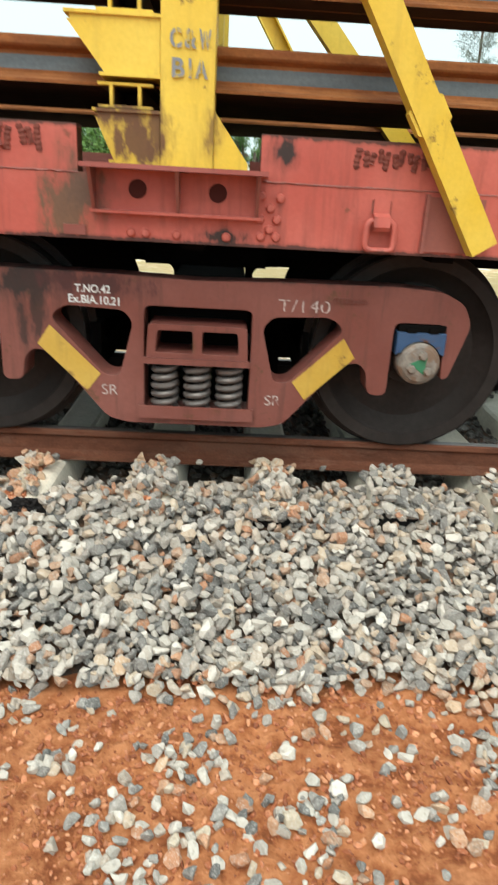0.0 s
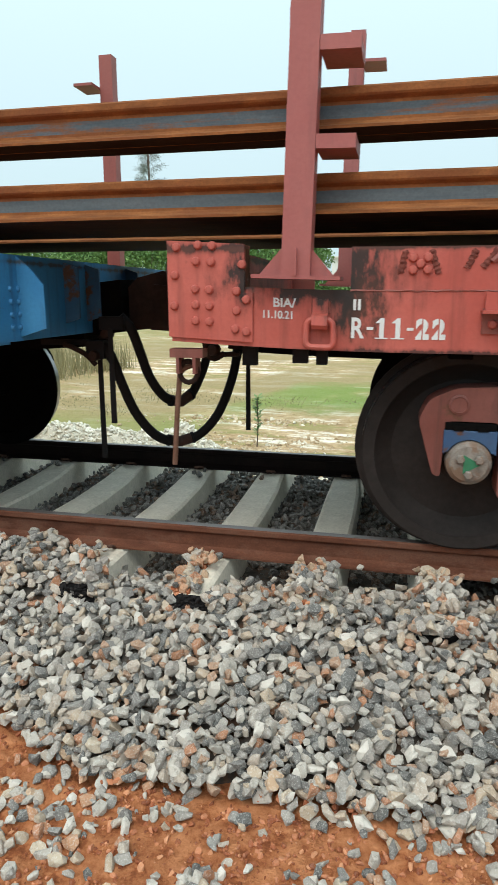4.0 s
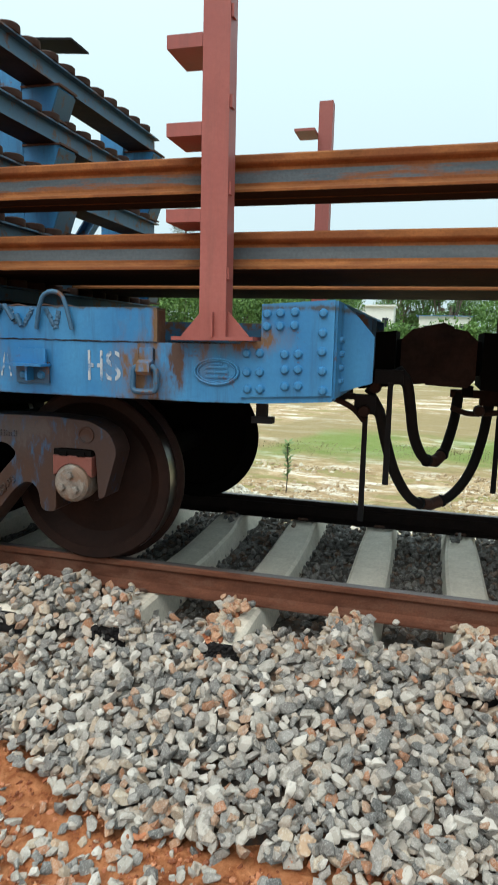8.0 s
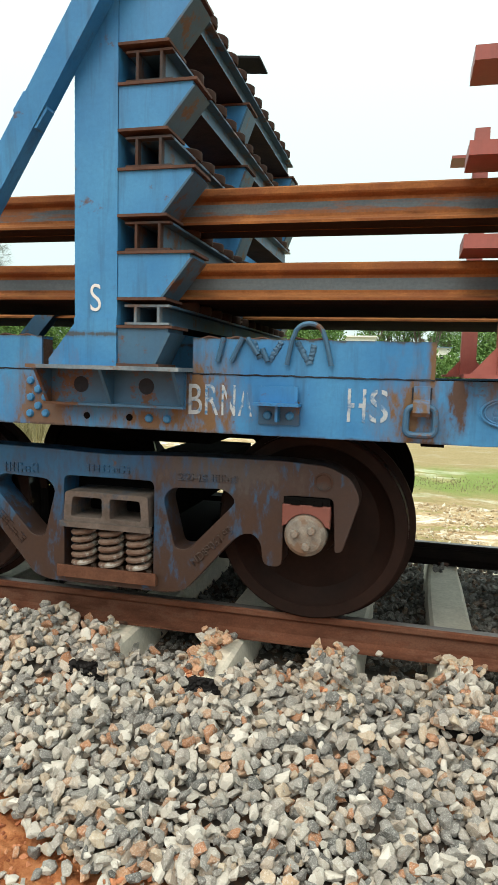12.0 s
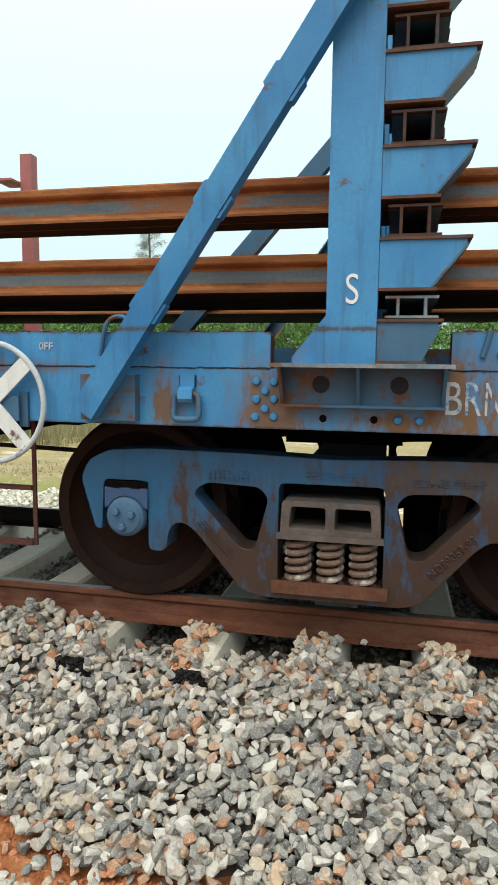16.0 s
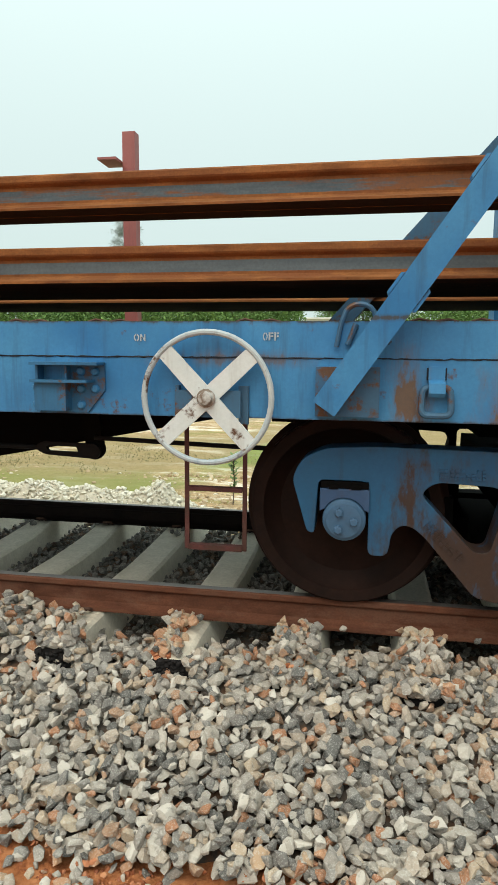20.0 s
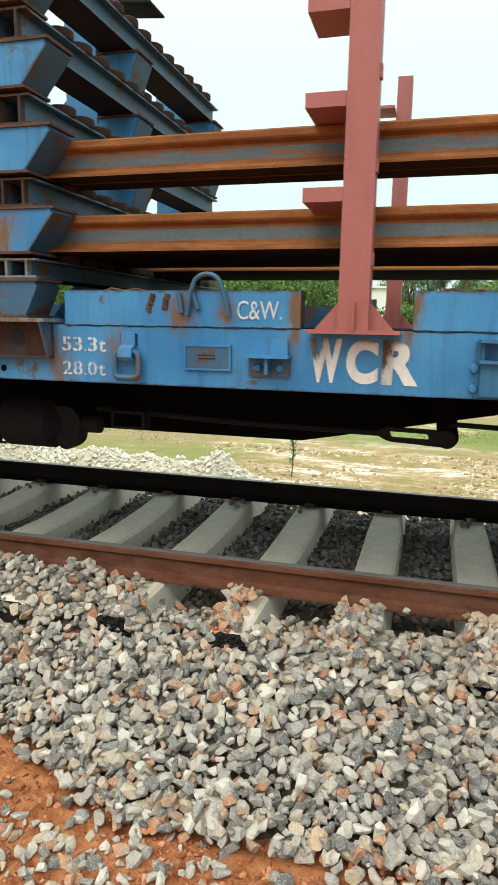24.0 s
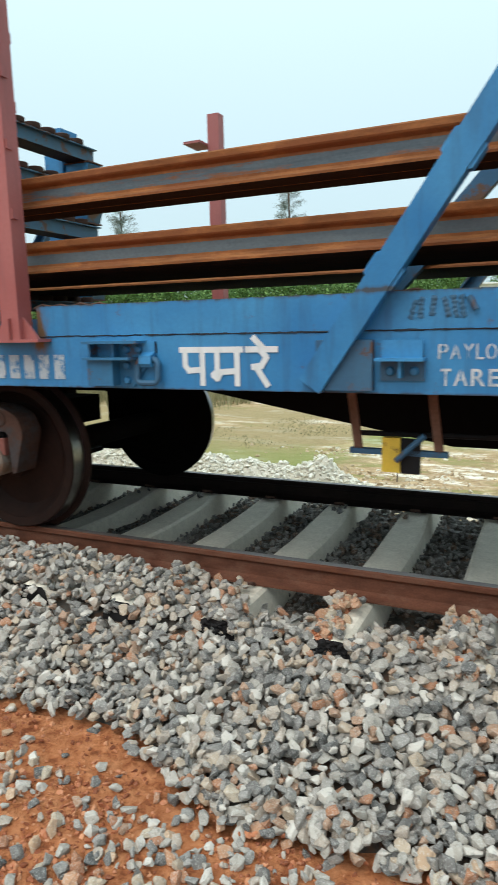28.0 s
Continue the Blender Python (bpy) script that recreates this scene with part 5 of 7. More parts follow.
def rack_tower(wagon, xr, yf, s, mat_key, dz, brace, seat_mat, lean=(-0.455, -0.455)):
    """A rail rack: post, flared shelf boxes on one side, roller beams across to the far post, a raking brace. s: +1 where the shelves point to +x."""
    X = lambda d: xr + s * d
    span = lambda a, b: (min(X(a), X(b)), max(X(a), X(b)))
    slots = [(1.43, 1.54), (1.75, 1.895), (2.10, 2.25), (2.45, 2.60), (2.80, 2.95)]
    slots = [(a + dz, b + dz) for a, b in slots]
    tops = [slots[0][0]] + [a for a, b in slots[1:]]
    lows = [1.25 + dz * 0.7] + [b for a, b in slots]
    zs0 = 1.25 + dz * 0.7
    for far, shift in ((False, 0.0), (False, 0.62 - yf), (True, 0.0)):
        yp = yf + shift
        post = part("rack_post", boxes((*span(-0.205, 0.0), *pair(yp, yp + (0.18 if shift else 0.24), far), zs0, 3.11 + dz)), M[mat_key], wagon, bevel=0.003)
        part("foot_gusset", prism(bmesh.new(), [(X(-0.207), 1.25 + dz * 0.7), (X(-0.345), 1.25 + dz * 0.7), (X(-0.345), 1.275 + dz * 0.7), (X(-0.207), 1.445 + dz)], *pair(yp + 0.01, yp + 0.03, far)), M[mat_key], post, bevel=0.003)
        if not far and not shift:
            part("lap_plate", boxes((*span(-0.206, -0.001), yp - 0.006, yp, 1.25 + dz * 0.7, 1.462 + dz)), M[mat_key], post, bevel=0.002)
        for i, (lo, hi) in enumerate(zip(lows, tops)):
            reach = (0.335 if i else 0.24) if not (far or shift) else 0.26
            foot = 0.20 if i else 0.17
            y0, y1 = pair(yp + 0.004, yp + 0.20, far)
            bm = prism(bmesh.new(), [(X(0.002), lo + 0.012), (X(foot), lo + 0.012), (X(reach), hi - 0.03), (X(reach), hi - 0.012), (X(0.002), hi - 0.012)], y0, y1)
            ob = part("shelf_box", bm, M[mat_key if i or mat_key == "yellow" else seat_mat], post, bevel=0.002)
            # blue racks: the sloped end's shade is put into a darker paint
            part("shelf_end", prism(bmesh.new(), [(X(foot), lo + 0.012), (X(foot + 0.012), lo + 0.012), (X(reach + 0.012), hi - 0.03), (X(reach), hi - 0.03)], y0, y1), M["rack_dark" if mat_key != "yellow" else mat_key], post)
            part("shelf_top", boxes((*span(0.0, reach + 0.02), *pair(yp - 0.006, yp + 0.21, far), hi - 0.012, hi)), M["clip" if mat_key != "yellow" else mat_key], post)
            part("shelf_base", boxes((*span(0.0, foot + 0.03), *pair(yp - 0.004, yp + 0.21, far), lo, lo + 0.012)), M["clip" if mat_key != "yellow" else mat_key], post)
    part("cap_plate", prism(bmesh.new(), [(X(-0.12), 3.125 + dz), (X(0.31), 3.085 + dz), (X(0.31), 3.097 + dz), (X(-0.12), 3.137 + dz)], MID - 0.16, MID + 0.06), M["brake"], wagon)
    # roller beams
    for i, (lo, hi) in enumerate(slots):
        y0, y1 = yf + 0.02, FAR - yf - 0.02
        a, b = 0.03, 0.24
        bmat = M["rack_dark" if mat_key != "yellow" else "frame_brown"]
        h0, h1 = lo + 0.004, hi - 0.018
        c, e = b - 0.045, a + 0.045
        section = [(X(u), v) for u, v in ((a, h0), (b, h0), (b, h0 + 0.010), (c, h0 + 0.010), (c, h1 - 0.010), (b, h1 - 0.010), (b, h1), (a, h1), (a, h1 - 0.010), (e, h1 - 0.010), (e, h0 + 0.010), (a, h0 + 0.010))]
        hollow = [(X(u), v) for u, v in ((e + 0.012, h0 + 0.010), (c - 0.012, h0 + 0.010), (c - 0.012, h1 - 0.010), (e + 0.012, h1 - 0.010))]
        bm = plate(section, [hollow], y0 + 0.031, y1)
        # undersides: rust brown, with their shade put into the dark colour
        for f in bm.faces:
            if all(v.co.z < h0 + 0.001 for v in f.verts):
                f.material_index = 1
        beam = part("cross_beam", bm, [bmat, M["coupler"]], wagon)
        part("beam_end", plate(section, [hollow], y0 - 0.006, y0 + 0.03), M[mat_key if mat_key == "yellow" else "frame_brown" if i else "seat_worn"], beam)
        for k in range(12):
            y = y0 + 0.30 + k * (y1 - y0 - 0.60) / 11
            if ("roller", 1) not in RIVETS:
                bm = lathe(bmesh.new(), [(0, -0.06), (0.040, -0.06), (0.046, -0.05), (0.046, 0.05), (0.040, 0.06), (0, 0.06)], 16)
                RIVETS["roller", 1] = part("roller", bm, M["brake"], beam, smooth=True)
                RIVETS["roller", 1].matrix_basis = pose(X(0.135), y, hi - 0.040)
            else:
                again(RIVETS["roller", 1], (X(0.135), y, hi - 0.040), beam)
            if ("pad", 1) not in RIVETS:
                bm = lathe(bmesh.new(), [(0, 0.0), (0.066, 0.0), (0.070, 0.006), (0.070, 0.040), (0.062, 0.046), (0, 0.046)], 18)
                RIVETS["pad", 1] = part("roller_pad", bm, M["frame_brown"], beam, smooth=True)
                RIVETS["pad", 1].matrix_basis = pose(X(0.185), y + 0.06, h1, 90)
            else:
                again(RIVETS["pad", 1], (X(0.185), y + 0.06, h1), beam, (90, 0, 0))
    # seat under the tower: a shelf with ribs, bolted to the sill
    zs = 1.25 + dz * 0.7
    yw = min(yf + 0.105, -0.372 if xr > 0 else -0.418)
    part("tower_seat", boxes((*span(-0.43, 0.31), yf - 0.05, yf + 0.25, zs - 0.018, zs)), M["seat_worn" if mat_key == "blue" else "stake"], wagon, bevel=0.004)
    part("seat_web", boxes((*span(-0.41, 0.29), yw, yw + 0.012, zs - 0.175, zs - 0.018), (*span(-0.41, 0.29), yw - 0.035, yw + 0.012, zs - 0.187, zs - 0.175)), M["frame_brown" if xr < -8 else "red" if xr > 0 else seat_mat], wagon, bevel=0.003)
    for d in (-0.40, -0.075, 0.27):
        part("seat_rib", along(*span(d, d + 0.014), [(yf - 0.035, zs - 0.018), (yw, zs - 0.018), (yw, zs - 0.185), (yw - 0.02, zs - 0.185)]), M[seat_mat], wagon, bevel=0.002)
    # flat discs, coloured dark for the shade inside the seat's holes
    for d in (-0.23, 0.10):
        part("seat_hole", lathe(bmesh.new(), [(0.038, 0.0), (0.038, -0.002), (0, -0.002)], 18), M["hole_red" if xr > 0 else "seam"], wagon).matrix_basis = pose(X(d), yw - 0.001, zs - 0.09)
    # raking brace of channel section
    (xa, za), (xb, zb) = brace
    d = Vector((xb - xa, zb - za)).normalized()
    n = Vector((-d.y, d.x)) * 0.058
    # middle and far braces take the darker paint, except on the yellow rack
    part("raking_brace", channel((X(-1.42), 1.32), (X(-0.18), 2.70), 0.055, (MID - 0.06, MID + 0.02), 0), M[mat_key + "_dark" if mat_key != "yellow" else mat_key], wagon)
    for far in (False, True):
        bm = channel((xa, za), (xb, zb), 0.056, (lean[0], lean[0] + 0.085), lean[1] - lean[0])
        if far:
            for v in bm.verts:
                v.co.y = FAR - v.co.y
        br = part("raking_brace", bm, M[mat_key if not far else mat_key + "_dark" if mat_key != "yellow" else mat_key], wagon, bevel=0.002)
        if not far:
            L = Vector((xb - xa, zb - za)).length
            q = lambda o, e: (xa + n.x * o + d.x * e, za + n.y * o + d.y * e)
            for e in (0.52, 1.04, 1.56):
                y = lean[0] + (lean[1] - lean[0]) * e / L
                for o in (1.0, -1.0):
                    part("brace_clip", prism(bmesh.new(), [q(o, e), q(o * 1.22, e + 0.01), q(o * 1.22, e + 0.10), q(o, e + 0.11)], y + 0.004, y + 0.06), M[mat_key], br)


def lifting_ring(wagon, x, z, y, mat_key):
    """A lashing ring hung from a bent strap welded to the sill."""
    strap = part("ring_strap", along(x - 0.034, x + 0.034, [(y, z + 0.115), (y - 0.014, z + 0.115), (y - 0.016, z + 0.06), (y - 0.052, z + 0.045), (y - 0.058, z + 0.005), (y - 0.045, z - 0.012), (y - 0.03, z - 0.012), (y - 0.04, z + 0.008), (y - 0.036, z + 0.032), (y, z + 0.05)]), M[mat_key], wagon, bevel=0.003)
    for c in (-0.037, 0.037):
        part("strap_weld", tube(bmesh.new(), [(x + c, y - 0.004, z + 0.058 + 0.007 * i + 0.002 * (i % 2)) for i in range(8)], 0.0045, 6), M["seam" if mat_key == "blue" else "red_dark"], strap, smooth=True)
    loop = rounded([(x - 0.062, z - 0.09), (x + 0.062, z - 0.09), (x + 0.057, z + 0.028), (x - 0.057, z + 0.028)], 0.032, 4)
    part("lashing_ring", tube(bmesh.new(), [(a, y - 0.028 + 0.008 * (b - z) / 0.1, b) for a, b in loop], 0.0145, 9, True), M[mat_key + "_dark" if mat_key == "blue" else mat_key], wagon, smooth=True)


def step_bracket(wagon, x, z, y, mat_key):
    """A small angle bracket with a rib and two bolts on the sill."""
    # base plate in the darker paint, which stands in for the shelf's shade
    base = part("bracket_plate", boxes((x - 0.092, x + 0.092, y - 0.012, y, z - 0.085, z + 0.02)), M[mat_key + "_dark"], wagon, bevel=0.003)
    part("bracket_upright", boxes((x - 0.085, x + 0.085, y - 0.030, y - 0.018, z + 0.012, z + 0.085)), M[mat_key], base, bevel=0.003)
    part("bracket_shelf", boxes((x - 0.10, x + 0.10, y - 0.095, y, z, z + 0.012)), M[mat_key], base, bevel=0.003)
    part("bracket_rib", prism(bmesh.new(), [(x - 0.006, z), (x + 0.006, z), (x + 0.006, z - 0.07), (x - 0.006, z - 0.07)], y - 0.07, y - 0.012), M[mat_key], base)
    for d in (-0.05, 0.05):
        rivet(x + d, y - 0.012, z - 0.045, mat_key, base)


def wagon_ends(wagon, xe, s, yf, zb, zt, mat_key):
    """Headstock, centre sill stub and coupler at the end xe; s: the way it faces."""
    a, b = sorted((xe, xe - s * 0.16))
    part("headstock", boxes((a, b, yf + 0.015, FAR - yf - 0.015, zb + 0.01, zt - 0.005)), M[mat_key], wagon, bevel=0.01)
    for z in np.linspace(zb + 0.08, zb + 0.27, 4):
        for y in (-0.27, -0.20):
            rivet(xe, y, z, mat_key, wagon, (0, 0, 90 if s > 0 else -90), 0.8)
    gmat = mat_key if mat_key == "blue" else "frame_brown"
    curve = [(xe, zt - 0.01), (xe + s * 0.07, zt - 0.075), (xe + s * 0.145, zt - 0.17), (xe + s * 0.145, zb + 0.06), (xe, zb + 0.03)] if s > 0 else [(xe, zt), (xe + s * 0.05, zt - 0.01), (xe + s * 0.095, zt - 0.05), (xe + s * 0.115, zt - 0.12), (xe + s * 0.10, zt - 0.24), (xe + s * 0.03, zb + 0.04), (xe, zb + 0.02)]
    part("headstock_gusset", prism(bmesh.new(), curve, -0.20 if s > 0 else -0.12, -0.185 if s > 0 else -0.08), M[gmat], wagon, bevel=0.002)
    for y in (0.28, MID - 0.32, MID + 0.30):
        part("end_bracket", prism(bmesh.new(), [(xe, zt - 0.02), (xe + s * 0.09, zt - 0.06), (xe + s * 0.09, zb + 0.10), (xe, zb + 0.08)], y, y + 0.016), M[mat_key + "_dark" if mat_key == "blue" else "frame_brown"], wagon)
    part("draft_box", boxes((min(xe, xe + s * 0.2), max(xe, xe + s * 0.2), MID - 0.25, MID + 0.25, 0.95, 1.27)), M["under"], wagon, bevel=0.02)
    x0 = xe + s * 0.17
    c = part("coupler", boxes((min(x0, x0 + s * 0.14), max(x0, x0 + s * 0.14), MID - 0.09, MID + 0.09, 1.02, 1.22)), M["under"], wagon, "rusty knuckle coupler", bevel=0.02)
    head = [(x0 + s * 0.06, 1.0), (x0 + s * 0.10, 0.95), (x0 + s * 0.33, 0.94), (x0 + s * 0.36, 0.98), (x0 + s * 0.35, 1.25), (x0 + s * 0.29, 1.285), (x0 + s * 0.12, 1.27), (x0 + s * 0.06, 1.22)]
    if s > 0:
        part("head", prism(bmesh.new(), head, MID - 0.20, MID + 0.10), M["coupler"], c, bevel=0.025)
        part("knuckle", prism(bmesh.new(), [(x0 + 0.30, 1.03), (x0 + 0.40, 1.03), (x0 + 0.40, 1.21), (x0 + 0.30, 1.21)], MID - 0.05, MID + 0.13), M["coupler"], c, bevel=0.03)
    else:
        part("head", prism(bmesh.new(), head, MID - 0.22, MID - 0.03), M["coupler"], c, bevel=0.03)
        part("knuckle", prism(bmesh.new(), [(x0 - 0.20, 1.04), (x0 - 0.30, 1.04), (x0 - 0.30, 1.22), (x0 - 0.20, 1.22)], MID - 0.26, MID - 0.10), M["coupler"], c, bevel=0.03)
        part("lock_lifter", boxes((x0 - 0.12, x0 - 0.06, MID - 0.15, MID - 0.05, 0.90, 0.96)), M["under"], c, bevel=0.01)


# -- the red wagon --
RY = -0.36
red = empty("flat_wagon", "faded red rail-carrying flat wagon with riveted sill and yellow rack", "wagon", "rail train wagons")
MOVING.append(red)
sole_bar(red, -0.645, 7.0, 0.985, 1.245, 1.425, RY, [(-0.645, -0.30), (0.165, 1.255), (2.0, 4.6), (5.2, 7.0)], "red", -0.65)
end = part("end_plate", boxes((-0.655, -0.262, RY - 0.012, RY - 0.001, 1.005, 1.22), (-0.655, -0.30, RY - 0.012, RY - 0.001, 1.22, 1.428)), M["red"], red, bevel=0.003)
for x, z in ((-0.61, 1.40), (-0.51, 1.415), (-0.445, 1.415), (-0.52, 1.345), (-0.45, 1.345), (-0.62, 1.28), (-0.525, 1.225), (-0.46, 1.225), (-0.335, 1.225), (-0.29, 1.19), (-0.525, 1.155), (-0.46, 1.155), (-0.335, 1.14), (-0.625, 1.145), (-0.525, 1.085), (-0.46, 1.085), (-0.34, 1.06), (-0.29, 1.05), (-0.31, 1.34)):
    rivet(x, RY - 0.012, z, "red", end)
wagon_ends(red, -0.64, -1, RY, 0.985, 1.43, "red")
stake(red, -0.065, -0.43, "stake_pink", 1.30, 1, (2.215, 1.855, 2.57, 2.93), 0.0, 3.10, 0.026)
rack_tower(red, 1.600, -0.455, -1, "yellow", 0.045, ((2.945, 1.03), (1.755, 2.90)), "red_dark", (-0.46, -0.58))
tapered_bogie(red, 1.755, dict(frame="frame_red", frame_label="red cast side frame with yellow stripes", seat="frame_red", boss=-1, cast=[("", (0.62, 0.715), (0.78, 0.715), 0.022)], stripe=True, spring="spring_grey", wheel="wheel_grey",
                              caps=("cap", "cap"), cap_label="greasy round bearing cap", adapters=("adapter_blue", "adapter_blue"), adapter_label="blue bearing adapter", green=True), 0.490, 1.045)
lifting_ring(red, 0.04, 1.09, RY, "red")
lifting_ring(red, 2.515, 1.09, RY, "red")
step_bracket(red, 0.80, 1.155, RY, "red")
part("cover_plate", boxes((2.70, 2.95, RY - 0.012, RY - 0.001, 1.005, 1.225), (2.695, 2.71, RY - 0.03, RY, 1.0, 1.235)), M["red_dark"], red, bevel=0.003)
for x, z in ((1.47, 1.02), (1.53, 1.02), (1.66, 1.02), (1.87, 1.02), (2.01, 1.19), (2.09, 1.185), (2.01, 1.10), (2.08, 1.10), (2.015, 1.03), (2.08, 1.03), (2.05, 1.145), (2.05, 1.06)):
    rivet(x, RY, z, "red", red)
for x, z in ((0.42, 1.38), (0.45, 1.355), (0.48, 1.38), (0.42, 1.33), (0.48, 1.33)):
    rivet(x, RY, z, "red", red)
part("bolt_plate", boxes((1.19, 1.28, RY - 0.012, RY - 0.001, 1.0, 1.04)), M["red_dark"], red, bevel=0.003)
stencil("R-11-22", 0.170, 0.575, 1.043, 1.131, RY - 0.003, M["white"], red, "white stencil lettering", 0.1, 0.06)
writing("lettering", "T.NO.42", 1.195, 1.355, 0.742, 0.778, -0.239, M["white"], red)
writing("lettering", "Ex.BIA.10.21", 1.165, 1.395, 0.695, 0.732, -0.239, M["white"], red, -0.006)
writing("lettering", "BIA/", -0.17, -0.07, 1.165, 1.205, RY - 0.003, M["white"], red)
writing("lettering", "11.10.21", -0.215, -0.085, 1.115, 1.15, RY - 0.003, M["white"], red)
stencil("C&W", 1.632, 1.795, 1.69, 1.755, -0.463, M["stencil_blue"], red, "grey-blue stencil lettering")
stencil("BIA", 1.640, 1.785, 1.592, 1.658, -0.463, M["stencil_blue"], red, "grey-blue stencil lettering")
writing("chalk_mark", "T/140", 2.12, 2.36, 0.700, 0.755, -0.239, M["white_chalk"], red, 0, "worn white chalk writing", -0.006)
for x, z in ((2.085, 0.245), (1.305, 0.265)):
    writing("chalk_mark", "SR", x, x + 0.075, z, z + 0.05, -0.239, M["white_chalk"], red, 0, "worn white chalk writing", -0.004)
strokes("worn_mark", [[(0.185, 1.205), (0.185, 1.165)], [(0.205, 1.205), (0.205, 1.165)]], 0.012, RY - 0.003, M["white"], red, "worn white mark")


def weld_runs(wagon, runs, y, mat_key, seed, w=0.011):
    """Knotted runs of old weld on the upper plate, each from one place in x and z to another."""
    r = random.Random(seed)
    for xa, za, xc, zc in runs:
        k = max(4, int(math.hypot(xc - xa, zc - za) / 0.009))
        mid = [Vector((xa + (xc - xa) * j / k + r.uniform(-0.002, 0.002), y, za + (zc - za) * j / k)) for j in range(k + 1)]
        bm = tube(bmesh.new(), mid, w, 8)
        for j, v in enumerate(bm.verts):
            c = mid[min(k, j // 8)]
            v.co.x = c.x + (v.co.x - c.x) * (1.18 if j // 8 % 2 else 0.92) + r.uniform(-0.003, 0.003)
            v.co.y = y + (v.co.y - y) * (0.6 if j // 8 % 2 else 0.4) + r.uniform(-0.002, 0.001)
            v.co.z += r.uniform(-0.002, 0.002)
        part("weld_bead", bm, M[mat_key], wagon)


weld_runs(red, [(0.386, 1.41, 0.372, 1.315), (0.492, 1.41, 0.525, 1.316), (0.669, 1.41, 0.635, 1.335), (0.75, 1.408, 0.70, 1.34), (0.815, 1.39, 0.795, 1.30), (0.838, 1.40, 0.835, 1.295), (0.862, 1.405, 0.868, 1.30),
                (0.90, 1.395, 0.888, 1.335), (0.955, 1.41, 0.935, 1.335), (0.985, 1.40, 0.973, 1.315), (1.027, 1.41, 1.048, 1.335), (1.06, 1.40, 1.075, 1.34), (1.096, 1.41, 1.104, 1.315)], RY, "red_weld", 1, 0.0125)
weld_runs(red, [(2.40 + 0.03 * i, 1.395 - 0.008 * (i % 3), 2.39 + 0.03 * i + 0.012 * (i % 2), 1.315 + 0.01 * (i % 4)) for i in range(13)], RY, "red_weld", 3, 0.0115)
for a, b in (((0.785, 1.42), (0.732, 1.36)), ((0.92, 1.418), (0.952, 1.325))):
    part("welded_bar", tube(bmesh.new(), [(a[0], RY - 0.010, a[1]), (b[0], RY - 0.010, b[1])], 0.0125, 8), M["red_dark"], red, smooth=True)
part("centre_sill", boxes((-0.5, 7.0, MID - 0.2, MID + 0.2, 0.86, 1.22)), M["under"], red)
for x in (0.6, 1.67, 2.8, 4.2, 5.6):
    part("cross_member", boxes((x, x + 0.1, RY + 0.14, FAR - RY - 0.14, 0.95, 1.2)), M["under"], red)

def spring_end(wagon, x0, k, s):
    """The loaded frame sags between its bogies, so that its ends stand a little high."""
    for ob in wagon.children_recursive:
        if ob.type != "MESH" or ob.name.startswith(("wheel", "bearing", "cap", "side_frame", "coil", "spring", "bolster")):
            continue
        if ob.matrix_basis != Matrix():
            d = s * (ob.matrix_basis.translation.x - x0)
            if d > 0 and ob.matrix_basis.translation.z > 0.8:
                ob.matrix_basis.translation.z += k * d * d
            continue
        lo, hi = min(v.co.x for v in ob.data.vertices), max(v.co.x for v in ob.data.vertices)
        if (hi if s > 0 else -lo) < s * x0 + 0.02:
            continue
        bm = bmesh.new()
        bm.from_mesh(ob.data)
        if hi - lo > 0.8:
            for e in (0.0, 0.3, 0.6, 0.9):
                bmesh.ops.bisect_plane(bm, geom=bm.verts[:] + bm.edges[:] + bm.faces[:], plane_co=(x0 + s * e, 0, 0), plane_no=(1, 0, 0))
        for v in bm.verts:
            d = s * (v.co.x - x0)
            if d > 0:
                v.co.z += k * d * d
        bm.to_mesh(ob.data)
        bm.free()


spring_end(red, 0.5, 0.028, -1)

# -- the blue wagon --
BY = -0.405
blue = empty("flat_wagon", "weathered blue rail-carrying flat wagon with rack towers and brake wheel", "wagon", "rail train wagons")
MOVING.append(blue)
sole_bar(blue, -15.4, -1.53, 0.957, 1.225, 1.385, BY, [(-3.43, -2.36), (-6.65, -4.20), (-8.25, -7.12), (-11.54, -8.98), (-15.4, -12.05)], "blue", -1.53)
end = part("end_plate", boxes((-1.95, -1.53, BY - 0.012, BY - 0.001, 0.985, 1.235), (-1.855, -1.53, BY - 0.012, BY - 0.001, 1.235, 1.398)), M["blue"], blue, bevel=0.003)
for x, z in ((-1.83, 1.355), (-1.77, 1.357), (-1.705, 1.358), (-1.77, 1.30), (-1.705, 1.30), (-1.83, 1.30), (-1.58, 1.345), (-1.58, 1.26), (-1.58, 1.18), (-1.575, 1.095), (-1.57, 1.01), (-1.745, 1.175), (-1.685, 1.175), (-1.743, 1.107), (-1.683, 1.107), (-1.74, 1.034), (-1.68, 1.034), (-1.92, 1.184), (-1.86, 1.184), (-1.917, 1.10), (-1.857, 1.10), (-1.913, 1.023), (-1.853, 1.023)):
    rivet(x, BY - 0.012, z, "blue", end)
wagon_ends(blue, -1.52, 1, BY, 0.958, 1.40, "blue")
stake(blue, -2.063, -0.485, "stake", 1.255, -1, (2.86, 2.51, 2.16, 1.805), 0.03, 3.105)
stake(blue, -6.885, -0.50, "stake_pink", 1.225, -1, (2.47, 2.13, 1.78, 2.81), -0.005, 3.06)
stake(blue, -11.64, -0.50, "stake_pink", 1.215, -1, (2.47, 2.13, 2.81), -0.11, 3.06)
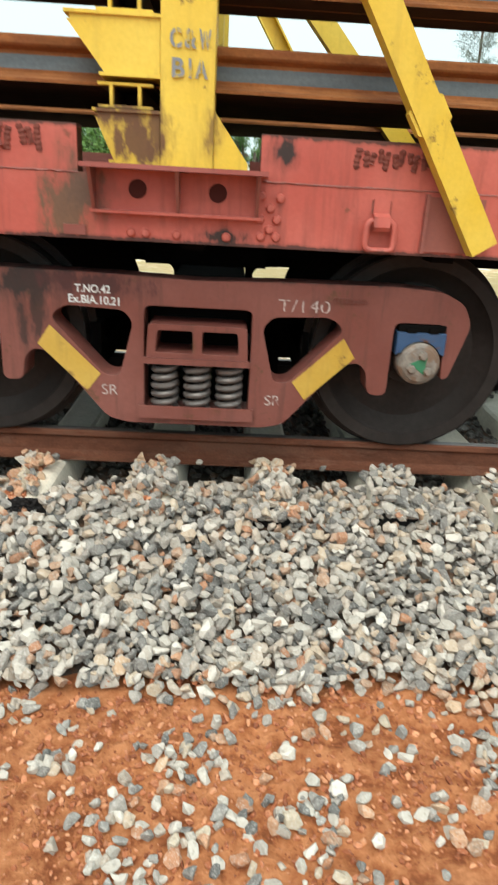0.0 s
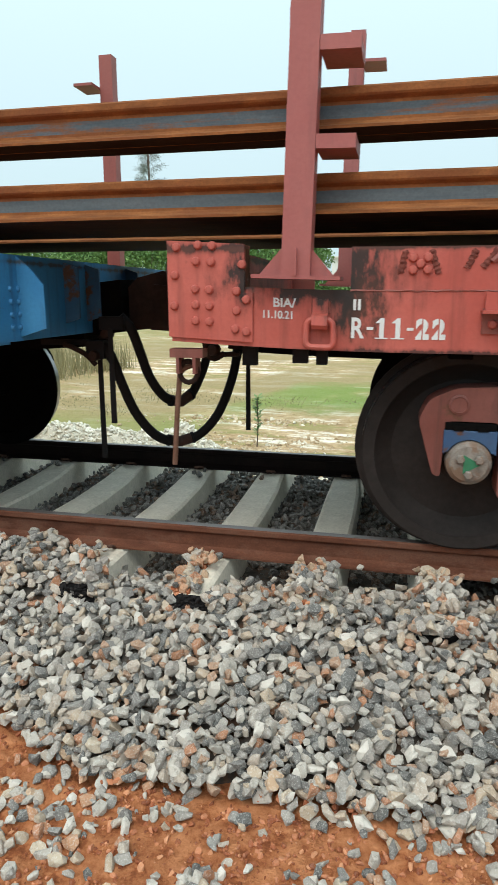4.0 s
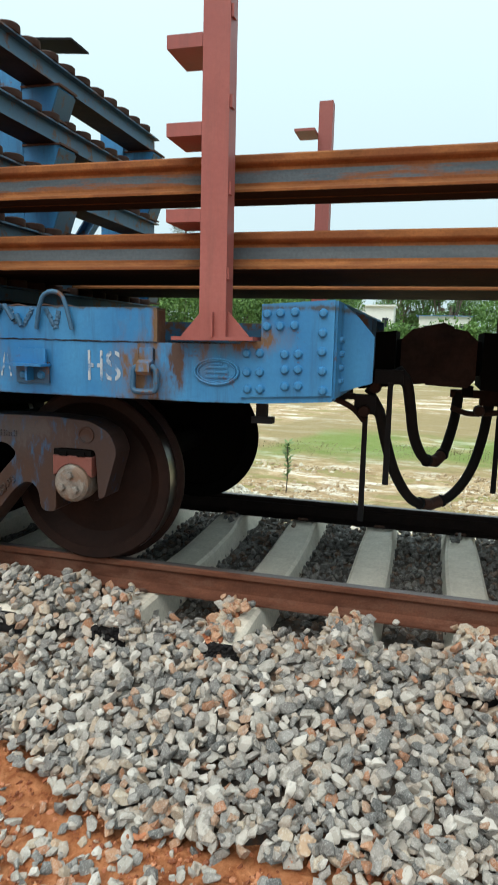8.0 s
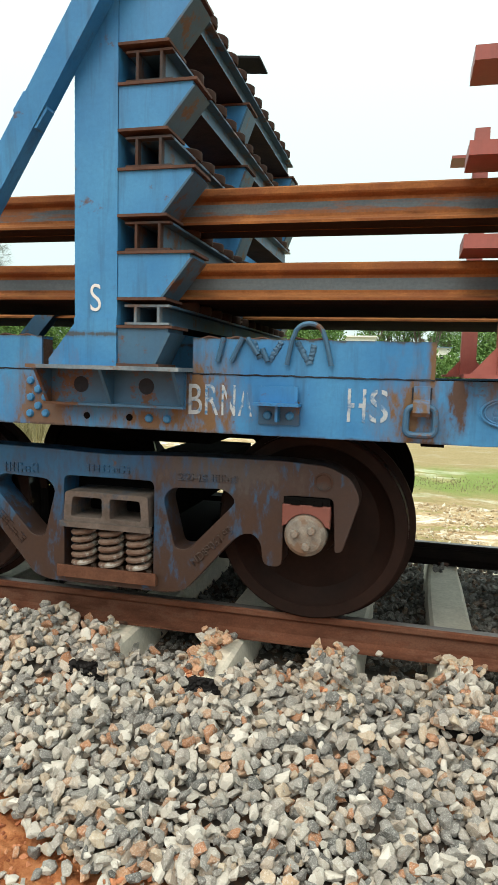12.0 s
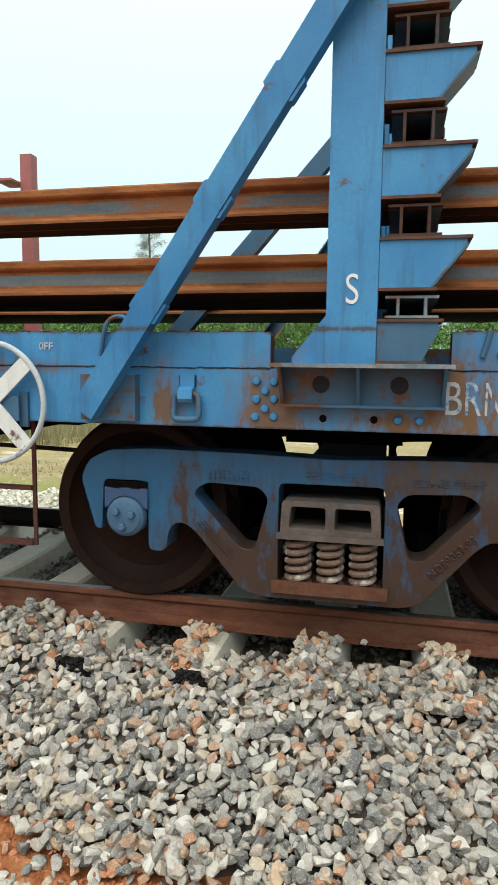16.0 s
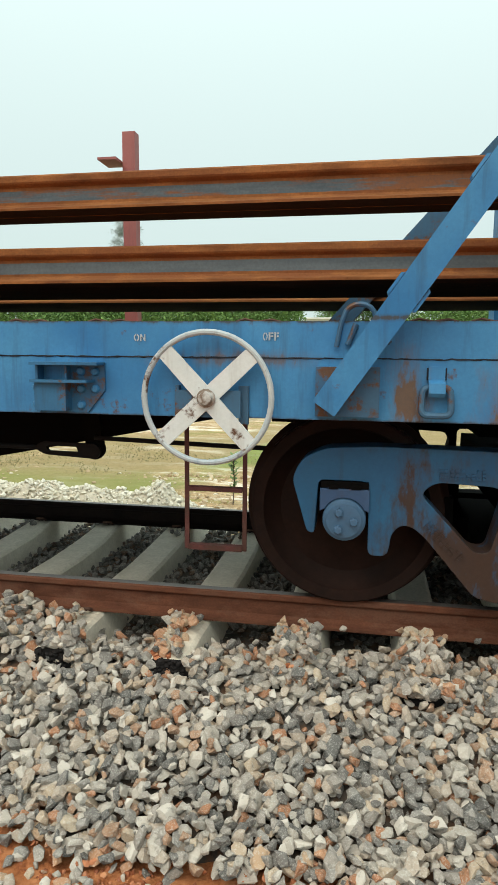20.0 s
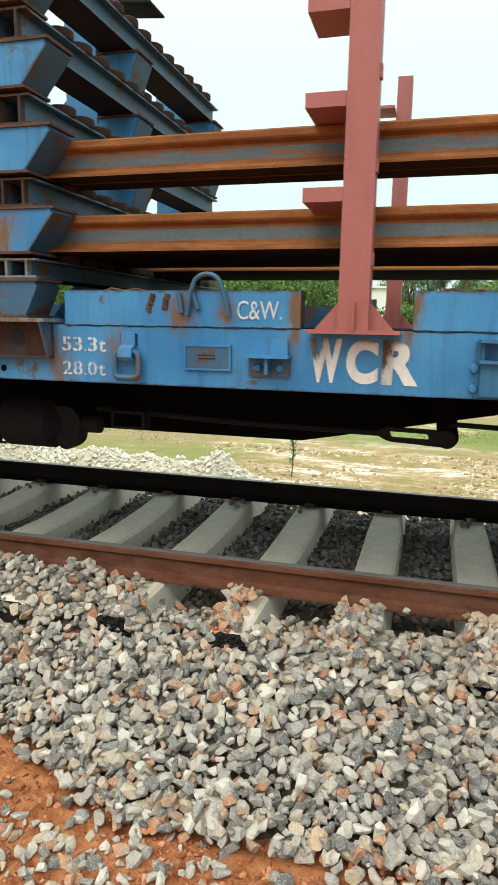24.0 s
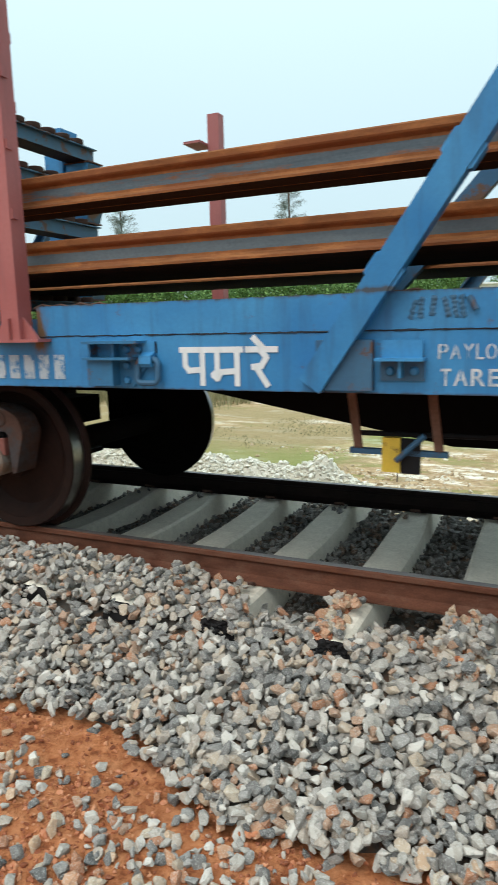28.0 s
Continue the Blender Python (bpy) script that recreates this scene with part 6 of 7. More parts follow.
rack_tower(blue, -3.738, -0.55, 1, "blue", 0.0, ((-5.044, 1.017), (-3.737, 2.90)), "blue_dark", (-0.54, -0.65))
rack_tower(blue, -8.605, -0.47, 1, "blue", 0.005, ((-9.975, 0.99), (-8.678, 2.85)), "blue_dark", (-0.47, -0.58))
rack_tower(blue, -13.25, -0.47, 1, "blue", 0.0, ((-14.62, 0.99), (-13.323, 2.85)), "blue_dark", (-0.47, -0.58))
LOOK_BLUE = dict(frame="frame_blue", frame_label="cast side frame in worn blue paint and rust", seat="seat_grey", boss=1, cast=[("", (-0.60, 0.660), (-0.39, 0.662), 0.048), ("22HS", (0.375, 0.675), (0.53, 0.675), 0.036), ("", (0.55, 0.68), (0.69, 0.68), 0.034), ("ND89067-93", (0.475, 0.245), (0.67, 0.435), 0.044), ("", (-0.665, 0.432), (-0.50, 0.268), 0.048), ("", (-0.121, 0.690), (0.13, 0.692), 0.034)], stripe=False, spring="spring_rust", wheel="wheel_brown",
                 caps=("cap_blue", "cap"), cap_label="round bearing cap with three bolts", adapters=("adapter_blue", "frame_red"), adapter_label="painted bearing adapter", green=False)
tapered_bogie(blue, -3.93, LOOK_BLUE, 0.476, 1.025)
tapered_bogie(blue, -13.145, dict(LOOK_BLUE, frame="frame_brown", frame_label="rusty brown cast side frame"), 0.476, 1.025)
for x, z in ((-2.41, 1.085), (-4.58, 1.08), (-7.92, 1.08), (-10.83, 1.08)):
    lifting_ring(blue, x, z, BY, "blue")
for x, z in ((-3.02, 1.095), (-7.25, 1.10), (-9.58, 1.10)):
    step_bracket(blue, x, z, BY, "blue")
for x0 in (-4.26, -9.13):
    for dx, z in ((0, 1.168), (0.08, 1.166), (0.04, 1.125), (0.0, 1.087), (0.08, 1.089), (0.04, 1.046), (-0.005, 1.008), (0.08, 1.011)):
        if x0 > -5:
            rivet(x0 + dx, BY, z, "blue", blue)
for x in (-3.64, -3.55):
    rivet(x, BY, 1.01, "blue", blue)
# flat black discs in place of bolt holes, the dark inside painted on
for x, z in ((-3.96, 1.01), (-3.74, 1.01), (-8.78, 1.01), (-8.60, 1.01)):
    part("bolt_hole", lathe(bmesh.new(), [(0.017, 0), (0.017, -0.002), (0, -0.002)], 12), M["under"], blue).matrix_basis = pose(x, BY, z)
# backing plates of the braces
part("backing_plate", boxes((-5.085, -4.815, -0.465, BY - 0.001, 0.978, 1.19)), M["blue_dark"], blue, bevel=0.004)
part("backing_plate", boxes((-9.95, -9.70, -0.45, BY - 0.001, 0.972, 1.188)), M["blue_dark"], blue, bevel=0.004)


def side_bracket(x):
    """A stanchion pocket bracket bolted to the sill."""
    a = part("stanchion_bracket", boxes((x - 0.165, x + 0.165, BY - 0.10, BY, 1.185, 1.198), (x - 0.165, x + 0.115, BY - 0.10, BY, 1.105, 1.118), (x - 0.155, x + 0.0, BY - 0.075, BY - 0.06, 0.975, 1.105), (x - 0.155, x - 0.143, BY - 0.06, BY, 0.975, 1.185), (x - 0.012, x, BY - 0.06, BY, 0.975, 1.185)), M["blue_bracket"], blue, bevel=0.003)
    part("bracket_plate", prism(bmesh.new(), [(x + 0.0, 1.185), (x + 0.165, 1.185), (x + 0.165, 1.07), (x + 0.08, 0.965), (x + 0.0, 0.965)], BY - 0.012, BY - 0.001), M["blue_bracket"], a, bevel=0.003)
    part("bracket_plate", boxes((x - 0.175, x - 0.155, BY - 0.02, BY - 0.001, 0.965, 1.19)), M["blue_bracket"], a, bevel=0.003)
    for dx, z in ((0.05, 1.155), (0.12, 1.155), (0.05, 1.075), (0.12, 1.075), (0.05, 1.0), (-0.175, 1.08), (-0.175, 1.0)):
        rivet(x + dx, BY - 0.012, z, "blue", a)


side_bracket(-6.225)
side_bracket(-11.01)


def hand_brake(x, z):
    """The big hand-brake wheel: ring, four flat spokes, hub, with its ladder step beneath."""
    y = -0.465
    ring = part("brake_wheel", tube(bmesh.new(), [(x + 0.289 * math.cos(a), y, z + 0.289 * math.sin(a)) for a in np.linspace(0, math.tau, 57)[:-1]], 0.0135, 9, True), M["wheel_ring"], blue, "large hand-brake wheel with chipped white spokes", smooth=True)
    for k in range(4):
        a = radians(45 + 90 * k - 2)
        d, n = Vector((math.cos(a), math.sin(a))), Vector((-math.sin(a), math.cos(a)))
        pts = [d * 0.02 - n * 0.04, d * 0.284 - n * 0.037, d * 0.284 + n * 0.037, d * 0.02 + n * 0.04]
        part("spoke", prism(bmesh.new(), [(x + p.x, z + p.y) for p in pts], y - 0.006 - 0.0006 * k, y + 0.004 + 0.0005 * k), M["wheel_white"], ring, bevel=0.002)
    hub = part("hub", lathe(bmesh.new(), [(0.04, 0.0), (0.042, -0.02), (0.034, -0.024), (0.028, -0.04), (0.018, -0.043), (0, -0.043)], 14), M["hub_rust"], ring, smooth=True)
    hub.matrix_basis = pose(x, y, z)
    part("brake_shaft", tube(bmesh.new(), [(x, y, z), (x, BY + 0.3, z)], 0.018, 10), M["rod"], blue, smooth=True)
    part("wheel_bracket", boxes((x - 0.15, x - 0.135, BY - 0.04, BY, 0.93, 1.10), (x + 0.135, x + 0.18, BY - 0.02, BY - 0.001, 0.93, 1.10), (x - 0.15, x + 0.15, BY - 0.05, BY - 0.04, 0.96, 1.08)), M["blue_dark"], blue, bevel=0.003)


hand_brake(-5.563, 1.047)
bm = bmesh.new()
for xx in (-5.705, -5.425):
    box(bm, xx, xx + 0.02, -0.33, -0.318, 0.315, 0.96)
ladder = part("ladder", bm, M["ladder"], blue, "rusty two-rung ladder step", bevel=0.002)
for zz, d in ((0.60, 0.02), (0.315, 0.024)):
    part("rung", boxes((-5.685, -5.425, -0.345, -0.305, zz, zz + d)), M["ladder"], ladder, bevel=0.003)
# looped handles of bent bar
for x in (-2.895, -4.907, -7.535):
    zt = 1.45
    part("looped_handle", tube(bmesh.new(), [(x - 0.095, BY - 0.016, 1.275), (x - 0.075, BY - 0.02, zt - 0.07)] + [(x - 0.065 * math.cos(a), BY - 0.02, zt - 0.05 + 0.055 * math.sin(a)) for a in np.linspace(0.1, math.pi - 0.1, 9)] + [(x + 0.075, BY - 0.02, zt - 0.07), (x + 0.10, BY - 0.016, 1.275)], 0.011, 8), M["blue_dark"], blue, smooth=True)
for x in (-3.30, -3.17, -6.05, -5.35, -7.95, -11.2, -2.9, -4.6, -9.6, -11.45, -6.45, -4.35):
    part("lashing_wire", tube(bmesh.new(), [(x - 0.12, BY + 0.02, 1.376), (x - 0.06, BY + 0.018, 1.394), (x + 0.0, BY + 0.025, 1.383), (x + 0.06, BY + 0.02, 1.392), (x + 0.13, BY + 0.025, 1.376)], 0.006, 6), M["clip"], blue, smooth=True)
weld_runs(blue, [(-3.145, 1.375, -3.115, 1.30), (-3.019, 1.378, -3.072, 1.288), (-2.945, 1.375, -2.898, 1.282), (-2.875, 1.365, -2.89, 1.285)], BY, "blue_dark", 4, 0.0125)
weld_runs(blue, [(-7.800, 1.37, -7.826, 1.291), (-7.728, 1.37, -7.745, 1.30)], BY, "weld_rust", 5, 0.013)
weld_runs(blue, [(-9.53, 1.345, -9.552, 1.271), (-9.507, 1.358, -9.512, 1.275), (-9.455, 1.36, -9.468, 1.281), (-9.42, 1.352, -9.395, 1.275), (-9.385, 1.36, -9.365, 1.272), (-9.353, 1.36, -9.338, 1.274)], BY, "blue_dark", 6, 0.0105)
weld_runs(blue, [(-4.83, 1.33, -4.80, 1.28), (-4.80, 1.34, -4.775, 1.29)], BY, "blue_dark", 7, 0.010)
# short bars welded on beside the handles
for a, b in (((-3.281, 1.39), (-3.309, 1.281)), ((-3.193, 1.39), (-3.245, 1.283)), ((-3.173, 1.39), (-3.123, 1.317)), ((-3.104, 1.344), (-3.078, 1.288)), ((-7.673, 1.375), (-7.657, 1.286)), ((-7.606, 1.376), (-7.579, 1.302)),
             ((-9.323, 1.354), (-9.293, 1.302)), ((-4.921, 1.372), (-4.954, 1.284))):
    part("welded_bar", tube(bmesh.new(), [(a[0], BY - 0.010, a[1]), (b[0], BY - 0.010, b[1])], 0.0125, 8), M["blue_dark"], blue, smooth=True)
# plates and painted words
for x, z, a, b in ((-2.065, 1.10, 0.105, 0.058),):
    for k, w in ((1.0, 0.010), (0.86, 0.006)):
        part("maker_plate_rim", tube(bmesh.new(), [(x + a * k * math.cos(t), BY - 0.006, z + b * k * math.sin(t)) for t in np.linspace(0, math.tau, 37)[:-1]], w * 0.6, 6, True), M["blue"], blue, smooth=True)
    part("maker_plate", boxes(*[(x - 0.055, x + 0.055, BY - 0.007, BY - 0.001, z + d, z + d + 0.010) for d in (-0.028, -0.006, 0.016)], (x - 0.025, x + 0.025, BY - 0.007, BY - 0.001, z + 0.033, z + 0.04)), M["blue"], blue, "oval cast maker's plate")
plate_ob = part("data_plate", boxes((-7.645, -7.425, BY - 0.010, BY - 0.001, 1.035, 1.15)), M["blue_dark"], blue, "small steel data plate", bevel=0.003)
part("plate_rim", boxes((-7.645, -7.425, BY - 0.014, BY - 0.0105, 1.14, 1.15), (-7.645, -7.425, BY - 0.014, BY - 0.0105, 1.035, 1.043), (-7.645, -7.637, BY - 0.014, BY - 0.0105, 1.044, 1.139), (-7.433, -7.425, BY - 0.014, BY - 0.0105, 1.044, 1.139)), M["blue"], plate_ob)
part("plate_marks", boxes(*[(-7.58, -7.50, BY - 0.0125, BY - 0.0105, z, z + 0.005) for z in (1.085, 1.10)]), M["seam"], plate_ob)
TY = BY - 0.003
stencil("BRNA", -3.45, -3.135, 1.04, 1.178, TY, M["white_faint"], blue, "broken white stencil lettering", 0.24, 0.0)
stencil("HS", -2.725, -2.535, 1.037, 1.180, TY, M["white_faint"], blue, "broken white stencil lettering", 0.24, 0.0)
for c, xa, xb in (("W", -7.076, -6.935), ("C", -6.916, -6.782), ("R", -6.767, -6.617)):
    writing("lettering", c, xa, xb, 1.0, 1.188, TY, M["white_wcr"], blue, 0, "large white painted letter with rust runs", 0.05)
writing("lettering", "C&W.", -7.40, -7.20, 1.262, 1.342, TY, M["white_dull"], blue, 0, "white painted letters", 0.0)
stencil("53.3t", -8.272, -8.035, 1.103, 1.170, TY, M["white_dull"], blue, bold=0.012)
stencil("28.0t", -8.272, -8.04, 0.991, 1.056, TY, M["white_dull"], blue, bold=0.012)
stencil("PAYLOAD", -9.440, -9.105, 1.104, 1.166, TY, M["white_dull"], blue, bold=0.005)
stencil("TARE", -9.428, -9.19, 0.996, 1.066, TY, M["white_dull"], blue, bold=0.012)
stencil("OFF", -5.325, -5.25, 1.30, 1.336, TY, M["white_faint"], blue)
stencil("ON", -5.92, -5.86, 1.295, 1.328, TY, M["white_faint"], blue)
writing("lettering", "S", -3.865, -3.815, 1.49, 1.61, -0.553, M["white"], blue, bold=-0.004)
writing("lettering", "S", -8.735, -8.685, 1.47, 1.59, -0.4735, M["white"], blue, bold=-0.004)
# the wagon's number, as plain bars
part("number_bars", boxes(*[(-11.86 + i * 0.105, -11.79 + i * 0.105, TY - 0.001, TY + 0.001, 1.0, 1.13) for i in range(5)]), M["white_faint"], blue, "faded white painted number")
# Devanagari initials in brush strokes
strokes("lettering", [[(-10.655, 1.15), (-10.50, 1.15)], [(-10.63, 1.15), (-10.63, 1.075), (-10.61, 1.05), (-10.545, 1.055)], [(-10.535, 1.15), (-10.535, 0.985)],
                      [(-10.485, 1.15), (-10.325, 1.15)], [(-10.455, 1.15), (-10.455, 1.05), (-10.478, 1.03), (-10.455, 1.012), (-10.437, 1.045), (-10.35, 1.05)], [(-10.35, 1.15), (-10.35, 0.985)],
                      [(-10.30, 1.15), (-10.15, 1.15)], [(-10.235, 1.15), (-10.20, 1.115), (-10.225, 1.075), (-10.27, 1.07)], [(-10.255, 1.075), (-10.195, 0.985)], [(-10.215, 1.155), (-10.265, 1.205)]],
        0.028, TY, M["white"], blue, "white painted Devanagari letters")
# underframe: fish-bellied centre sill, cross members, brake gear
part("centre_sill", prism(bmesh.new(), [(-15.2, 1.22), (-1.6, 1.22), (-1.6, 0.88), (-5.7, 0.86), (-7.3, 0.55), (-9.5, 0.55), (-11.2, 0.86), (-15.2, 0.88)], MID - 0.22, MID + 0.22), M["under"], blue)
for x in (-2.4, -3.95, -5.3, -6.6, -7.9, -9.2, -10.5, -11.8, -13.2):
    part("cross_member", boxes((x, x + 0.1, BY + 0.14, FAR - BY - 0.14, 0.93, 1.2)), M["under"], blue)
cyl = lathe(bmesh.new(), [(0, -0.20), (0.14, -0.20), (0.155, -0.18), (0.155, 0.12), (0.10, 0.16), (0.05, 0.2), (0.05, 0.42), (0, 0.42)], 28)
bmesh.ops.rotate(cyl, verts=cyl.verts, matrix=Matrix.Rotation(radians(-90), 3, "Z"))
o = part("brake_cylinder", cyl, M["brake"], blue, "black brake cylinder", smooth=True)
o.matrix_basis = pose(-8.88, 0.30, 0.63)
part("slack_housing", plate(rounded([(-8.76, 0.74), (-8.62, 0.74), (-8.56, 0.66), (-8.59, 0.52), (-8.645, 0.475), (-8.70, 0.48), (-8.76, 0.60)], 0.03), [], 0.24, 0.36), M["brake"], blue, bevel=0.02)
part("brake_rod", tube(bmesh.new(), [(-8.5, 0.34, 0.725), (-7.6, 0.35, 0.685), (-6.80, 0.35, 0.672)], 0.016, 8), M["brake"], blue, smooth=True)
part("brake_rod", tube(bmesh.new(), [(-6.46, 0.36, 0.74), (-5.6, 0.36, 0.715), (-4.7, 0.36, 0.70)], 0.014, 8), M["brake"], blue, smooth=True)
part("brake_rod", tube(bmesh.new(), [(-9.9, 0.1, 0.70), (-8.9, 0.2, 0.69)], 0.014, 8), M["brake"], blue, smooth=True)
part("pull_yoke", boxes((-8.36, -8.18, 0.27, 0.37, 0.62, 0.635), (-8.36, -8.18, 0.27, 0.37, 0.71, 0.725), (-8.375, -8.361, 0.27, 0.37, 0.62, 0.725), (-8.179, -8.165, 0.27, 0.37, 0.62, 0.725)), M["brake"], blue)
part("slotted_lever", plate(rounded([(-6.845, 0.672), (-6.79, 0.712), (-6.44, 0.705), (-6.41, 0.66), (-6.44, 0.615), (-6.77, 0.632)], 0.03), [rounded([(-6.765, 0.688), (-6.565, 0.684), (-6.555, 0.652), (-6.75, 0.655)], 0.012)], 0.335, 0.362), M["brake"], blue)
part("lever_hanger", plate(rounded([(-6.55, 0.96), (-6.44, 0.96), (-6.415, 0.72), (-6.40, 0.655), (-6.44, 0.605), (-6.50, 0.61), (-6.52, 0.70)], 0.03), [], 0.363, 0.40), M["under"], blue)
# empty-load box with its yellow indicator
part("hanger_strap", prism(bmesh.new(), [(-9.90, 0.95), (-9.86, 0.95), (-9.82, 0.66), (-9.86, 0.66)], -0.14, -0.12), M["rod"], blue)
part("hanger_strap", prism(bmesh.new(), [(-9.52, 0.95), (-9.48, 0.95), (-9.44, 0.66), (-9.48, 0.66)], -0.14, -0.12), M["rod"], blue)
part("hanger_bar", boxes((-9.88, -9.42, -0.15, -0.11, 0.64, 0.665)), M["blue_dark"], blue, bevel=0.004)
ind = part("indicator_box", boxes((-9.72, -9.635, -0.16, -0.12, 0.56, 0.725)), M["yellow"], blue, "yellow and black load indicator", bevel=0.004)
part("indicator_back", boxes((-9.634, -9.545, -0.15, -0.12, 0.555, 0.72)), M["brake"], ind, bevel=0.004)
part("indicator_lever", tube(bmesh.new(), [(-9.65, -0.18, 0.62), (-9.57, -0.18, 0.70), (-9.52, -0.18, 0.745)], 0.014, 8), M["blue_dark"], ind, smooth=True)
part("drain_cock", boxes((-9.16, -9.12, 0.22, 0.26, 0.50, 0.60), (-9.2, -9.08, 0.235, 0.245, 0.485, 0.50)), M["brake"], blue)


spring_end(blue, -2.15, 0.075, 1)

# -- air hoses, cocks and handles between the wagons --
def bend(pts, n=26):
    """A smooth run through a few points."""
    p = [Vector(q) for q in pts]
    p = [p[0] * 2 - p[1]] + p + [p[-1] * 2 - p[-2]]
    out = []
    for i in range(1, len(p) - 2):
        for k in range(n // (len(p) - 3) + 1):
            t = k / (n // (len(p) - 3) + 1)
            a, b, c, d = p[i - 1:i + 3]
            out.append(0.5 * ((2 * b) + (c - a) * t + (2 * a - 5 * b + 4 * c - d) * t * t + (3 * b - a - 3 * c + d) * t ** 3))
    return out + [p[-2]]


HOSES = [(blue, [(-1.30, 0.54, 1.10), (-1.243, 0.57, 1.03), (-1.215, 0.64, 0.88), (-1.19, 0.72, 0.715), (-1.145, 0.81, 0.59), (-1.10, 0.88, 0.535), (-1.052, 0.95, 0.52)], 0.032),
         (red, [(-1.052, 0.95, 0.52), (-1.005, 1.03, 0.56), (-0.965, 1.12, 0.68), (-0.94, 1.19, 0.80), (-0.93, 1.23, 0.93)], 0.032),
         (blue, [(-1.43, 0.57, 0.92), (-1.385, 0.59, 0.84), (-1.345, 0.64, 0.67), (-1.287, 0.70, 0.48), (-1.21, 0.79, 0.33), (-1.14, 0.87, 0.262), (-1.065, 0.95, 0.24)], 0.032),
         (red, [(-1.065, 0.95, 0.24), (-0.97, 1.02, 0.265), (-0.88, 1.08, 0.35), (-0.81, 1.14, 0.48), (-0.755, 1.22, 0.68), (-0.730, 1.28, 0.88)], 0.032)]
for w, pts, r in HOSES:
    h = part("air_hose", tube(bmesh.new(), bend(pts), r, 10), M["rubber"], w, "black rubber air hose", smooth=True)
    a, b = (Vector(pts[-2]), Vector(pts[-1])) if w is blue else (Vector(pts[1]), Vector(pts[0]))
    d = (b - a).normalized()
    part("hose_coupling", tube(bmesh.new(), [b - d * 0.075, b - d * 0.06, b - d * 0.03, b + d * 0.012], 0.037, 10), M["frame_brown"], h, smooth=True)
    part("hose_clip", tube(bmesh.new(), [b - d * 0.10, b - d * 0.085], 0.041, 10), M["brake"], h, smooth=True)
    a, b = (Vector(pts[0]), Vector(pts[1])) if w is blue else (Vector(pts[-1]), Vector(pts[-2]))
    part("hose_nipple", tube(bmesh.new(), [a, a + (b - a).normalized() * 0.09], 0.036, 10), M["brake"], h, smooth=True)
for w, x, y, z0, z1 in ((blue, -1.467, 0.59, 0.185, 0.93), (blue, -1.325, 0.45, 0.45, 1.03), (red, -0.66, 1.28, 0.27, 0.90)):
    part("hose_handle", prism(bmesh.new(), [(x - 0.017, z0), (x + 0.017, z0), (x + 0.012, z1), (x - 0.016, z1)], y, y + 0.012), M["brake"], w, bevel=0.003)
part("cock_body", boxes((-1.53, -1.41, 0.53, 0.62, 0.84, 0.95), (-1.42, -1.26, 0.50, 0.58, 1.02, 1.10), (-1.85, -1.53, 0.55, 0.59, 0.92, 0.955)), M["brake"], blue, bevel=0.012)
part("pipe_clip", boxes((-1.90, -1.85, -0.30, -0.26, 0.86, 0.95), (-1.92, -1.82, -0.31, -0.25, 0.86, 0.89)), M["brake"], blue)
part("cock_body", boxes((-0.79, -0.64, 1.22, 1.34, 0.86, 0.96), (-0.98, -0.78, 1.20, 1.26, 0.91, 0.96)), M["coupler"], red, bevel=0.015)
part("uncoupling_rod", tube(bmesh.new(), bend([(-0.55, -0.28, 0.91), (-0.62, -0.30, 0.88), (-0.638, -0.30, 0.80), (-0.655, -0.30, 0.6), (-0.668, -0.30, 0.415)]), 0.013, 8), M["rod"], red, "bent rusty uncoupling rod", smooth=True)
for w, pts in ((blue, [(-1.66, 0.5, 0.93), (-1.58, 0.5, 0.90), (-1.52, 0.52, 0.86), (-1.47, 0.54, 0.80)]), (blue, [(-1.47, 0.60, 0.98), (-1.42, 0.62, 0.93), (-1.40, 0.62, 0.86)]), (red, [(-0.98, 0.9, 0.87), (-0.88, 0.88, 0.84), (-0.76, 0.86, 0.85), (-0.62, 0.86, 0.86)]), (red, [(-0.72, 0.4, 0.98), (-0.70, 0.4, 0.90), (-0.66, 0.4, 0.87), (-0.60, 0.4, 0.90)])):
    part("air_pipe", tube(bmesh.new(), bend(pts), 0.017, 8), M["coupler"], w, smooth=True)
for w, x, y, z in ((blue, -1.47, 0.54, 0.86), (blue, -1.42, 0.62, 0.99), (red, -0.82, 0.87, 0.86), (red, -0.66, 0.40, 0.92)):
    part("cock_plug", lathe(bmesh.new(), [(0, -0.05), (0.028, -0.05), (0.034, -0.03), (0.034, 0.03), (0.022, 0.05), (0, 0.05)], 12), M["coupler"], w, smooth=True).matrix_basis = pose(x, y, z)
part("rod_bracket", boxes((-0.66, -0.50, -0.36, -0.28, 0.945, 0.985), (-0.63, -0.615, -0.36, -0.28, 0.87, 0.945), (-0.55, -0.535, -0.36, -0.28, 0.87, 0.945)), M["frame_red"], red, bevel=0.006)
part("shackle", tube(bmesh.new(), [(-0.585 + 0.045 * math.cos(a), -0.31, 0.875 + 0.05 * math.sin(a)) for a in np.linspace(0, math.tau, 17)[:-1]], 0.013, 7, True), M["coupler"], red, "dark iron shackle", smooth=True)
for d in ((-0.10, -0.03, -0.25, -0.2, 0.92, 0.985), (0.01, 0.06, -0.25, -0.2, 0.915, 0.985), (-0.35, -0.28, -0.2, -0.16, 0.90, 0.985)):
    part("pipe_end", boxes(d), M["brake"], red, bevel=0.01)

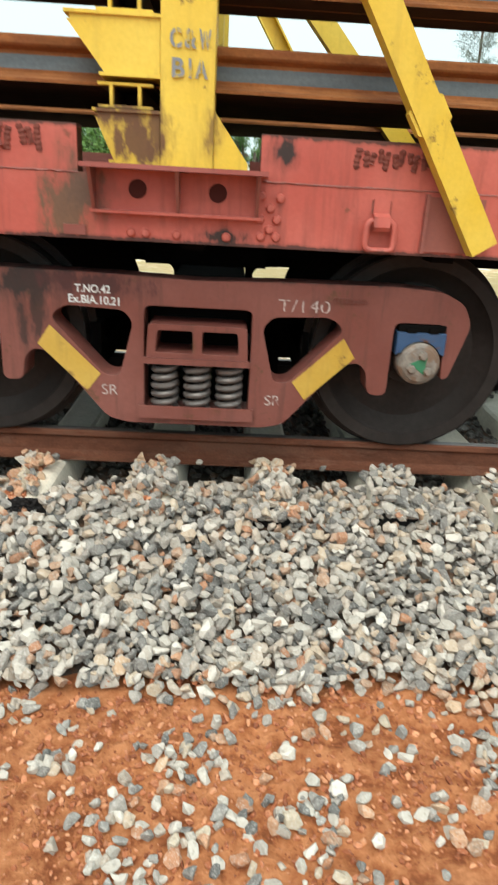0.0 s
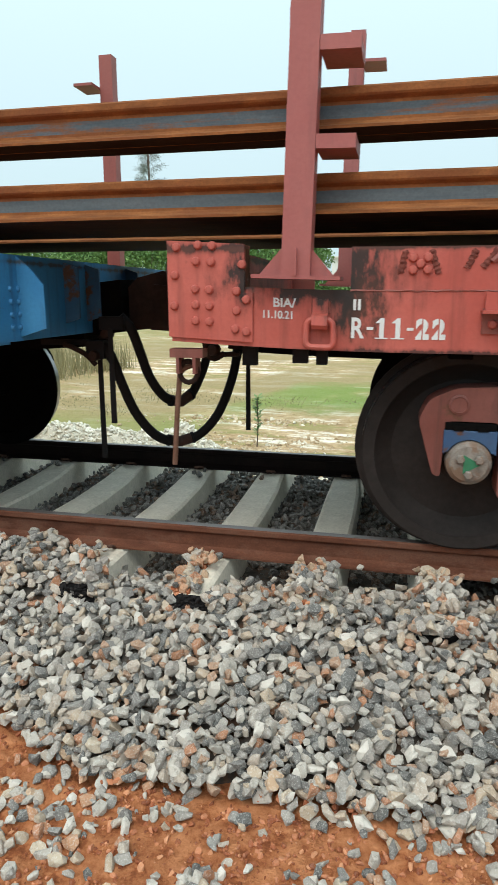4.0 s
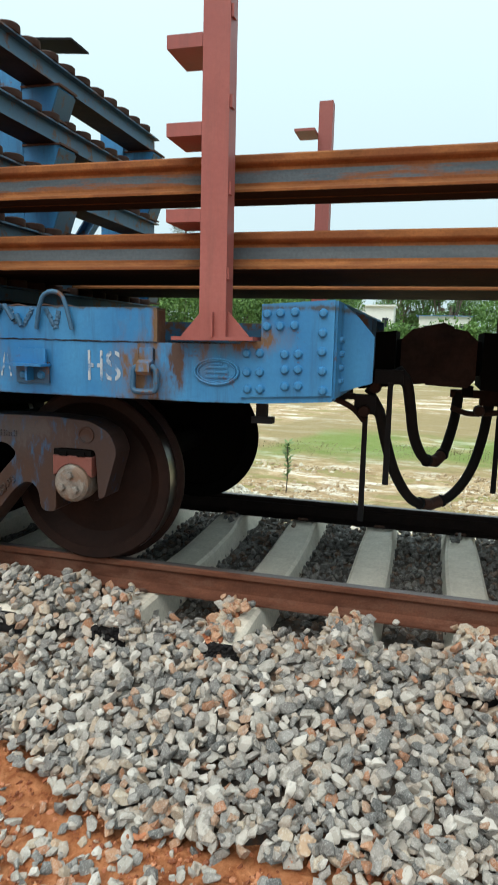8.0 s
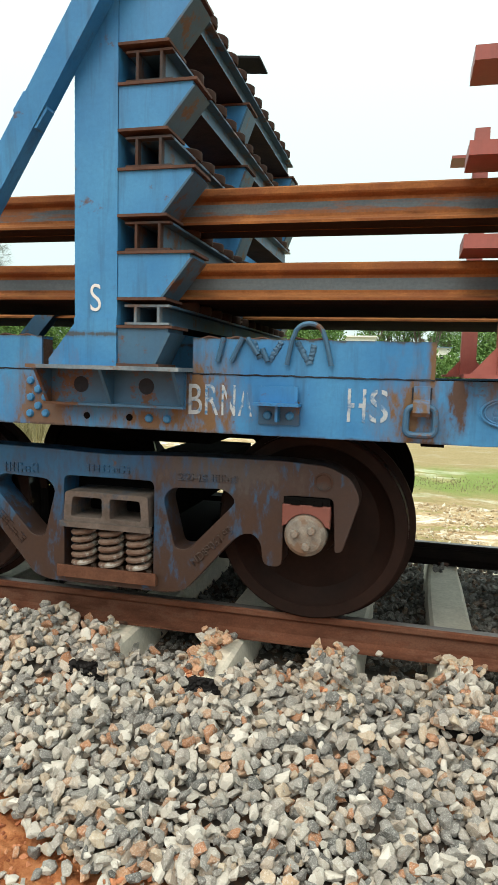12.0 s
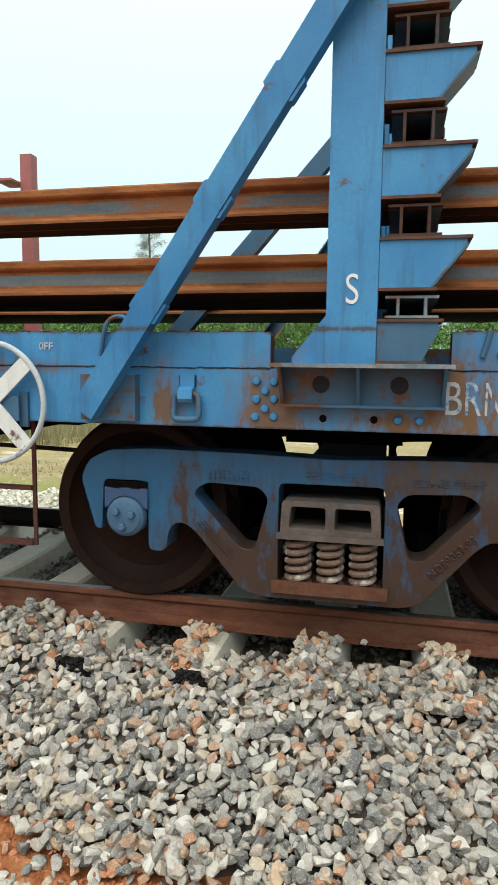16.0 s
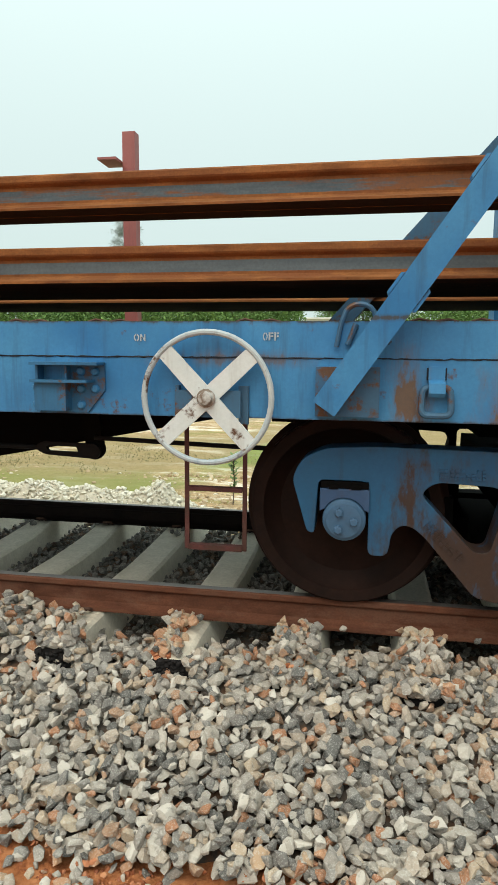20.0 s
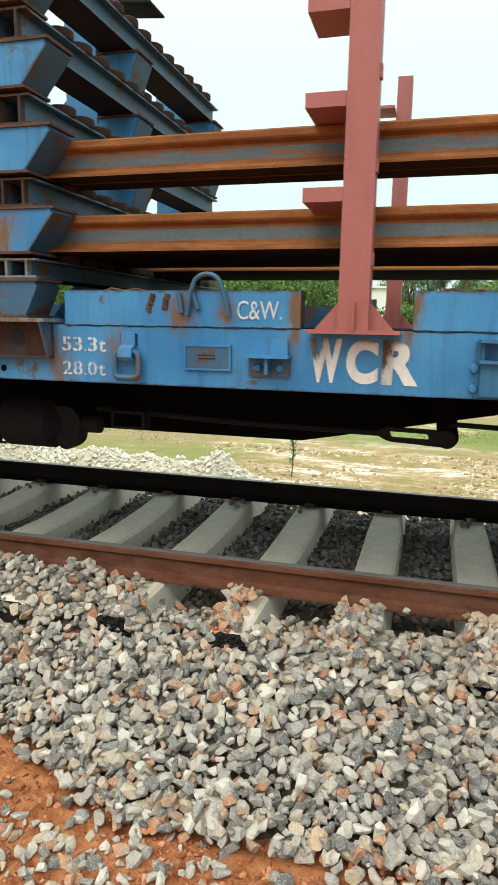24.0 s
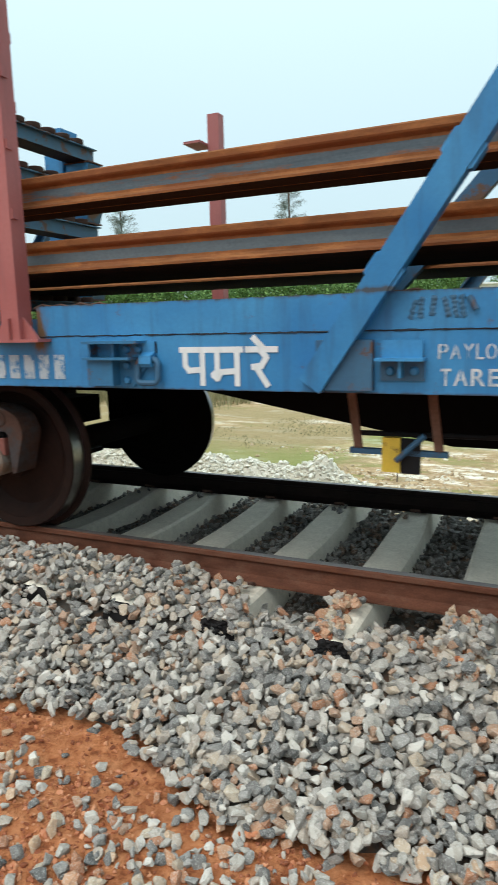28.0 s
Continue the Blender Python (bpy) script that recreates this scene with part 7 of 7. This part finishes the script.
# -- the load: long new rails in tiers on the roller beams --
def load_rail(y, z, worn):
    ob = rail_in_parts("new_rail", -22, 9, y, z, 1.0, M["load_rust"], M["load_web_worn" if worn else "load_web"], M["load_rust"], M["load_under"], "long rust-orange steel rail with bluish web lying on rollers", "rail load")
    MOVING.append(ob)


for k in range(2):
    load_rail(-0.245 + 0.158 * k, 1.903, True)
for k in range(6):
    load_rail(-0.245 + 0.152 * k, 1.566, False)
for k in range(6):
    load_rail(0.915 + 0.152 * k, 1.566, False)


# ---- the distance: saplings, trees, houses ----
def leaf_cloud(name, centres, count, size, seed, material, parent=None):
    """Thousands of small leaves about some centres of (place, radius), as one mesh."""
    g = np.random.default_rng(seed)
    pick = g.integers(0, len(centres), count)
    c = np.array([q[0] for q in centres])[pick]
    rad = np.array([q[1] for q in centres])[pick]
    v = g.normal(size=(count, 3)) * (1, 1, 0.8)
    v /= np.linalg.norm(v, axis=1)[:, None]
    p = c + v * (rad * g.uniform(0.4, 1.08, count))[:, None]
    u = g.normal(size=(count, 3))
    u /= np.linalg.norm(u, axis=1)[:, None]
    w = np.cross(u, g.normal(size=(count, 3)))
    w /= np.linalg.norm(w, axis=1)[:, None]
    k = (size * g.uniform(0.6, 1.3, count))[:, None]
    verts = np.stack([p + u * k, p + w * k * 0.5, p - u * k, p - w * k * 0.5], 1).reshape(-1, 3)
    me = bpy.data.meshes.new(name)
    me.from_pydata(verts.tolist(), [], np.arange(count * 4).reshape(-1, 4).tolist())
    me.materials.append(material)
    ob = new(name, me)
    ob.parent = parent
    return ob


def leaf_material(name, a, b):
    m, nt, bs, co = start_material(name, 0.65)
    rnd = nt.nodes.new("ShaderNodeNewGeometry").outputs["Random Per Island"]
    n = noise_node(nt, co, 0.5, 3)
    col = mix_node(nt, rnd, a, b)
    col = mix_node(nt, ramp_node(nt, [(0.4, (0, 0, 0)), (0.7, (0.5, 0.5, 0.5))], n.outputs[0]).outputs[0], col, tuple(c * 0.5 for c in a))
    nt.links.new(col, bs.inputs["Base Color"])
    return m


M["leaf"] = leaf_material("tree_leaves", (0.050, 0.115, 0.030), (0.13, 0.235, 0.065))
M["leaf_mid"] = leaf_material("scrub_leaves", (0.068, 0.145, 0.040), (0.17, 0.285, 0.085))
M["leaf_light"] = leaf_material("young_leaves", (0.09, 0.17, 0.06), (0.2, 0.30, 0.12))
M["needle"] = leaf_material("grey_green_needles", (0.15, 0.185, 0.16), (0.26, 0.31, 0.27))
M["bark"] = plain("bark", (0.12, 0.09, 0.07), 0.9)
M["reed"] = leaf_material("dry_reeds", (0.22, 0.20, 0.10), (0.38, 0.34, 0.19))
M["wall"] = plain("white_house_wall", (0.74, 0.74, 0.72), 0.8, 0, 0.1, 2)
M["roof_blue"] = plain("blue_sheet_roof", (0.10, 0.24, 0.46), 0.5, 0, 0.15, 2)
M["dark_glass"] = plain("dark_window", (0.03, 0.035, 0.04), 0.2)


def tree(x, y, h, spread, seed, leaf="leaf", base=None, detail=900):
    r = random.Random(seed)
    z0 = field(x, min(y, 200)) if base is None else base
    t = empty("tree", "leafy green broadleaf tree at the field's edge", "tree", "trees behind the field")
    bm = tube(bmesh.new(), [(x, y, z0 - 0.1), (x + r.uniform(-.2, .2), y, z0 + h * 0.3), (x + r.uniform(-.3, .3), y, z0 + h * 0.6)], h * 0.025, 7)
    cs = []
    for k in range(9):
        a, q = r.uniform(0, math.tau), r.uniform(0.2, 0.75) * spread
        c = (x + q * math.cos(a), y + q * math.sin(a) * 0.7, z0 + h * r.uniform(0.38, 0.85))
        tube(bm, [(x, y, z0 + h * 0.35), ((x + c[0]) / 2, (y + c[1]) / 2, z0 + h * 0.5), c], h * 0.009, 5)
        cs.append((c, spread * r.uniform(0.3, 0.5)))
    part("trunk", bm, M["bark"], t)
    leaf_cloud("crown", cs, detail, 0.17, seed + 500, M[leaf], t)
    return t


rt = random.Random(77)
for i in range(96):
    x = -112 + i * 1.75 + rt.uniform(-1.2, 1.2)
    low = -8 < x < 9
    tree(x, rt.uniform(118, 128) if low else rt.uniform(64, 92), rt.uniform(13.5, 16.0) if low else rt.uniform(9.0, 12.5), rt.uniform(3.0, 4.6), i, "leaf" if rt.random() < 0.5 else "leaf_mid", None, 2600)
# scrub along the field's edge
spots = []
while len(spots) < 1900:
    x = rt.uniform(-112, 55)
    spots.append(((x, rt.uniform(57, 64), field(0, 60) + rt.uniform(0.2, 3.6 if -5.5 < x < 6 else 7.2)), rt.uniform(0.8, 1.6)))
tagged(leaf_cloud("scrub", spots, 210000, 0.18, 9, M["leaf_mid"]), "green scrub along the far edge of the field", "bushes", kind="stuff")


def feathery_tree(x, y, z_top, seed, s=1.0):
    """A tall slim casuarina with open tufts of needles."""
    r = random.Random(seed)
    z0 = field(x, y)
    t = empty("tree", "tall slim feathery tree against the pale sky", "tree", "feathery trees")
    bm = tube(bmesh.new(), [(x, y, z0 - 0.1), (x + 0.3, y, z0 + (z_top - z0) * 0.5), (x + 0.1, y, z_top)], 0.10, 6)
    leaves = bmesh.new()
    for k in range(46):
        u = r.uniform(0.62, 1.0)
        a = r.uniform(0, math.tau)
        L = s * r.uniform(0.9, 2.2) * (1.25 - u * 0.7)
        b = Vector((x + 0.15, y, z0 + (z_top - z0) * u))
        e = b + Vector((math.cos(a) * L, math.sin(a) * L, L * r.uniform(0.1, 0.9)))
        tube(bm, [b, (b + e) / 2 + Vector((0, 0, 0.1)), e], 0.013, 4)
        for _ in range(100):
            p = b.lerp(e, r.uniform(0.3, 1.05)) + Vector((r.gauss(0, 0.1), r.gauss(0, 0.1), r.gauss(0, 0.1))) * s
            d = Vector((r.gauss(0, 0.5), r.gauss(0, 0.5), r.uniform(-0.9, 0.35))).normalized() * r.uniform(0.15, 0.4) * s
            n = Vector((r.gauss(0, 1), r.gauss(0, 1), r.gauss(0, 1))).normalized() * 0.012 * s
            leaves.faces.new([leaves.verts.new(p - n), leaves.verts.new(p + n), leaves.verts.new(p + d)])
    part("trunk", bm, M["bark"], t)
    part("crown", leaves, M["needle"], t)


feathery_tree(-22.5, 60, 14.6, 3, 1.35)
feathery_tree(-42.5, 60, 14.2, 4, 1.35)
feathery_tree(22.0, 60, 15.6, 5, 1.6)

# sapling beside the track
sap = empty("sapling", "young green sapling in the sand beyond the track", "plant")
rp = random.Random(6)
sx, sy, sz = -0.05, 6.0, -1.02
part("stem", tube(bmesh.new(), [(sx, sy, sz), (sx + 0.02, sy, sz + 0.4), (sx, sy, sz + 0.74)], 0.009, 6), M["bark"], sap)
lv = bmesh.new()
for i in range(70):
    z = sz + 0.22 + 0.58 * (i / 70) ** 0.8
    a = rp.uniform(0, math.tau)
    L = rp.uniform(0.06, 0.14)
    p = Vector((sx + 0.01, sy, z))
    d = Vector((math.cos(a), math.sin(a), 0.5)).normalized() * L
    n = Vector((-math.sin(a), math.cos(a), 0)) * 0.022
    lv.faces.new([lv.verts.new(p), lv.verts.new(p + d * 0.5 + n), lv.verts.new(p + d), lv.verts.new(p + d * 0.5 - n)])
part("leaves", lv, M["leaf_light"], sap)

# dry reeds and grass
def tufts(name, places, blades, hgt, material, label, seed):
    r = random.Random(seed)
    verts, faces = [], []
    for x, y, z in places:
        for _ in range(blades):
            px, py = x + r.gauss(0, 0.25), y + r.gauss(0, 0.25)
            h, a = hgt * r.uniform(0.5, 1.2), r.uniform(0, math.tau)
            lx, ly = r.gauss(0, 0.18) * h, r.gauss(0, 0.18) * h
            o = len(verts)
            verts += [(px - 0.012 * math.cos(a), py - 0.012 * math.sin(a), z), (px + 0.012 * math.cos(a), py + 0.012 * math.sin(a), z), (px + lx, py + ly, z + h)]
            faces.append((o, o + 1, o + 2))
    me = bpy.data.meshes.new(name)
    me.from_pydata(verts, [], faces)
    me.materials.append(material)
    return tagged(new(name, me), label, "grass", kind="stuff")


rg = random.Random(12)
tufts("dry_reeds", [(x, y, field(x, y)) for x, y in [(rg.uniform(-16, -6.5), rg.uniform(13, 16)) for _ in range(110)]], 60, 1.0, M["reed"], "stand of dry straw-coloured reeds", 1)
tufts("short_grass", [(x, y, field(x, y)) for x, y in [(rg.uniform(-22, 8), rg.uniform(8.5, 12)) for _ in range(700)] if noise.noise((x * 0.4, y * 0.4, 3)) > 0.0], 22, 0.04, M["reed"], "short dry grass in patches", 2)


def house(x, y, w, h, name, label, roof, flat=True):
    z0 = -1.2
    hs = empty(name, label, "house")
    part("wall", boxes((x, x + w, y, y + 6, z0, z0 + h)), M["wall"], hs)
    if flat:
        part("roof", boxes((x - 0.3, x + w + 0.3, y - 0.5, y + 6.3, z0 + h, z0 + h + 0.25)), M[roof], hs)
    else:
        bm = bmesh.new()
        prism(bm, [(x - 0.4, z0 + h), (x + w + 0.4, z0 + h), (x + w + 0.4, z0 + h + 0.1), (x - 0.4, z0 + h + 0.1)], y - 0.6, y + 6.5)
        for v in bm.verts:
            v.co.z += 1.1 * (1 - abs(v.co.y - y - 3) / 3.6)
        part("roof", bm, M[roof], hs)
    n = max(2, int(w / 2.2))
    for i in range(n):
        cx = x + w * (i + 0.5) / n
        win = part("window", boxes((cx - 0.5, cx + 0.5, y - 0.04, y - 0.01, z0 + h * 0.45, z0 + h * 0.78)), M["dark_glass"], hs)
        part("window_sill", boxes((cx - 0.6, cx + 0.6, y - 0.12, y - 0.041, z0 + h * 0.42, z0 + h * 0.45)), M["wall"], win)


house(-9.6, 110, 5.2, 8.5, "house", "low white house with dark windows among trees", "wall")
house(-0.3, 112, 8.4, 7.1, "shed", "white shed under a blue sheet roof", "roof_blue", False)


def motions():
    rows = [(t, pose(x, 0, 0)) for t, x in TRAIN]
    for thing in MOVING:
        walk(thing, rows)
    for axle, ax, wr in ROLLING:
        walk(axle, [(t, pose(ax, 0, wr, 0, math.degrees(x / wr), 0)) for t, x in TRAIN])


motions()
